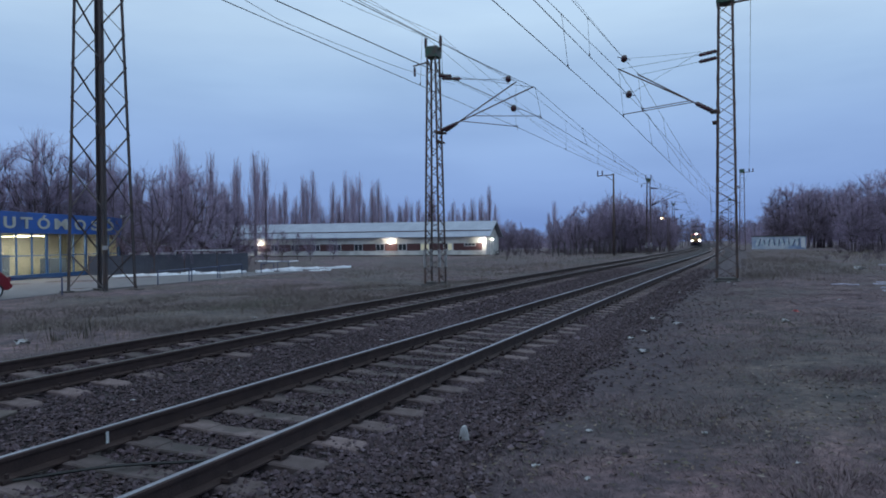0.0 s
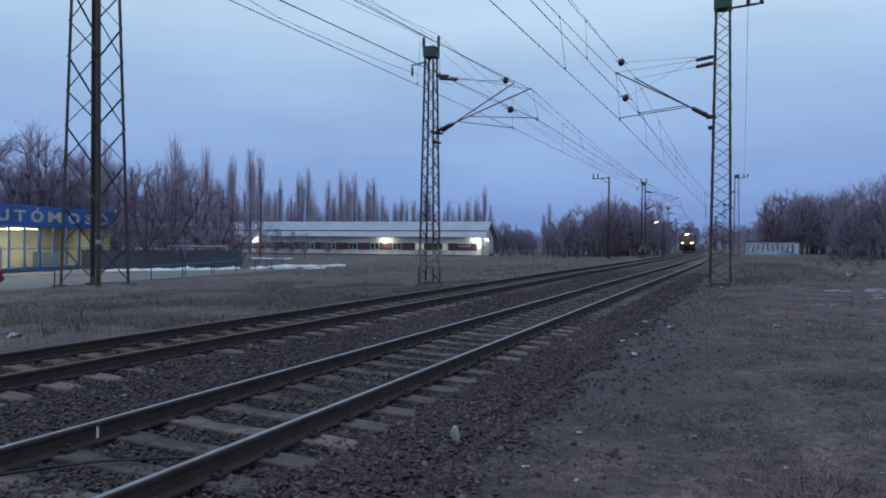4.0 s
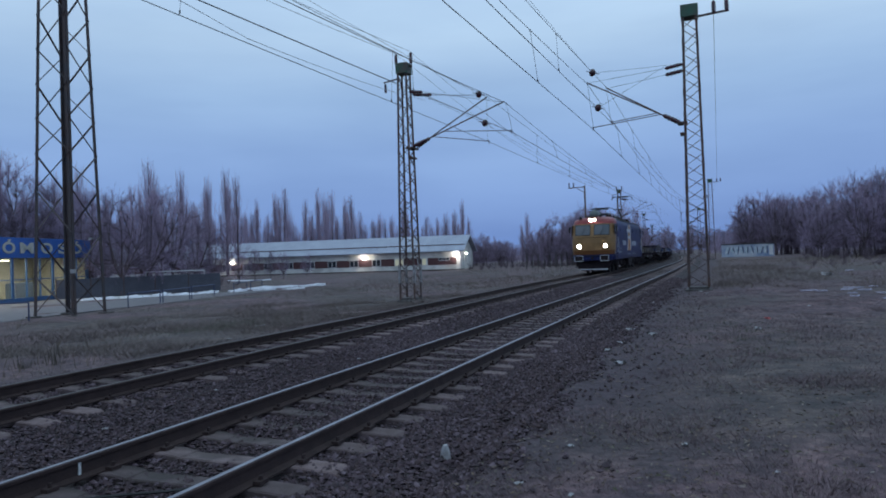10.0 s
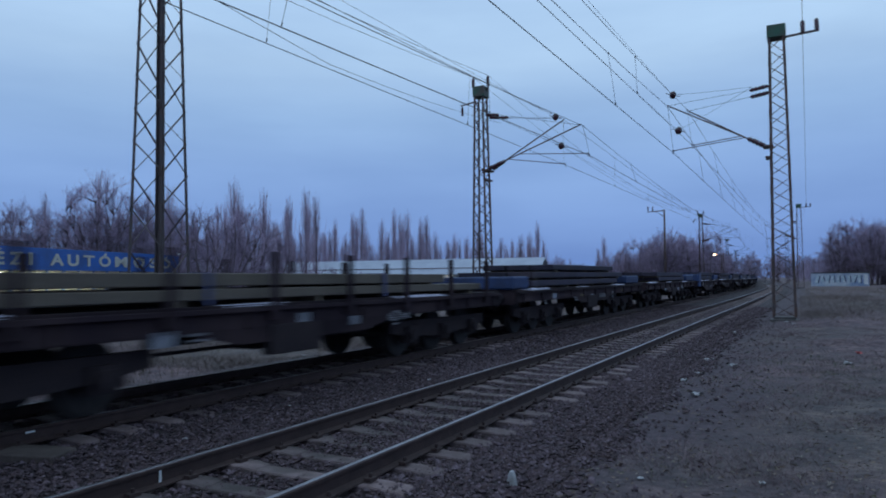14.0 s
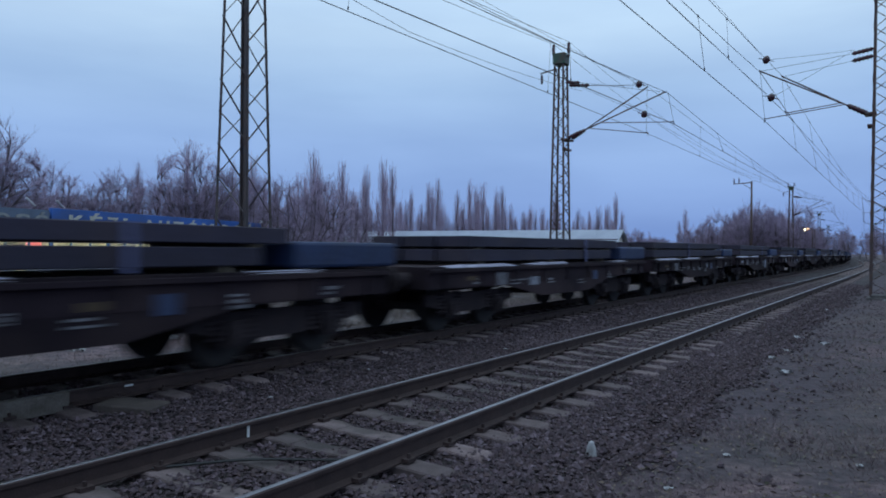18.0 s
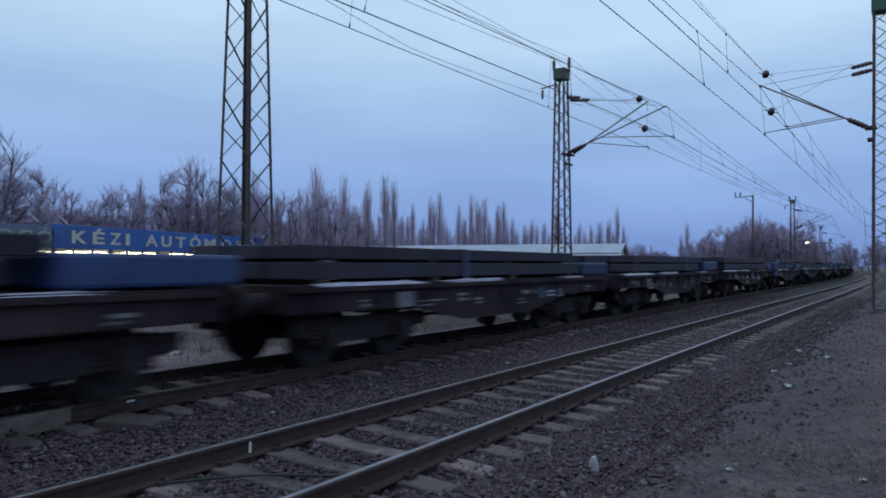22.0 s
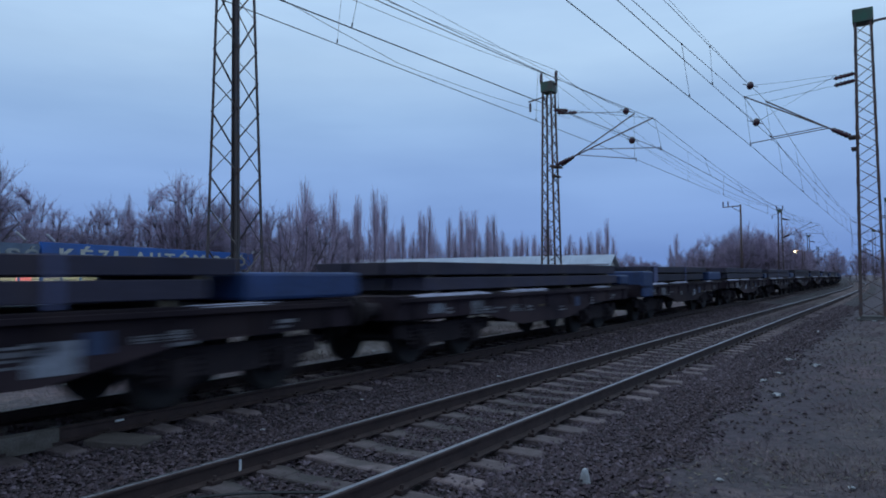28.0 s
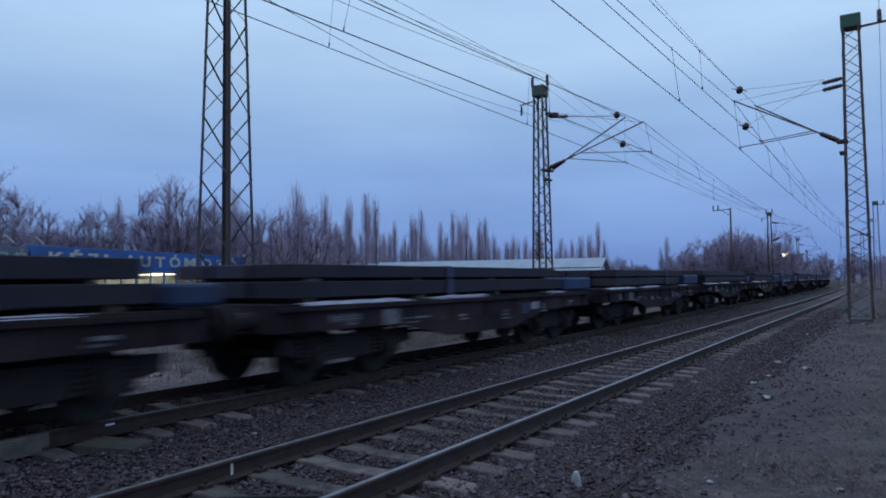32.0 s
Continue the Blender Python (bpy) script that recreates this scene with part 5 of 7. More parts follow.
def locomotive():
    e = thing("electric_locomotive", "blue electric locomotive with tan cab front and red cab roof", "locomotive")
    body = part("body", hull_mesh(), M_LIVERY, e, "blue body with tan cab fronts", smooth=False)
    for f in (-1, 1):
        def fy(z):
            return f * float(np.interp(z, [1.6, 2.1, 2.55, 3.0, 3.44], [9.46, 9.47, 9.41, 9.27, 9.12]))
        for x0, x1 in ((-1.14, -0.16), (0.16, 1.14)):
            for nm, m, grow, out in (("window_seal", M_RUBBER, 0.05, 0.012), ("windscreen", M_CABGLASS, 0.0, 0.028)):
                za, zb = 2.68 - grow, 3.34 + grow
                xa, xb = x0 - grow, x1 + grow
                xm = 0.66 if x0 > 0 else -0.66
                cols, lev = sorted((xa, xm, xb)), (za, 3.0, zb)
                grid = [(x, fy(z) - f * max(0, abs(x) - 0.66) * 0.12 + f * (out + (nm == "windscreen") * 0.004), z) for z in lev for x in cols]
                inn = [(x, y - f * 0.06, z) for x, y, z in grid]
                faces = [(r * 3 + c, r * 3 + c + 1, r * 3 + c + 4, r * 3 + c + 3) for r in (0, 1) for c in (0, 1)]
                rim = [0, 1, 2, 5, 8, 7, 6, 3]
                faces += [tuple(q + 9 for q in reversed(fc)) for fc in faces] + [(rim[i], rim[(i + 1) % 8], rim[(i + 1) % 8] + 9, rim[i] + 9) for i in range(8)]
                part(nm, Geo().add(grid + inn, faces), m, e)
        for x in (-0.9, 0.9):
            hl = part("headlight", Geo().tube((x, f * 9.36, 1.88), (x, f * 9.50, 1.88), 0.17, 0.16, n=18), M_RUBBER, e, "round headlight housing")
            part("headlight_lens", Geo().lathe((x, f * 9.49, 1.88), (x, f * 9.53, 1.88), [(0, 0.135), (0.6, 0.12), (1, 0.02)], 18), M_BEAM if f < 0 else M_CABGLASS, hl, "glowing warm white lens" if f < 0 else "unlit lens")
        hl = part("roof_headlight", Geo().box(0, f * 8.86, 3.71, 0.56, 0.40, 0.24), M_RUBBER, e, bevel=0.04)
        for x in (-0.14, 0.14):
            part("headlight_lens", Geo().lathe((x, f * 9.05, 3.71), (x, f * 9.09, 3.71), [(0, 0.085), (0.6, 0.08), (1, 0.02)], 16), M_BEAM if f < 0 else M_CABGLASS, hl, "glowing warm white lens" if f < 0 else "unlit lens")
        buffer_pair(e, f * 9.30, f, 1.05, square=True)
        part("buffer_beam", Geo().box(0, f * 9.28, 1.05, 2.7, 0.16, 0.34), M_BLUELIV, e, bevel=0.02)
        plow = Geo().add([(-1.34, f * 8.98, 0.86), (1.34, f * 8.98, 0.86), (0.98, f * 9.08, 0.22), (-0.98, f * 9.08, 0.22), (-1.34, f * 8.86, 0.86), (1.34, f * 8.86, 0.86), (0.98, f * 8.96, 0.2), (-0.98, f * 8.96, 0.2)], [(0, 1, 2, 3), (7, 6, 5, 4), (0, 4, 5, 1), (1, 5, 6, 2), (2, 6, 7, 3), (3, 7, 4, 0)])
        pl = part("track_plow", plow, M_UNDER, e, "dark track plough")
        part("plow_edge", Geo().box(0, f * 9.088, 0.27, 1.96, 0.02, 0.09), M_WHITEPAINT, pl, "white painted lower edge")
        part("handrail", Geo().tube((-1.1, f * 9.52, 2.48), (1.1, f * 9.52, 2.48), 0.012, n=6), M_UNDER, e)
        part("wiper", Geo().bar((0.55, f * 9.46, 2.70), (0.85, f * 9.30, 3.18), 0.02).bar((-0.75, f * 9.46, 2.70), (-0.45, f * 9.30, 3.18), 0.02), M_RUBBER, e)
        for s in (-1, 1):
            part("side_window_seal", Geo().box(s * 1.49, f * 8.55, 3.02, 0.035, 0.80, 0.70), M_RUBBER, e)
            part("side_window", Geo().box(s * 1.502, f * 8.55, 3.02, 0.03, 0.70, 0.60), M_CABGLASS, e)
            dr = part("cab_door", Geo().box(s * 1.497, f * 7.72, 2.25, 0.028, 0.66, 2.4), M_BLUELIV, e, "blue cab door", bevel=0.01)
            part("door_window", Geo().box(s * 1.512, f * 7.72, 3.03, 0.02, 0.44, 0.60), M_CABGLASS, dr)
            part("door_plate", Geo().box(s * 1.512, f * 7.76, 2.02, 0.02, 0.38, 0.20), M_BADGE, dr, "yellowed lettered plate")
            part("door_handle", Geo().tube((s * 1.54, f * 7.45, 1.4), (s * 1.54, f * 7.45, 2.5), 0.016, n=6).tube((s * 1.54, f * 8.0, 1.4), (s * 1.54, f * 8.0, 2.5), 0.016, n=6), M_WHITEPAINT, dr)
            part("step", Geo().box(s * 1.42, f * 7.72, 0.72, 0.16, 0.55, 0.04).box(s * 1.42, f * 7.72, 0.42, 0.16, 0.55, 0.04).box(s * 1.40, f * 7.44, 0.68, 0.04, 0.04, 0.6).box(s * 1.40, f * 8.0, 0.68, 0.04, 0.04, 0.6), M_UNDER, e)
            part("mirror", Geo().box(s * 1.62, f * 9.02, 3.05, 0.10, 0.05, 0.42).bar((s * 1.48, f * 8.98, 3.2), (s * 1.62, f * 9.02, 3.2), 0.025), M_RUBBER, e, bevel=0.01)
    for s in (-1, 1):
        x = s * 1.504
        def panel(name, quad, m, lab="", out=0.004):
            a = [(x - s * 0.004 + s * out, y, z) for y, z in quad]
            b = [(x - s * 0.03, y, z) for y, z in quad]
            k = len(quad)
            return part(name, Geo().add(a + b, [tuple(range(k)), tuple(range(2 * k - 1, k - 1, -1))] + [(i, (i + 1) % k, k + (i + 1) % k, k + i) for i in range(k)]), m, e, lab)
        panel("emblem", [(-2.20, 1.52), (0.34, 1.52), (0.10, 3.55), (-1.34, 3.50), (-1.62, 2.6)], M_WHITEPAINT, "white tower-shaped emblem", 0.006)
        panel("emblem_fill", [(-1.70, 1.52), (-0.20, 1.52), (-0.26, 2.42), (-1.48, 2.42)], M_ORANGE, "orange emblem fill", 0.010)
        panel("emblem_fill", [(-1.44, 2.64), (-0.28, 2.64), (-0.31, 2.97), (-1.36, 2.97)], M_ORANGE, "orange emblem fill", 0.010)
        panel("emblem_fill", [(-1.20, 3.22), (-0.32, 3.22), (-0.34, 3.52), (-1.02, 3.52)], M_ORANGE, "orange emblem fill", 0.010)
        panel("emblem_stripe", [(-2.08, 2.98), (-1.5, 2.98), (-1.45, 3.2), (-2.02, 3.2)], M_WHITEPAINT, "white emblem stripe", 0.008)
        for y0, y1, z0, z1, k in ((-4.96, -2.90, 1.90, 2.27, 5), (0.76, 3.92, 1.90, 2.27, 7)):
            step = (y1 - y0) / k
            for i in range(k):
                a, b = y0 + i * step, y0 + (i + 0.86) * step
                panel("lettering_bar", [(a, z0), (b, z0), (b, z1), (a, z1)], M_LETTERBAR, "worn white lettering as plain bars", 0.006)
        for y0, y1, z0, z1 in ((-7.30, -5.37, 1.36, 1.47), (-6.45, -5.6, 1.62, 1.72), (-1.96, 0.05, 1.20, 1.28), (1.1, 3.6, 1.20, 1.27), (1.5, 3.0, 1.34, 1.39)):
            panel("marking_bar", [(y0, z0), (y1, z0), (y1, z1), (y0, z1)], M_MARKING, "small white marking", 0.006)
        for k in range(3):
            panel("marking_bar", [(4.8, 1.92 + k * 0.09), (5.4, 1.92 + k * 0.09), (5.4, 1.975 + k * 0.09), (4.8, 1.975 + k * 0.09)], M_MARKING, "small white marking", 0.006)
        panel("rating_plate", [(6.45, 1.93), (6.75, 1.93), (6.75, 2.14), (6.45, 2.14)], M_BADGE, "yellowed plate", 0.006)
        for yc in (-5.88, -2.6, 1.9, 4.4):
            g = Geo().lathe((s * 1.495, yc, 3.06), (s * 1.512, yc, 3.06), [(0, 0.24), (0.8, 0.24), (1, 0.20)], 20)
            part("round_vent", g, M_BLUELIV, e, "round blue vent cover")
        part("roof_edge_rail", Geo().box(s * 1.43, 0, 3.76, 0.06, 14.8, 0.05), M_ROOFGREY, e)
        part("skirt", Geo().box(s * 1.42, 0, 0.88, 0.10, 3.0, 0.20), M_UNDER, e)
        part("battery_box", Geo().box(s * 1.2, 0.0, 0.62, 0.5, 2.4, 0.55), M_UNDER, e, "sooty underfloor box", bevel=0.03)
    for y0 in (-5.15, 5.15):
        bogie(e, y0, (-2.1, 0.0, 2.1), 0.60, 1.18, 0.72)
    part("roof_tank", Geo().lathe((-0.1, -7.85, 4.16), (-0.1, -6.15, 4.16), [(0, 0.05), (0.04, 0.24), (0.10, 0.31), (0.90, 0.31), (0.96, 0.24), (1, 0.05)], 16), M_RESERV, e, "grey round roof tank", smooth=True)
    part("roof_box", Geo().box(-0.2, -7.3, 3.98, 0.9, 1.8, 0.16), M_ROOFGREY, e)
    part("horn", Geo().lathe((-0.88, -8.2, 3.84), (-0.88, -8.7, 3.86), [(0, 0.04), (0.5, 0.05), (1, 0.13)], 10), M_RUBBER, e)
    part("horn", Geo().lathe((0.55, -8.4, 3.98), (0.55, -8.85, 3.98), [(0, 0.03), (0.6, 0.04), (1, 0.10)], 10), M_RUBBER, e)
    pantograph(e, -5.6, False, 1)
    pantograph(e, 6.1, True, 1)
    bus = Geo().tube((0.25, -4.2, 4.46), (0.25, 6.0, 4.46), 0.022, n=6)
    part("roof_busbar", bus, M_PANTO, e)
    for y in (-3.8, -1.9, 0.0, 1.9, 3.8):
        part("roof_insulator", Geo().lathe((0.25, y, 3.96), (0.25, y, 4.42), [(q, r * 1.2) for q, r in SHED], 10), M_INSUL, e)
    part("main_switch", Geo().box(0, 2.9, 4.12, 0.5, 0.9, 0.28).tube((0, 2.6, 4.3), (0, 3.3, 4.42), 0.10, n=10), M_PANTO, e)
    for y in (-2.9, 0.9, 5.0):
        part("roof_hatch", Geo().box(0, y, 4.02, 1.5, 1.5, 0.08), M_ROOFGREY, e, bevel=0.02)
    return e


M_DECK = mat("grimy_wagon_frame", (0.024, 0.0160, 0.0215), 0.88, spot=(0.013, 0.0088, 0.012), scale=1.6, fine=25, dirt=(0.046, 0.031, 0.034), dirt_scale=0.8, rnd=0.3, spec=0.15)
M_SLAB = mat("dark_steel_slab", (0.031, 0.027, 0.045), 0.7, spot=(0.020, 0.017, 0.029), scale=1.0, fine=18, metal=0.15, rnd=0.3, spec=0.3, dirt=(0.045, 0.034, 0.042), dirt_scale=0.9)
M_BROWNSLAB = mat("rusty_steel_slab", (0.105, 0.085, 0.066), 0.8, spot=(0.07, 0.056, 0.046), scale=1.0, fine=18)
M_TARP = mat("blue_tarpaulin", (0.015, 0.035, 0.112), 0.65, spot=(0.009, 0.019, 0.060), scale=1.4, fine=12, bump=0.3, bump_dist=0.03, rnd=0.3)
M_DUNNAGE = mat("timber_dunnage", (0.16, 0.13, 0.095), 0.9, scale=4, fine=40)
M_STRAP = mat("blue_load_strap", (0.075, 0.080, 0.17), 0.6, spot=(0.055, 0.06, 0.13), scale=2, fine=20)
M_BLUEPLATE = mat("blue_data_plate", (0.022, 0.036, 0.09), 0.6, spot=(0.016, 0.028, 0.07), scale=3, fine=20)
M_PALEPANEL = mat("pale_worn_panel", (0.24, 0.25, 0.29), 0.8, spot=(0.12, 0.12, 0.15), scale=6, fine=25, rnd=0.35)
M_RUSTPATCH = mat("flaked_rust_patch", (0.075, 0.050, 0.026), 0.9, spot=(0.04, 0.025, 0.016), scale=6, fine=25, rnd=0.3)
M_STENCIL = mat("grey_stencil_plate", (0.20, 0.195, 0.215), 0.8, spot=(0.06, 0.055, 0.065), scale=5, fine=25, rnd=0.2)


def hump(x, y, z, w, length, h, rs):
    """A low uneven heap of snow."""
    g, rows, cols = Geo(), 13, 6
    for j in range(rows):
        v = j / (rows - 1)
        tall = h * math.sin(math.pi * v) ** 0.5 * rs.uniform(0.65, 1.25)
        for i in range(cols):
            u = i / (cols - 1) * 2 - 1
            edge = abs(u) == 1 or j in (0, rows - 1)
            g.v.append((x + u * w / 2 * (0.5 + 0.5 * math.sin(math.pi * v) ** 0.3), y + (v - 0.5) * length, z - 0.01 if edge else z + tall * (1 - u * u) ** 0.5))
    g.f.extend((j * cols + i, j * cols + i + 1, (j + 1) * cols + i + 1, (j + 1) * cols + i) for j in range(rows - 1) for i in range(cols - 1))
    return g


def wagon_body(kind, length, staked=True):
    """An empty flat wagon. kind 'six': six axles and stakes; 'four': four axles and deep fish-bellied sills."""
    e = thing("flat_wagon", ("grimy six-axle flat wagon with side stakes" if staked else "grimy six-axle flat wagon without stakes") if kind == "six" else "grimy four-axle flat wagon with deep side sills", "railway wagon", None, "flat wagons")
    hl = length / 2 - 0.6
    for s in (-1, 1):
        if kind == "four":
            prof = [(-hl, 1.20), (-hl, 0.86), (-hl + 2.9, 0.84), (-hl + 4.6, 0.53), (hl - 4.6, 0.53), (hl - 2.9, 0.84), (hl, 0.86), (hl, 1.20)]
        else:
            prof = [(-hl, 1.20), (-hl, 0.92), (-hl + 5.2, 0.90), (-hl + 6.2, 0.70), (hl - 6.2, 0.70), (hl - 5.2, 0.90), (hl, 0.92), (hl, 1.20)]
        part("side_sill", Geo().prism(prof, "x", s * 1.33 - 0.03, s * 1.33 + 0.03), M_DECK, e, "deep steel side sill")
        part("sill_flange", Geo().box(s * 1.36, 0, 1.19, 0.16, 2 * hl, 0.06), M_DECK, e)
        n = 9 if kind == "four" else 11
        teeth = [(s * 1.352, -hl + 0.4)]
        for i in range(n):
            y = -hl + 0.5 + i * (2 * hl - 1) / (n - 1)
            teeth += [(s * 1.366, y - 0.035), (s * 1.41, y - 0.035), (s * 1.41, y + 0.035), (s * 1.366, y + 0.035)]
        teeth.append((s * 1.352, hl - 0.4))
        part("sill_rib", Geo().prism(teeth, "z", 0.87 if kind == "four" else 0.93, 1.16), M_DECK, e)
        rs = random.Random(31 if s > 0 else 32)
        for i, y in enumerate((-4.3, -2.5, -0.9, 1.0, 2.9, 4.6) if kind == "four" else (-5.4, -2.4, 2.6)):
            z = 0.90 if kind == "six" else 1.0 if abs(y) > 4 else rs.uniform(0.78, 0.98)
            lines = rs.choice((2, 3, 4)) if abs(y) < 4 else 2
            wide = rs.uniform(0.35, 0.85)
            for k in range(lines):
                w = wide * rs.uniform(0.5, 1.0)
                part("stencil_line", Geo().box(s * 1.364, y + (w - wide) / 2 + rs.uniform(0, 0.1), z + (k - lines / 2) * 0.075, 0.008, w, rs.uniform(0.025, 0.05)), M_STENCIL, e, "faded pale stencil line")
        if kind == "four":
            part("data_panel", Geo().box(s * 1.364, 1.9, 0.92, 0.01, 0.30, 0.24), M_BLUEPLATE, e, "small blue data panel")
            part("data_panel", Geo().box(s * 1.364, -3.3, 0.98, 0.01, 0.42, 0.26), M_STENCIL, e, "pale data panel")
        for i in range(8 if kind == "six" and staked else 0):
            y = -hl + 1.0 + i * (2 * hl - 2) / 7
            part("stake", Geo().box(s * 1.44, y, 1.55, 0.07, 0.10, 0.95).box(s * 1.42, y, 1.12, 0.10, 0.16, 0.2), M_DECK, e)
        if kind == "six":
            part("gear_box", Geo().box(s * 1.30, -0.4, 0.72, 0.2, 1.2, 0.45), M_UNDER, e, "sooty brake gear", bevel=0.02)
    part("deck", Geo().box(0, 0, 1.22, 2.7, 2 * hl, 0.08), M_DECK, e)
    for f in (-1, 1):
        part("headstock", Geo().box(0, f * (hl - 0.06), 1.04, 2.6, 0.14, 0.36), M_DECK, e)
        buffer_pair(e, f * (hl - 0.02), f)
        part("handrail", Geo().tube((f * 1.2, f * (hl + 0.05), 0.7), (f * 1.2, f * (hl + 0.05), 1.3), 0.018, n=6).tube((f * 1.2, f * (hl + 0.05), 1.3), (f * 0.8, f * (hl + 0.05), 1.3), 0.018, n=6), M_DECK, e)
    for y0 in ((-hl + 2.0, hl - 2.0) if kind == "four" else (-hl + 2.7, hl - 2.7)):
        bogie(e, y0, (-0.9, 0.9) if kind == "four" else (-1.5, 0.0, 1.5), 0.46, 1.02, 0.58, springs=(kind == "four"))
    part("brake_rod", Geo().tube((0.7, -2.5, 0.62), (0.7, 2.5, 0.62), 0.03, n=6).box(0.3, 0, 0.66, 0.5, 0.9, 0.32), M_UNDER, e)
    rs = random.Random(4)
    for s in (-1, 1):
        y = -hl + 0.4
        while y < hl - 1:
            w = rs.uniform(1.2, 3.2)
            if rs.random() < 0.78:
                part("snow_patch", hump(s * rs.uniform(1.27, 1.31), y + w / 2, 1.245, rs.uniform(0.16, 0.22), w, rs.uniform(0.03, 0.06), rs), M_GREYSNOW, e, "old snow on the deck", smooth=True)
            y += w + rs.uniform(0.05, 0.4)
    return e


def load_layers(kind, rows, blue=(), brown=False, straps=()):
    """Long steel slabs in layers on timbers. rows: (from, to, bottom, top) along the wagon; blue: covered stacks."""
    e = thing("steel_load", "stack of long dark steel slabs on timber dunnage" if not blue else "stack of dark steel slabs with blue covered bundles", "steel load", None, "wagon loads")
    for y0, y1, z0, z1 in [(a, b, c + 0.03, d + 0.03) for a, b, c, d in rows]:
        w = 0.78
        for i in range(3):
            x = (i - 1) * 0.82
            dy = 0.06 * ((i * 7) % 3 - 1)
            part("slab", Geo().box(x, (y0 + y1) / 2 + dy, (z0 + z1) / 2, w, y1 - y0, z1 - z0), M_BROWNSLAB if brown and i == 2 else M_SLAB, e, bevel=0.012, segs=1)
        n = max(3, int((y1 - y0) / 2.2))
        for k in range(n):
            y = y0 + 0.5 + k * (y1 - y0 - 1.0) / (n - 1)
            part("dunnage", Geo().box(0, y, z0 - 0.040, 2.36, 0.10, 0.080), M_DUNNAGE, e)
    for y, w, z1 in straps:
        part("strap", Geo().prism([(-1.26, 1.28), (-1.26, z1 + 0.042), (1.26, z1 + 0.042), (1.26, 1.28), (1.245, 1.28), (1.245, z1 + 0.03), (-1.245, z1 + 0.03), (-1.245, 1.28)], "y", y - w / 2, y + w / 2), M_STRAP, e, "blue strap over the load")
    for y0, y1, z0, z1 in blue:
        g = Geo().box(0, (y0 + y1) / 2, (z0 + z1) / 2, 2.88 if z0 < 1.2 else 2.62, y1 - y0, z1 - z0)
        part("blue_cover", g, M_TARP, e, "blue tarpaulin cover", bevel=0.05)
    return e


def place_at(yc, x0):
    """The pose of a vehicle whose middle is at yc along the line."""
    a, b = smooth_at(yc - 4), smooth_at(yc + 4)
    za, zb = fall(yc - 4) + lift(x0, yc - 4), fall(yc + 4) + lift(x0, yc + 4)
    return pose(x0 + (a + b) / 2, yc, (za + zb) / 2, math.degrees(math.atan2(zb - za, 8)), 0, -math.degrees(math.atan2(b - a, 8)))


LOCO = locomotive()
SIX, FOUR = 16.8, 13.15
VEHICLES = [(LOCO, 18.03)]
six = wagon_body("six", SIX)
six_bare = wagon_body("six", SIX, False)
four = wagon_body("four", FOUR)
LOADS_SIX = [
    load_layers("six", [(-6.0, 6.9, 1.31, 1.46), (-5.4, 4.9, 1.50, 1.68)], brown=True, straps=[(-2.1, 0.08, 1.68), (2.4, 0.08, 1.68)]),
    load_layers("six", [(-6.2, 3.9, 1.31, 1.49), (-6.2, 4.8, 1.56, 1.74), (-4.3, 3.2, 1.81, 1.98)], [(-7.9, -6.7, 1.28, 1.64), (5.2, 7.6, 1.28, 1.62)]),
    load_layers("six", [(-3.9, 4.2, 1.31, 1.52), (-4.4, 3.8, 1.56, 1.77)], [(4.6, 7.4, 1.28, 1.64)]),
]
LOADS_FOUR = [
    load_layers("four", [(-4.5, 3.2, 1.31, 1.56), (-4.6, 3.8, 1.61, 1.83)], [(3.95, 6.3, 1.29, 1.66), (-5.85, -4.75, 0.84, 1.70)], straps=[(-3.85, 0.45, 1.83), (0.2, 0.10, 1.83)]),
    load_layers("four", [(-5.6, 4.4, 1.31, 1.56), (-5.6, 4.0, 1.61, 1.82)], [(4.5, 6.3, 1.29, 1.62)], straps=[(-1.2, 0.10, 1.82)]),
    load_layers("four", [(-5.0, 5.4, 1.31, 1.55), (-5.2, 5.2, 1.60, 1.84)], [(5.5, 6.3, 1.29, 1.58)]),
    load_layers("four", [(-4.4, 3.4, 1.31, 1.55), (-4.4, 3.9, 1.60, 1.82)], [(4.0, 6.3, 1.29, 1.67)], straps=[(1.5, 0.12, 1.82)]),
]
s0 = 28.2
for i in range(3):
    c = s0 + SIX / 2
    VEHICLES += [((six, six_bare, None)[i] or copy_thing(six_bare, Matrix()), c), (LOADS_SIX[i], c)]
    s0 += SIX
ORDER = [0, 3, 3, 1, 3, 3, 3, 1, 3, 2, 0, 1, 3, 0, 3, 2, 0, 2, 1, 2, 1, 3, 2, 3]
seen_load = set()
for i in range(33):
    c = s0 + FOUR / 2
    k = ORDER[i % len(ORDER)]
    load = LOADS_FOUR[k] if k not in seen_load else copy_thing(LOADS_FOUR[k], Matrix())
    seen_load.add(k)
    c += float(np.interp(c, [78, 99, 118, 150, 209, 290], [0, 0.62, 0.60, 0, -0.33, 0]))
    VEHICLES += [(four if i == 0 else copy_thing(four, Matrix()), c), (load, c)]
    s0 += FOUR


def side_panel(wagon, y, z, w, h, m, lab, lines=0):
    """A painted panel on the side sill that faces the near track, with thin stripes if asked."""
    part("sill_panel", Geo().box(1.365, y, z, 0.008, w, h), m, wagon, lab)
    for k in range(lines):
        part("panel_stripe", Geo().box(1.371, y, z + h * ((k + 0.5) / lines - 0.5), 0.004, w * 0.94, h * 0.3 / lines), M_UNDER, wagon)


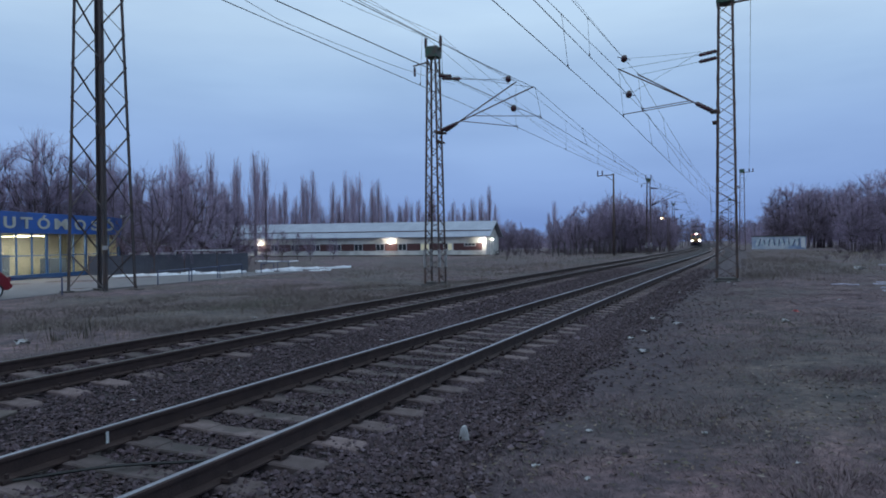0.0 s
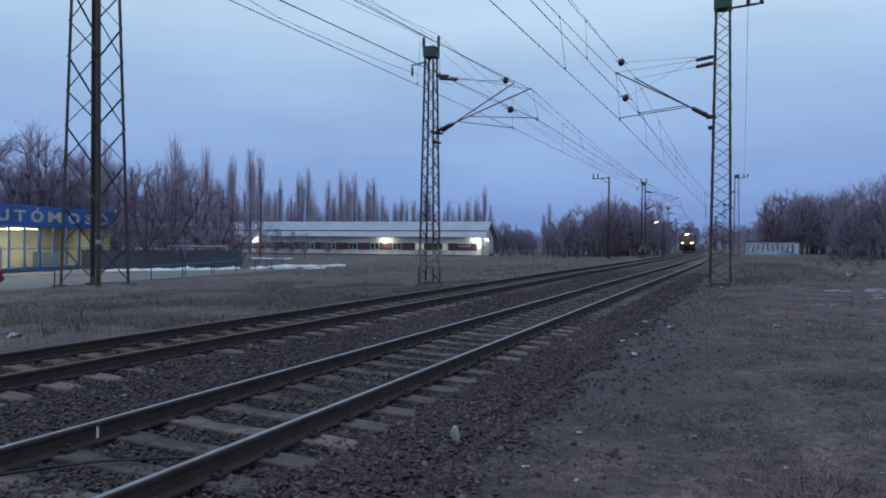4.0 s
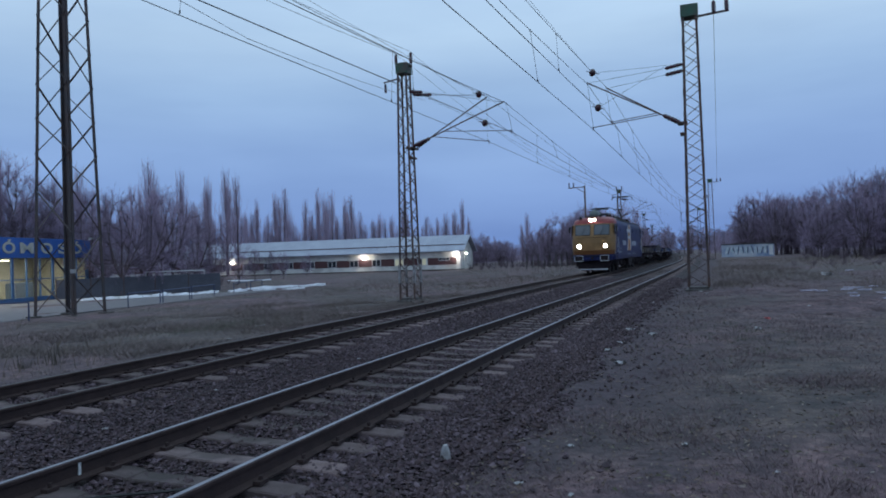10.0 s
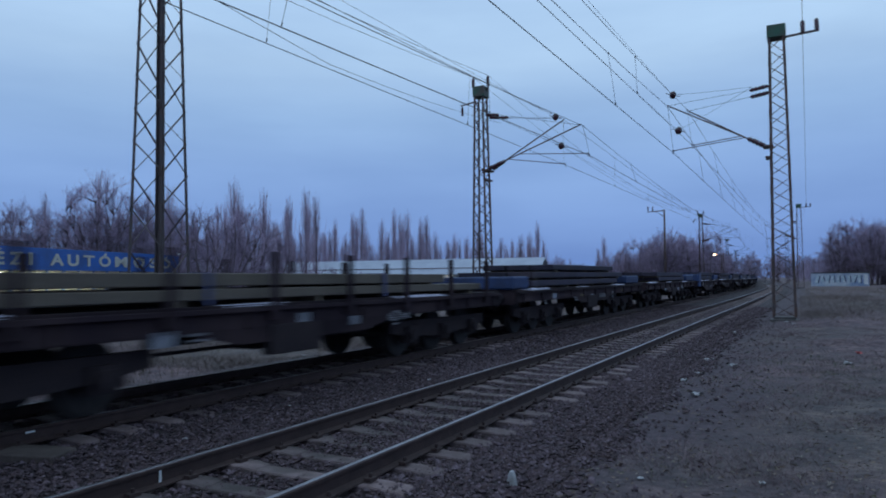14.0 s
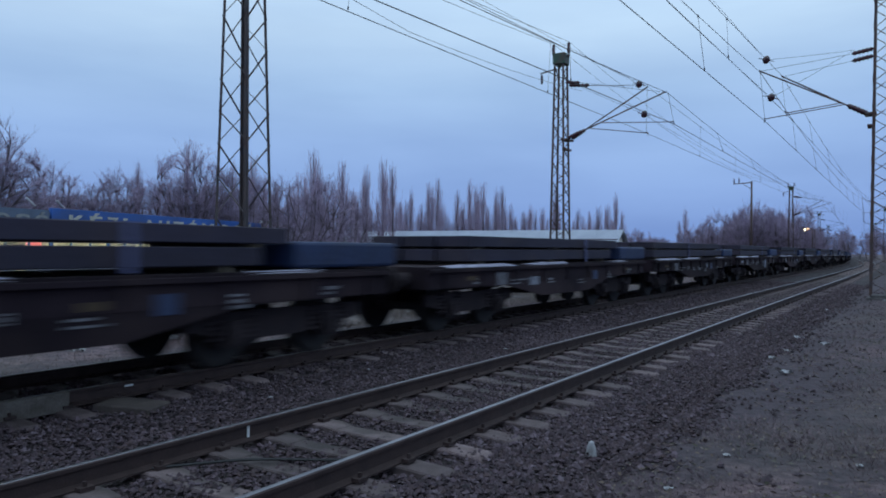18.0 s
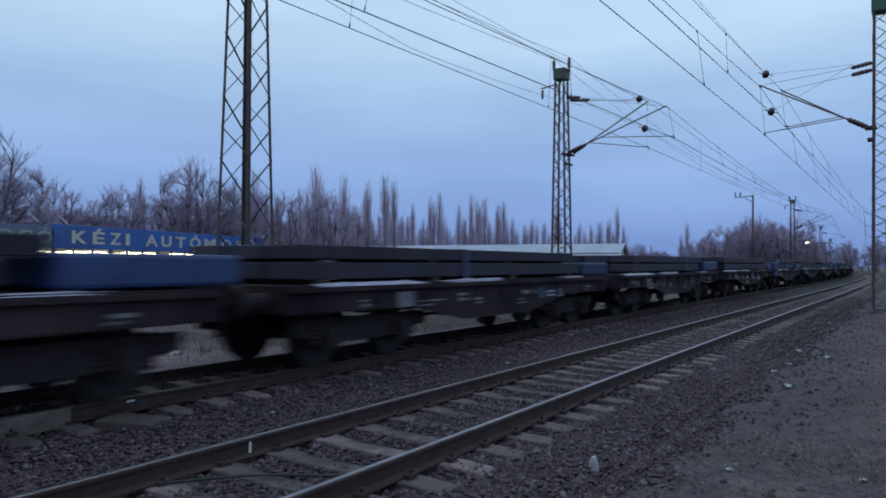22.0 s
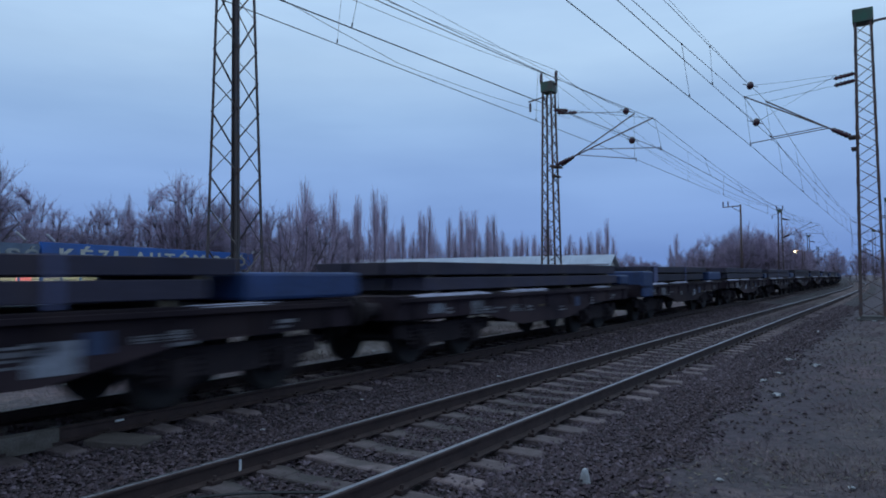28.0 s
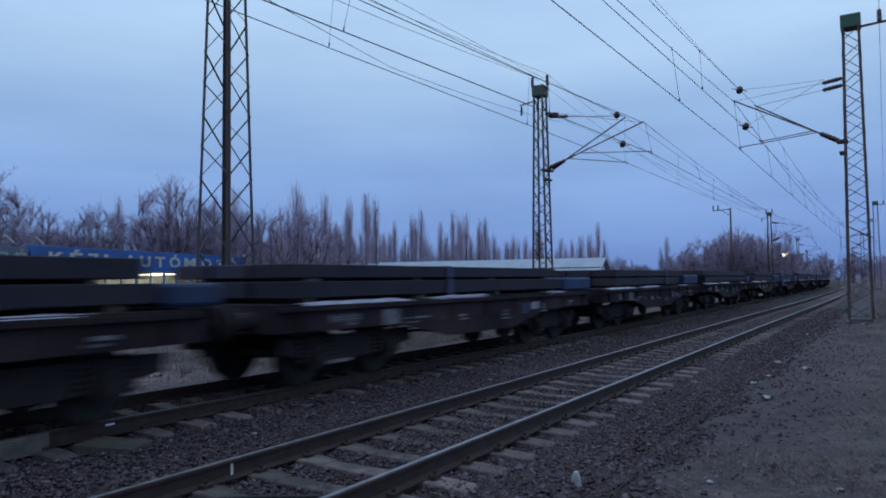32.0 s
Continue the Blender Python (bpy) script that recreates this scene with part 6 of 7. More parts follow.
WAGONS = [ob for ob, c in VEHICLES if ob.name.startswith("flat_wagon")]
rp = random.Random(91)
for i, wg in enumerate(WAGONS):
    spots = [-4.6, -2.9, -1.6, -0.2, 1.1, 2.6, 4.3]
    for y in rp.sample(spots, rp.choice((3, 4, 4, 5))):
        z = 1.02 if abs(y) > 4 else rp.uniform(0.84, 0.98)
        kind = rp.random()
        if kind < 0.40:
            side_panel(wg, y + rp.uniform(-0.2, 0.2), z, rp.uniform(0.4, 0.9), rp.uniform(0.07, 0.15), M_STENCIL, "faded grey lettering panel", rp.choice((2, 3)))
        elif kind < 0.70:
            side_panel(wg, y + rp.uniform(-0.2, 0.2), z, rp.uniform(0.22, 0.5), rp.uniform(0.10, 0.20), M_PALEPANEL, "pale worn panel", rp.choice((0, 0, 1)))
        else:
            side_panel(wg, y + rp.uniform(-0.2, 0.2), z, rp.uniform(0.25, 0.6), rp.uniform(0.05, 0.10), M_RUSTPATCH, "yellowish rust patch")
side_panel(WAGONS[0], -0.15, 0.98, 0.42, 0.22, M_PALEPANEL, "pale square panel")
side_panel(WAGONS[3 + 9], -0.62, 0.80, 0.38, 0.36, M_PALEPANEL, "pale two-part panel", 1)
side_panel(WAGONS[3 + 9], 0.62, 0.96, 0.55, 0.30, M_STENCIL, "striped data panel", 4)
side_panel(WAGONS[3 + 14], 1.45, 0.80, 0.50, 0.34, M_PALEPANEL, "pale square panel")
side_panel(WAGONS[3 + 17], -1.02, 0.90, 0.34, 0.28, M_PALEPANEL, "pale bluish panel")
part("brake_wheel", Geo().lathe((1.37, 1.49, 0.86), (1.42, 1.49, 0.86), [(0, 0.20), (0.2, 0.24), (0.8, 0.24), (1, 0.20)], 20), M_PALEPANEL, WAGONS[3 + 4], "pale round brake wheel")


def motions():
    """The whole train rolls by at one speed."""
    for ob, c in VEHICLES:
        rows = []
        for k in range(0, 33):
            rows.append((float(k), place_at(c - SPEED * (k - FRONT_TIME), FAR_X)))
        walk(ob, rows)
    for ob, c in VEHICLES[:7]:
        for ws in [q for q in ob.children if q.name.startswith("wheelset")]:
            y, r = ws.location.y, ws.location.z
            rate = 20 if r > 0.5 else 25
            walk(ws, [(k / rate, pose(0, y, r, math.degrees(SPEED / r) * k / rate, 0, 0)) for k in range(32 * rate + 1)])

# ---- yard, fences, small things ----
M_FENCE = mat("grey_blue_fence_sheet", (0.075, 0.080, 0.105), 0.7, spot=(0.055, 0.058, 0.078), scale=0.8, fine=12)
M_PAINTRED = mat("red_car_paint", (0.19, 0.010, 0.018), 0.3, spot=(0.15, 0.008, 0.014), scale=1, fine=10, bump=0)
M_TYRE = mat("black_tyre", (0.018, 0.018, 0.019), 0.8)
M_GRAF = mat("graffiti_wall", (0.50, 0.52, 0.56), 0.85, spot=(0.30, 0.36, 0.46), scale=0.9, fine=6, dirt=(0.13, 0.20, 0.36), dirt_scale=0.55)
M_RAILBLUE = mat("dark_blue_tube", (0.03, 0.045, 0.12), 0.5, bump=0)


def sheet_fence():
    e = thing("sheet_fence", "dark grey-blue corrugated sheet fence behind the yard", "fence")
    pts = [Vector((-49.6, 42.0, 0)), Vector((-45.6, 48.5, 0)), Vector((-42.6, 53.4, 0))]
    for p, q in zip(pts, pts[1:]):
        n = int((q - p).length / 2.2)
        wide = (q - p).length / n
        for i in range(n):
            c = p.lerp(q, (i + 0.5) / n)
            d = (q - p).normalized()
            ang = math.degrees(math.atan2(d.y, d.x))
            z = gz(c.x, c.y)
            rot = Euler((0, 0, radians(ang))).to_matrix()
            part("fence_panel", Geo().box(c.x, c.y, z + 0.75, wide - 0.01, 0.05, 1.7, rot), M_FENCE, e)
            k = p.lerp(q, i / n)
            part("fence_post", Geo().tube((k.x, k.y, z - 0.2), (k.x, k.y, z + 1.7), 0.05, n=6), M_MAST, e)
    a, b = pts[1].lerp(pts[0], 0.1), pts[1].lerp(pts[2], 0.75)
    part("top_pipe", Geo().tube((a.x, a.y, gz(a.x, a.y) + 1.92), (b.x, b.y, gz(b.x, b.y) + 1.92), 0.045, n=8).tube((a.x, a.y, gz(a.x, a.y) + 1.5), (a.x, a.y, gz(a.x, a.y) + 1.92), 0.035, n=6).tube((b.x, b.y, gz(b.x, b.y) + 1.5), (b.x, b.y, gz(b.x, b.y) + 1.92), 0.035, n=6), M_LITTER, e, "pale pipe above the fence")
    return e


sheet_fence()


def slab_yard():
    g = Geo()
    outline = [(-27.0, 6.0), (-29.5, 20.0), (-31.5, 27.0), (-32.5, 34), (-34.5, 44), (-35.0, 52.5), (-38.0, 48.5), (-45.5, 41.0), (-53.0, 47.0), (-46.0, 28.0), (-36.0, 6.0)]
    n = len(outline)
    g.add([(x, y, gz(x, y) + 0.05) for x, y in outline] + [(x, y, gz(x, y) - 0.4) for x, y in outline], [tuple(range(n))] + [(i, n + i, n + (i + 1) % n, (i + 1) % n) for i in range(n)])
    return tagged(obj("pavement", g, M_ASPHALT), "grey asphalt yard before the car wash", "pavement", kind="structure")


slab_yard()


def hoop_rail(x, y, w, ang):
    e = thing("hoop_rail", "low dark blue tube barrier at the yard edge", "barrier", pose(x, y, gz(x, y), 0, 0, ang), "hoop rails")
    part("post", Geo().tube((-w / 2, 0, -0.2), (-w / 2, 0, 0.85), 0.035, n=8), M_RAILBLUE, e)
    part("post", Geo().tube((w / 2, 0, -0.2), (w / 2, 0, 0.85), 0.035, n=8), M_RAILBLUE, e)
    part("top_rail", Geo().tube((-w / 2, 0, 0.85), (w / 2, 0, 0.85), 0.035, n=8), M_RAILBLUE, e)


for x, y, w, ang in ((-30.9, 23.0, 2.7, 31), (-32.8, 34.0, 4.0, 107), (-34.0, 38.1, 4.0, 107), (-35.2, 42.2, 4.0, 107), (-36.6, 48.4, 3.0, 107), (-37.5, 51.8, 3.0, 107)):
    hoop_rail(x, y, w, ang)


def snow_bank(pts, w, h, label, material=M_SNOW):
    g = Geo()
    rs = random.Random(len(pts))
    fine = []
    for p, q in zip(pts, pts[1:]):
        p, q = Vector(p), Vector(q)
        n = max(2, int((q - p).length / 0.8))
        fine += [p.lerp(q, i / n) for i in range(n)]
    fine.append(Vector(pts[-1]))
    n = len(fine)
    rows = 7
    for i, p in enumerate(fine):
        d = (fine[min(i + 1, n - 1)] - fine[max(i - 1, 0)]).normalized()
        s = Vector((-d.y, d.x))
        p = p + s * (0.7 * w * noise.noise(Vector((i * 0.37, len(pts), 1))))
        ww = w * (0.7 + 0.9 * noise.noise(Vector((i * 0.6, len(pts), 9)))) * (0.25 + 0.75 * math.sin(math.pi * min(1, max(0.02, i / (n - 1)))) ** 0.5) * rs.uniform(0.75, 1.2)
        for k in range(rows):
            f = k / (rows - 1) * 2 - 1
            q = p + s * (f * ww)
            g.v.append((q.x, q.y, gz(q.x, q.y) + 0.03 + h * max(0, 1 - f * f) * rs.uniform(0.6, 1.2) - (0.08 if abs(f) == 1 else 0)))
    for i in range(n - 1):
        g.f.extend((i * rows + k, i * rows + k + 1, (i + 1) * rows + k + 1, (i + 1) * rows + k) for k in range(rows - 1))
    return tagged(obj("snow_bank", g, material, smooth=True), label, "snow", "snow banks")


random.seed(29)
RIDGE = [Vector((-45.2, 40.2)), Vector((-42.0, 42.6)), Vector((-39.6, 45.4)), Vector((-37.2, 49.6)), Vector((-35.0, 53.8))]
for a, b in zip(RIDGE, RIDGE[1:]):
    for k in range(3):
        c = a.lerp(b, (k + random.uniform(0.2, 0.8)) / 3) + Vector((random.uniform(-0.3, 0.3), random.uniform(-0.3, 0.3)))
        d = (b - a).normalized() * random.uniform(0.55, 1.25)
        snow_bank([tuple(c - d), tuple(c - d * 0.3), tuple(c + d * 0.4), tuple(c + d)], random.uniform(0.22, 0.5), random.uniform(0.10, 0.34), "lumpy ridge of shovelled old snow along the yard")
for x, y in ((-37.6, 56.2), (-36.2, 58.8), (-39.0, 54.4)):
    snow_bank([(x - 0.8, y - 1.0), (x, y), (x + 0.3, y + 0.6), (x + 0.7, y + 1.2)], 0.3, 0.22, "small heap of old snow by the fence")
snow_bank([(-62.5, 80.0), (-60.4, 80.6), (-57.2, 82.4)], 0.5, 0.12, "old snow lying before the long hall")
random.seed(17)
for x, y, n in ((3.9, 27.0, 4), (4.1, 24.6, 3), (4.6, 25.6, 4), (5.4, 28.6, 3), (6.8, 47.6, 1)):
    for _ in range(n):
        a, b, l = x + random.gauss(0, 0.6), y + random.gauss(0, 0.9), random.uniform(0.2, 0.55)
        snow_bank([(a - l / 2, b + random.uniform(-0.2, 0.2)), (a - l / 6, b), (a + l / 4, b + random.uniform(-0.1, 0.1)), (a + l / 2, b + random.uniform(-0.2, 0.2))], random.uniform(0.04, 0.08), 0.012, "thin patch of thawing snow on the ground", M_GREYSNOW)


def red_car(m):
    e = thing("parked_car", "small red hatchback parked before the car wash", "car", m)
    side = [(-1.95, 0.30), (-2.0, 0.62), (-1.85, 0.88), (-1.72, 0.98), (-1.15, 1.42), (0.25, 1.46), (0.95, 0.98), (1.80, 0.82), (1.95, 0.55), (1.92, 0.28)]
    part("body", Geo().prism(side, "x", -0.80, 0.80), M_PAINTRED, e, bevel=0.08, segs=3)
    part("rear_window", Geo().add([(-0.62, -1.70, 1.02), (0.62, -1.70, 1.02), (0.55, -1.24, 1.38), (-0.55, -1.24, 1.38), (-0.62, -1.60, 0.98), (0.62, -1.60, 0.98), (0.55, -1.12, 1.34), (-0.55, -1.12, 1.34)], [(0, 1, 2, 3), (7, 6, 5, 4), (0, 4, 5, 1), (1, 5, 6, 2), (2, 6, 7, 3), (3, 7, 4, 0)]).box(0, -1.49, 1.205, 1.15, 0.08, 0.3), M_DARKGLASS, e)
    for s in (-1, 1):
        part("side_window", Geo().prism([(-1.2, 1.0), (-1.0, 1.36), (0.2, 1.39), (0.75, 1.0)], "x", s * 0.795, s * 0.812), M_DARKGLASS, e)
        part("tail_light", Geo().box(s * 0.66, -1.93, 0.80, 0.2, 0.10, 0.22), M_PAINTRED, e, "red tail light")
        for y in (-1.25, 1.25):
            w = part("wheel", Geo().lathe((s * 0.64, y, 0.30), (s * 0.84, y, 0.30), [(0, 0.24), (0.1, 0.30), (0.9, 0.30), (1, 0.24)], 18), M_TYRE, e)
            part("rim", Geo().tube((s * 0.83, y, 0.30), (s * 0.848, y, 0.30), 0.19, n=12), M_LITTER, w)
    part("bumper", Geo().box(0, -2.0, 0.48, 1.58, 0.12, 0.2), M_PAINTRED, e, bevel=0.04)
    part("bumper_strip", Geo().box(0, -2.065, 0.52, 1.3, 0.012, 0.04), M_LITTER, e)
    return e


red_car(pose(-31.9, 20.25, gz(-31.9, 20.25) + 0.06, 0, 0, 186))


M_GRAFBAR = mat("pale_graffiti_paint", (0.60, 0.62, 0.64), 0.8, spot=(0.25, 0.36, 0.42), scale=2.5, fine=20)


def graffiti_hut():
    e = thing("graffiti_hut", "low flat hut covered with blue and white graffiti", "hut", pose(4.4, 120, gz(4.4, 120), 0, 0, -3))
    part("wall", Geo().box(0, 2, 0.85, 7.5, 4, 2.2), M_GRAF, e)
    part("roof", Geo().box(0, 2, 2.0, 7.7, 4.2, 0.12), M_ROOFGREY, e)
    rs = random.Random(2)
    for k in range(9):
        x, tall, tilt = -2.9 + k * 0.68, rs.uniform(0.7, 1.2), rs.uniform(-0.35, 0.35)
        for nm, m, w, y, dx in (("graffiti_shadow", M_RAILBLUE, 0.46, -0.012, 0.10), ("graffiti_bar", M_GRAFBAR, 0.36, -0.022, 0.0)):
            part(nm, Geo().box(x + dx, y, 1.05, w, 0.02, tall, Euler((0, tilt, 0)).to_matrix()), m, e)
    part("painted_patch", Geo().box(3.35, -0.012, 1.0, 0.55, 0.02, 1.5), M_LITTER, e, "pale painted patch")
    return e


graffiti_hut()


def concrete_fence():
    e = thing("post_fence", "row of grey concrete fence posts under the trees", "fence")
    for i in range(13):
        x, y = -27.5 + i * 0.72, 107 + i * 0.9
        z = gz(x, y)
        part("fence_post", Geo().bar((x, y, z - 0.2), (x, y, z + 2.3), 0.13), M_BASE, e)
    wires = Geo()
    for h in (0.5, 1.2, 1.9):
        wires.tube((-27.5, 107, gz(-27.5, 107) + h), (-18.86, 117.8, gz(-18.86, 117.8) + h), 0.01, n=4)
    part("fence_wire", wires, M_WIRE, e)


concrete_fence()


def street_lamp(x, y, h, power, colour):
    e = thing("street_lamp", "street lamp with a small warm lit head", "street lamp", pose(x, y, gz(x, y)), "street lamps")
    part("pole", Geo().tube((0, 0, -0.2), (0, 0, h), 0.09, 0.06, 8), M_MAST, e)
    part("arm", Geo().tube((0, 0, h), (-0.9, 0, h + 0.15), 0.04, n=6), M_MAST, e)
    part("lamp_head", Geo().box(-1.0, 0, h + 0.12, 0.26, 0.16, 0.10), glow("warm_lamp_head", colour, power), e, "lit warm lamp head")


street_lamp(-11.0, 112, 5.05, 14, (1.0, 0.72, 0.38))
street_lamp(-12.0, 125, 5.6, 4, (1.0, 0.55, 0.25))

# small markers and rubbish by the line
M_SCRAP = mat("dirty_pale_scrap", (0.34, 0.345, 0.36), 0.7, spot=(0.22, 0.21, 0.21), scale=14, fine=60)


def cast_cone(x, y):
    e = thing("marker_stone", "small pale concrete marker stone in the ballast", "marker stone", pose(x, y, -0.25))
    part("stone_body", Geo().prism([(-0.05, -0.06), (0.05, -0.06), (0.032, 0.04), (0.014, 0.085), (-0.014, 0.085), (-0.032, 0.04)], "y", -0.03, 0.03), M_SCRAP, e, bevel=0.012)


cast_cone(-2.42, 6.13)




def crumpled(name, label, x, y, size, seed, material=None, z=None):
    rs = random.Random(seed)
    g, rows, cols = Geo(), 5, 6
    for j in range(rows):
        for i in range(cols):
            g.v.append(((i / (cols - 1) - 0.5) * size * rs.uniform(0.8, 1.2), (j / (rows - 1) - 0.5) * size * 0.6 * rs.uniform(0.8, 1.2), rs.uniform(0.0, 0.28) * size))
    for j in range(rows - 1):
        for i in range(cols - 1):
            k = j * cols + i
            g.f.append((k, k + 1, k + cols + 1, k + cols))
    k = len(g.v)
    g.v.extend((a * 0.96, b * 0.96, c - 0.02 * size - 0.004) for a, b, c in list(g.v))
    g.f.extend(tuple(q + k for q in reversed(f)) for f in list(g.f))
    ob = obj(name, g, material or M_SCRAP)
    zz = gz(x, y) + 0.01 if z is None else z
    ob.matrix_world = pose(x, y, zz, 0, 0, rs.uniform(0, 360))
    return tagged(ob, label, "litter", "litter")


LIT = [(0.66, 14.8, 0.26), (-1.86, 12.6, 0.20), (-13.2, 18.4, 0.40), (-2.06, 25.2, 0.34), (-1.82, 15.7, 0.26), (-1.26, 14.7, 0.22), (-1.76, 13.6, 0.22), (-1.44, 10.9, 0.26), (-0.61, 27.8, 0.22), (-0.4, 26.6, 0.18), (2.12, 20.2, 0.15), (-1.47, 5.2, 0.08), (-1.04, 5.0, 0.07), (-1.29, 6.3, 0.08), (-0.33, 6.4, 0.10), (0.34, 5.7, 0.07), (-2.16, 4.6, 0.07), (-13.3, 9.7, 0.34), (-13.26, 7.5, 0.42), (-14.16, 8.34, 0.34), (-15.1, 8.2, 0.34), (-13.9, 8.4, 0.3), (-13.66, 9.93, 0.3), (-11.6, 14.8, 0.18), (-6.3, 5.9, 0.08), (-6.0, 11.2, 0.08), (-6.6, 8.1, 0.07), (4.9, 38.5, 0.8)]
for i, (x, y, s) in enumerate(LIT):
    onbed = -10.9 < x - smooth_at(y) < -2.9
    crumpled("crumpled_litter", "crumpled pale plastic litter on the ground", x, y, s * 0.75, 40 + i, z=-0.19 if onbed else None)
crumpled("red_wrapper", "small red wrapper in the grass", 0.95, 17.0, 0.16, 9, mat("red_wrapper", (0.35, 0.03, 0.03), 0.5))
M_COVER = mat("stained_cover_slab", (0.085, 0.066, 0.060), 0.9, spot=(0.05, 0.038, 0.035), scale=5, fine=50, bump=0.4)
e = thing("cable_cover", "weathered concrete cable cover slab beside the rail", "cover slab", pose(-7.25, 4.74, -0.24, 0, 3, 24))
part("slab", Geo().box(0, 0, 0.03, 0.66, 0.46, 0.10), M_COVER, e, bevel=0.015)
M_BOARD = mat("weathered_pale_board", (0.115, 0.100, 0.090), 0.9, spot=(0.07, 0.058, 0.050), scale=7, fine=50, bump=0.4)
e = thing("crossing_board", "weathered pale board lying against the outer rail", "board", pose(-7.63, 2.2, -0.2))
part("plank", Geo().prism([(-0.045, 0.0), (0.045, 0.0), (0.045, 0.19), (0.03, 0.205), (-0.045, 0.205)], "y", -1.9, 2.02), M_BOARD, e, bevel=0.008)
part("weld_mark", Geo().box(FAR_X + 0.7525 + 0.042, 4.98, -0.036, 0.010, 0.11, 0.055), M_LITTER, TRACK_FAR, "white paint mark on the rail")
e = thing("cable", "thin black cable lying across the sleepers", "cable")
part("cable_run", Geo().path([(-4.95 + 1.25 * t / 16, 3.4 + 1.3 * t / 16 + 0.12 * math.sin(5 * t / 16), -0.155) for t in range(17)], 0.012, 5), M_RUBBER, e)
part("weld_mark", Geo().box(NEAR_X - 0.7525 + 0.041, 4.42, -0.075, 0.006, 0.028, 0.14), M_LITTER, TRACK_NEAR, "white paint mark on the rail")

# grass, weeds and twigs
def tufts(name, material, spots, h0, h1, blades, spread, label, lean=0.5):
    rs = random.Random(name)
    vs, fs = [], []
    for x, y, s in spots:
        z = gz(x, y)
        for _ in range(blades):
            a, b = rs.uniform(0, 6.28), rs.uniform(0, spread)
            px, py = x + b * math.cos(a), y + b * math.sin(a)
            h = rs.uniform(h0, h1) * s
            t = rs.uniform(0, 6.28)
            w = 0.0035 + 0.02 * h
            dx, dy = math.cos(t) * w, math.sin(t) * w
            lx, ly = math.cos(a) * h * lean * rs.random(), math.sin(a) * h * lean * rs.random()
            k = len(vs)
            vs += [(px - dx, py - dy, z - 0.02), (px + dx, py + dy, z - 0.02), (px + lx, py + ly, z + h)]
            fs.append((k, k + 1, k + 2))
    me = bpy.data.meshes.new(name)
    me.from_pydata(vs, [], fs)
    me.materials.append(material)
    return tagged(new(name, me), label, "grass", kind="stuff")


M_GRASSPALE = island_mat("matted_pale_grass", [(0.19, 0.148, 0.1404), (0.115, 0.092, 0.08208), (0.24, 0.186, 0.1782), (0.075, 0.06, 0.054), (0.16, 0.125, 0.1166), (0.09, 0.085, 0.06264)])
M_DARKWEED = island_mat("dark_withered_weed", [(0.05, 0.045, 0.035), (0.075, 0.062, 0.05), (0.035, 0.036, 0.03)])
random.seed(8)
right, left, weeds, green = [], [], [], []
while len(right) < 30000:
    y = 2.5 + 42 * random.random() ** 1.7
    x = -2.2 + random.random() * (4 + y * 0.42)
    u = x - smooth_at(y)
    if u > -1.5 + 1.4 * noise.noise(Vector((x * 0.45, y * 0.3, 7))) + 1.3 * random.random() ** 2:
        right.append((x, y, max(0.25, 0.75 + 1.3 * noise.noise(Vector((x * 0.9, y * 0.9, 4))))))
for _ in range(2200):
    x, y = random.uniform(-1.4, 4.5), random.uniform(-4.5, 2.6)
    right.append((x, y, max(0.25, 0.75 + 1.3 * noise.noise(Vector((x * 0.9, y * 0.9, 4))))))
while len(left) < 9000:
    y = 4 + 60 * random.random() ** 1.4
    x = -11.1 - 24 * random.random() ** 1.3
    if x > -33 + 0.0 * y:
        left.append((x, y, 1.0 + 0.6 * noise.noise(Vector((x * 0.3, y * 0.3, 4)))))
while len(weeds) < 420:
    y = 5 + 75 * random.random()
    x = -11.6 - 16 * random.random() ** 1.5
    if noise.noise(Vector((x * 0.22, y * 0.22, 9))) > 0.0:
        weeds.append((x, y, random.uniform(0.5, 1.1)))
for i in range(220):
    green.append((0.15 + random.gauss(0, 0.7), 14.2 + random.gauss(0, 1.6), random.uniform(0.3, 0.7)))
for i in range(260):
    green.append((-14.6 + random.gauss(0, 0.9), 19.0 + random.gauss(0, 1.3), random.uniform(0.7, 1.3)))
tufts("grass_tuft", M_GRASS, right, 0.015, 0.062, 10, 0.18, "short dry winter grass", 3.0)
tufts("grass_tuft", M_GRASSPALE, left, 0.025, 0.10, 12, 0.26, "matted pale dry grass on the bank", 3.0)
tufts("dry_weed", M_WEED, weeds, 0.15, 0.5, 6, 0.25, "dead weed stalks", 0.6)
tufts("green_tuft", M_GREEN, green, 0.03, 0.13, 7, 0.2, "patch of green grass", 1.6)
for x, y in ((-12.9, 10.2), (-12.75, 10.75), (-13.6, 11.4)):
    tufts("dark_weed", M_DARKWEED, [(x + random.gauss(0, 0.1), y + random.gauss(0, 0.12), random.uniform(0.6, 1.2)) for _ in range(4)], 0.15, 0.42, 7, 0.12, "dark withered weed clump on the bank", 0.5)
M_BANK = island_mat("olive_winter_grass", [(0.125, 0.098, 0.09504), (0.175, 0.135, 0.135), (0.095, 0.085, 0.07128), (0.15, 0.115, 0.1134), (0.11, 0.098, 0.08424)])
bank = []
while len(bank) < 3000:
    y = 7 + 26 * random.random()
    x = -11.5 - 11 * random.random() ** 1.4
    k = noise.noise(Vector((x * 0.35, y * 0.35, 21))) + 0.25 * math.exp(-((y - 20) / 7) ** 2)
    if k > 0.02:
        bank.append((x, y, 0.45 + 1.1 * k + random.uniform(-0.15, 0.2)))
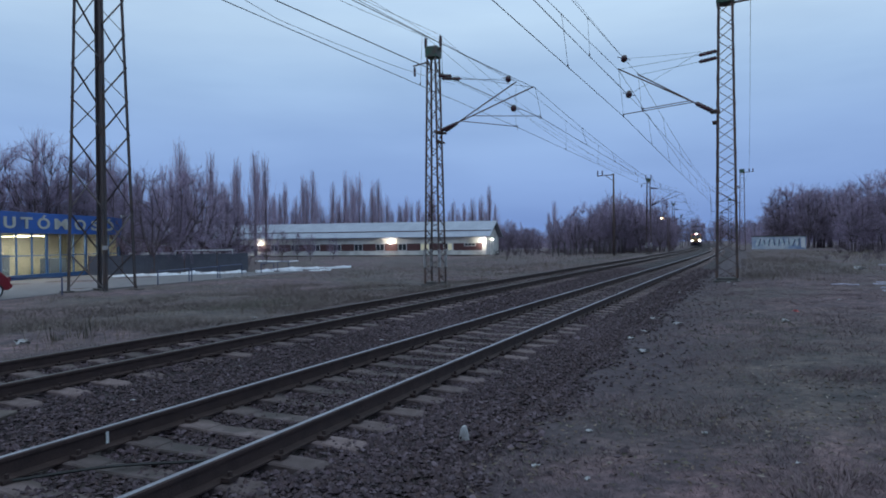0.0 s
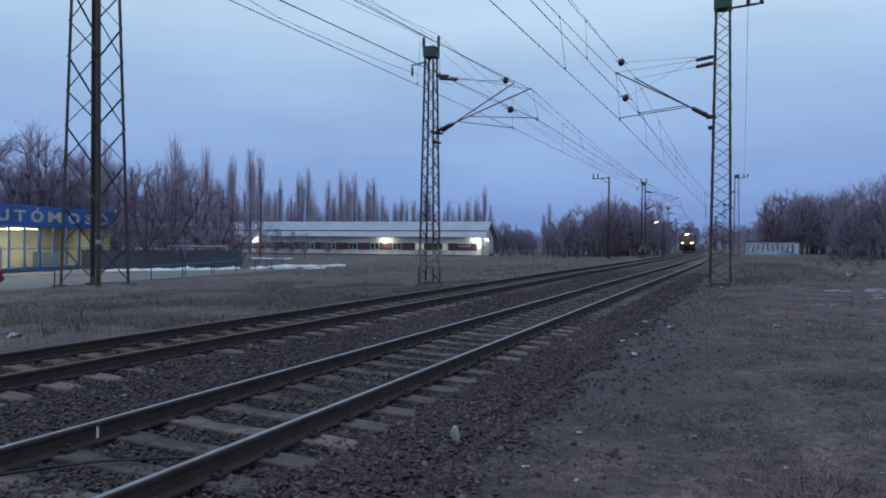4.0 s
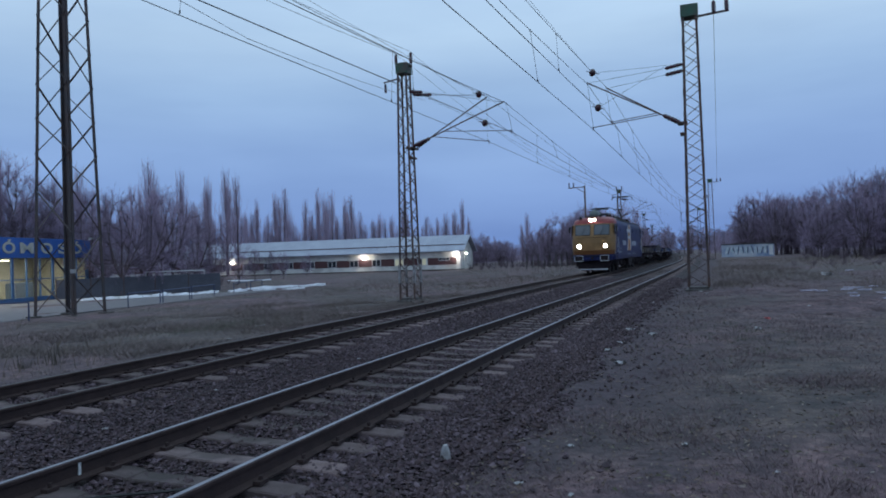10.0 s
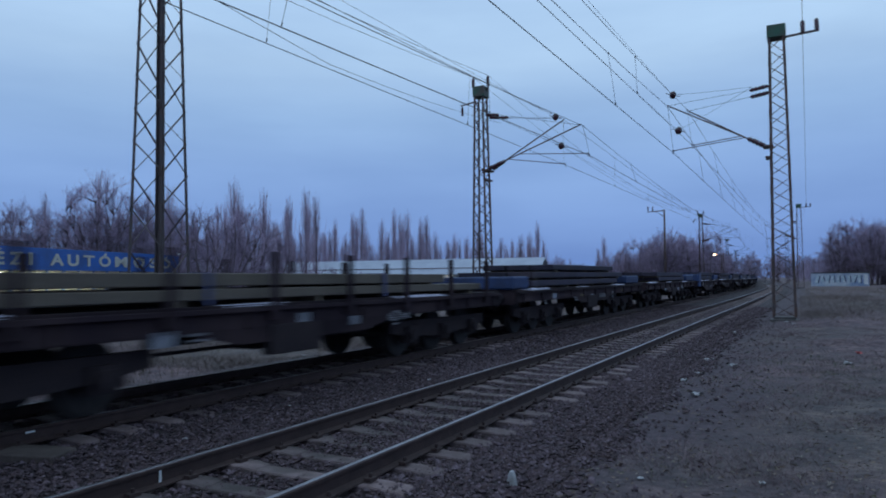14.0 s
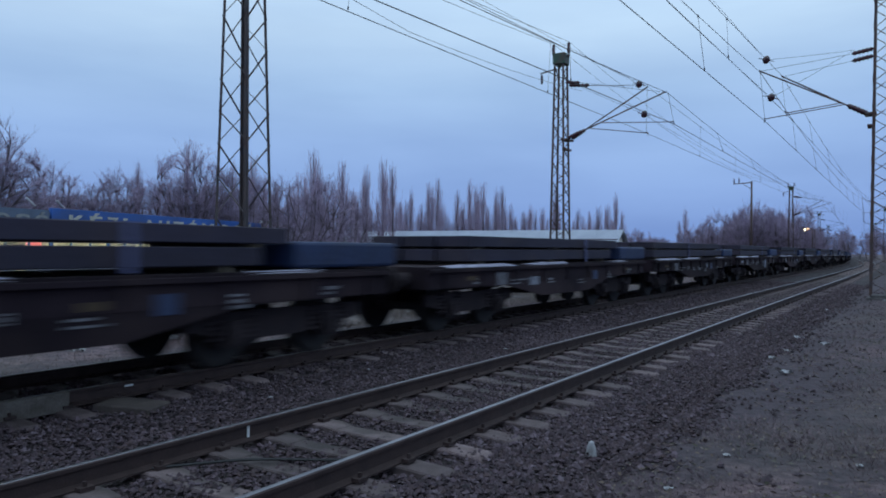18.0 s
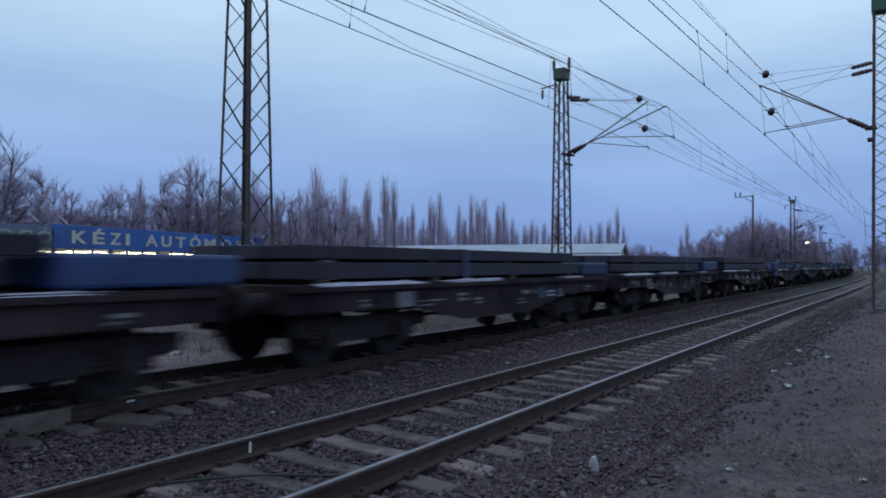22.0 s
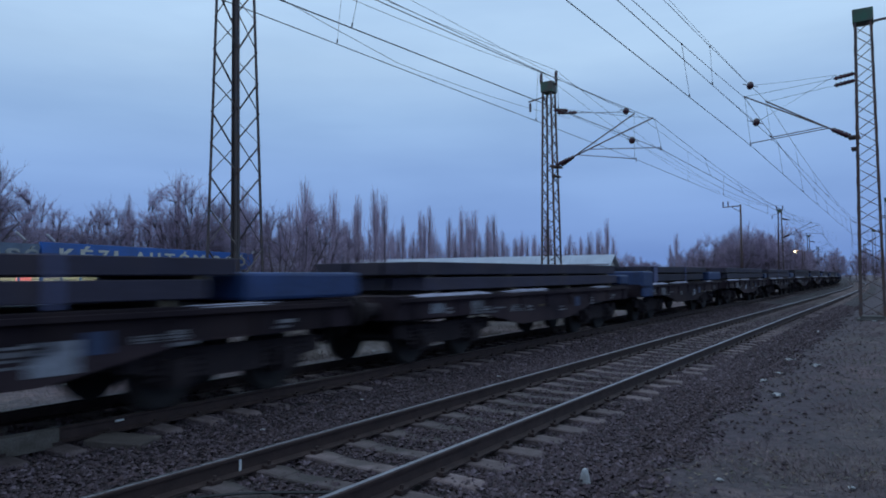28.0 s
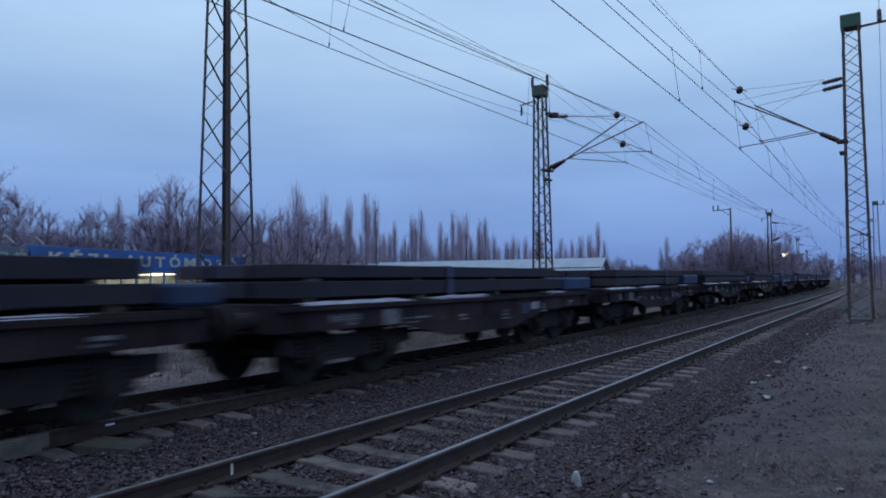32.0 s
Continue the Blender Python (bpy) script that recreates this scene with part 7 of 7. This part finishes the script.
tufts("grass_tuft", M_BANK, bank, 0.05, 0.26, 14, 0.30, "rough olive winter grass on the bank", 2.2)
mound = [(random.uniform(-0.4, 4.5), random.uniform(31, 62), random.uniform(0.5, 1.3)) for _ in range(420)] + [(random.gauss(0.35, 0.4), random.gauss(31.5, 0.8), random.uniform(0.8, 1.4)) for _ in range(40)]
tufts("dry_weed", M_BANK, mound, 0.08, 0.34, 14, 0.45, "rough dry grass behind the mast", 1.4)
far_w = [(random.uniform(-3, 16), random.uniform(28, 95), random.uniform(0.7, 1.6)) for _ in range(900)]
tufts("dry_weed", M_WEED, [(x + smooth_at(y) + 2.5, y, s) for x, y, s in far_w], 0.08, 0.26, 14, 0.7, "dead weeds by the line", 1.4)
far_l = [(-12.0 - random.random() * 26, random.uniform(40, 115), random.uniform(0.7, 1.5)) for _ in range(1500)]
tufts("dry_weed", M_GRASSPALE, far_l, 0.08, 0.3, 9, 0.9, "dead weeds on the field", 1.2)

# ballast stones
def ballast(count, y0, y1, power, s0, s1, name, u0=-10.7, u1=-1.5, fade=0.7):
    """Loose stones with eight faces each, heaped unevenly between and over the sleepers."""
    rs = np.random.default_rng(count)
    y = y0 + (y1 - y0) * rs.random(count) ** power
    u = rs.uniform(u0, u1, count)
    wob = np.array([noise.noise(Vector((a * 1.3, b * 1.3, 5))) for a, b in zip(u, y)])
    keep = (u < -2.2 + 0.5 * wob) | (rs.random(count) > (u + 2.4 - 0.5 * wob) / fade)
    y, u, wob = y[keep], u[keep], wob[keep]
    n = len(y)
    x = u + np.interp(y, np.arange(-460, 961), TABLE)
    z = np.interp(u, [-11.0, -10.2, -10.0, -6.9, -6.4, -6.1, -2.8, -2.55, -1.8], [-0.52, -0.27, -0.238, -0.238, -0.26, -0.238, -0.238, -0.27, -0.52])
    soil = np.array([gz(a, b) for a, b in zip(x, y)])
    edge = (u > -2.4) | (u < -10.4)
    up = np.interp(y, [14, 36, 80, 130], [0, 1, 1, 0]) * np.where(u < -6.4, 0.07, 0.025) - 0.0000283 * np.clip(y - 90, 0, 170) ** 2
    z = np.where(edge, np.maximum(z, soil), z + up) + rs.uniform(0.0, 0.032, n)
    crib = (np.abs(u - NEAR_X) < 0.72) | (np.abs(u - FAR_X) < 0.72)
    z += np.where(crib, 0.006 + 0.028 * np.clip(wob + 0.25, 0, 1), 0.012 * wob)
    ends = ~crib & ((np.abs(u - NEAR_X) < 1.32) | (np.abs(u - FAR_X) < 1.32))
    z += np.where(ends, 0.0 + 0.060 * np.clip(wob + 0.14, 0, 1), 0)
    near_rail = np.minimum(np.abs(np.abs(u - NEAR_X) - 0.7525), np.abs(np.abs(u - FAR_X) - 0.7525)) < 0.10
    z = np.where(near_rail, z - 0.03, z)
    s = rs.uniform(s0, s1, n) * np.where(rs.random(n) > 0.93, 1.4, 1.0)
    shape = np.array([(1, 0, 0), (-1, 0, 0), (0, 1, 0), (0, -1, 0), (0, 0, 0.8), (0, 0, -0.8)], float)
    v = shape[None] * rs.uniform(0.6, 1.15, (n, 6, 1)) + rs.uniform(-0.28, 0.28, (n, 6, 3))
    a = rs.uniform(0, 6.283, n)
    c, d = np.cos(a)[:, None], np.sin(a)[:, None]
    s = s[:, None]
    out = np.stack([x[:, None] + (v[:, :, 0] * c - v[:, :, 1] * d) * s, y[:, None] + (v[:, :, 0] * d + v[:, :, 1] * c) * s, z[:, None] + v[:, :, 2] * s * 0.85], 2)
    tri = np.array([(0, 2, 4), (2, 1, 4), (1, 3, 4), (3, 0, 4), (2, 0, 5), (1, 2, 5), (3, 1, 5), (0, 3, 5)])
    idx = (tri[None] + 6 * np.arange(n)[:, None, None]).reshape(-1)
    me = bpy.data.meshes.new(name)
    me.vertices.add(n * 6)
    me.vertices.foreach_set("co", out.reshape(-1))
    me.loops.add(len(idx))
    me.loops.foreach_set("vertex_index", idx.astype(np.int32))
    me.polygons.add(n * 8)
    me.polygons.foreach_set("loop_start", np.arange(0, n * 24, 3, dtype=np.int32))
    me.update(calc_edges=True)
    me.shade_flat()
    me.materials.append(M_STONE)
    return tagged(new(name, me), "loose crushed stone ballast", "ballast", kind="stuff")


ballast(84000, 1.8, 16, 1.35, 0.014, 0.033, "ballast_stones")
ballast(60000, 12, 46, 1.15, 0.024, 0.050, "ballast_stones")
ballast(20000, 2.5, 16, 1.2, 0.014, 0.038, "ballast_stones", -3.2, -1.3)
ballast(9000, -4.0, 2.0, 1.0, 0.022, 0.045, "ballast_stones")
ballast(3800, 2.5, 34, 1.3, 0.014, 0.040, "scattered_stones", -2.6, -0.3, 2.0)


def leaf_litter(count):
    """Small dead leaves and stalks lying flat on the grass and soil."""
    rs = random.Random(12)
    vs, fs = [], []
    while len(fs) < count:
        y = 2.6 + 30 * rs.random() ** 1.8
        x = -2.0 + rs.random() * (4.5 + y * 0.42)
        if noise.noise(Vector((x * 0.8, y * 0.8, 15))) < rs.uniform(-0.6, 0.5):
            continue
        z, a, l, w = gz(x, y) + 0.012, rs.uniform(0, 6.283), rs.uniform(0.010, 0.040), rs.uniform(0.004, 0.012)
        c, s = math.cos(a), math.sin(a)
        k = len(vs)
        vs += [(x - c * l, y - s * l, z), (x - s * w, y + c * w, z + rs.uniform(0, 0.02)), (x + c * l, y + s * l, z + 0.008), (x + s * w, y - c * w, z + rs.uniform(0, 0.02))]
        fs.append((k, k + 1, k + 2, k + 3))
    me = bpy.data.meshes.new("leaf_litter")
    me.from_pydata(vs, [], fs)
    me.materials.append(island_mat("dead_leaves", [(0.045, 0.032, 0.028), (0.19, 0.145, 0.115), (0.085, 0.055, 0.040), (0.030, 0.024, 0.022), (0.14, 0.10, 0.085), (0.06, 0.06, 0.035), (0.24, 0.20, 0.18)]))
    tagged(new("leaf_litter", me), "dead leaves and stalks lying in the grass", "leaf litter", kind="stuff")


leaf_litter(18000)

# sleepers
def sleeper_mesh():
    g = Geo()
    for s in (-1, 1):
        g.prism([(s * 0.38, -0.34), (s * 1.26, -0.34), (s * 1.25, -0.215), (s * 1.20, -0.19), (s * 0.55, -0.166), (s * 0.38, -0.19)], "y", -0.13, 0.13)
    g.prism([(-0.40, -0.34), (0.40, -0.34), (0.40, -0.195), (-0.40, -0.195)], "y", -0.11, 0.11)
    return g.mesh("sleeper", bevel=0.012, segs=1)


def fastening_mesh():
    g = Geo()
    for s in (-1, 1):
        for k in (-1, 1):
            x = s * 0.7525 + k * 0.105
            g.box(x, 0, -0.150, 0.07, 0.11, 0.03)
            g.tube((x, 0, -0.15), (x, 0, -0.10), 0.018, n=6)
    return g.mesh("rail_fastening")


SLEEPER, CLIP = sleeper_mesh(), fastening_mesh()
for me, m in ((SLEEPER, M_SLEEPER), (CLIP, M_RAIL)):
    me.materials.append(m)
rs = random.Random(6)
for x0, tr in ((NEAR_X, TRACK_NEAR), (FAR_X, TRACK_FAR)):
    rest = Geo()
    sv, sf = [tuple(v.co) for v in SLEEPER.vertices], [tuple(p.vertices) for p in SLEEPER.polygons]
    y = -3.27 if x0 == NEAR_X else -3.0
    i = 0
    while y < 330:
        m = place_at(y, x0) @ pose(rs.uniform(-0.02, 0.02), 0, rs.uniform(-0.006, 0.006), 0, 0, rs.uniform(-0.8, 0.8))
        if i < 110:
            s = part("sleeper", SLEEPER, M_SLEEPER, tr)
            s.matrix_local = m
            c = part("rail_fastening", CLIP, M_RAIL, s)
        elif y < 200:
            rest.add([m @ Vector(v) for v in sv], sf)
        y += 0.612 if x0 == NEAR_X else 0.6
        i += 1
    me = bpy.data.meshes.new("far_sleepers")
    me.from_pydata(rest.v, [], rest.f)
    me.materials.append(M_SLEEPER)
    tagged(part("far_sleepers", me, M_SLEEPER, tr), kind="stuff")

motions()
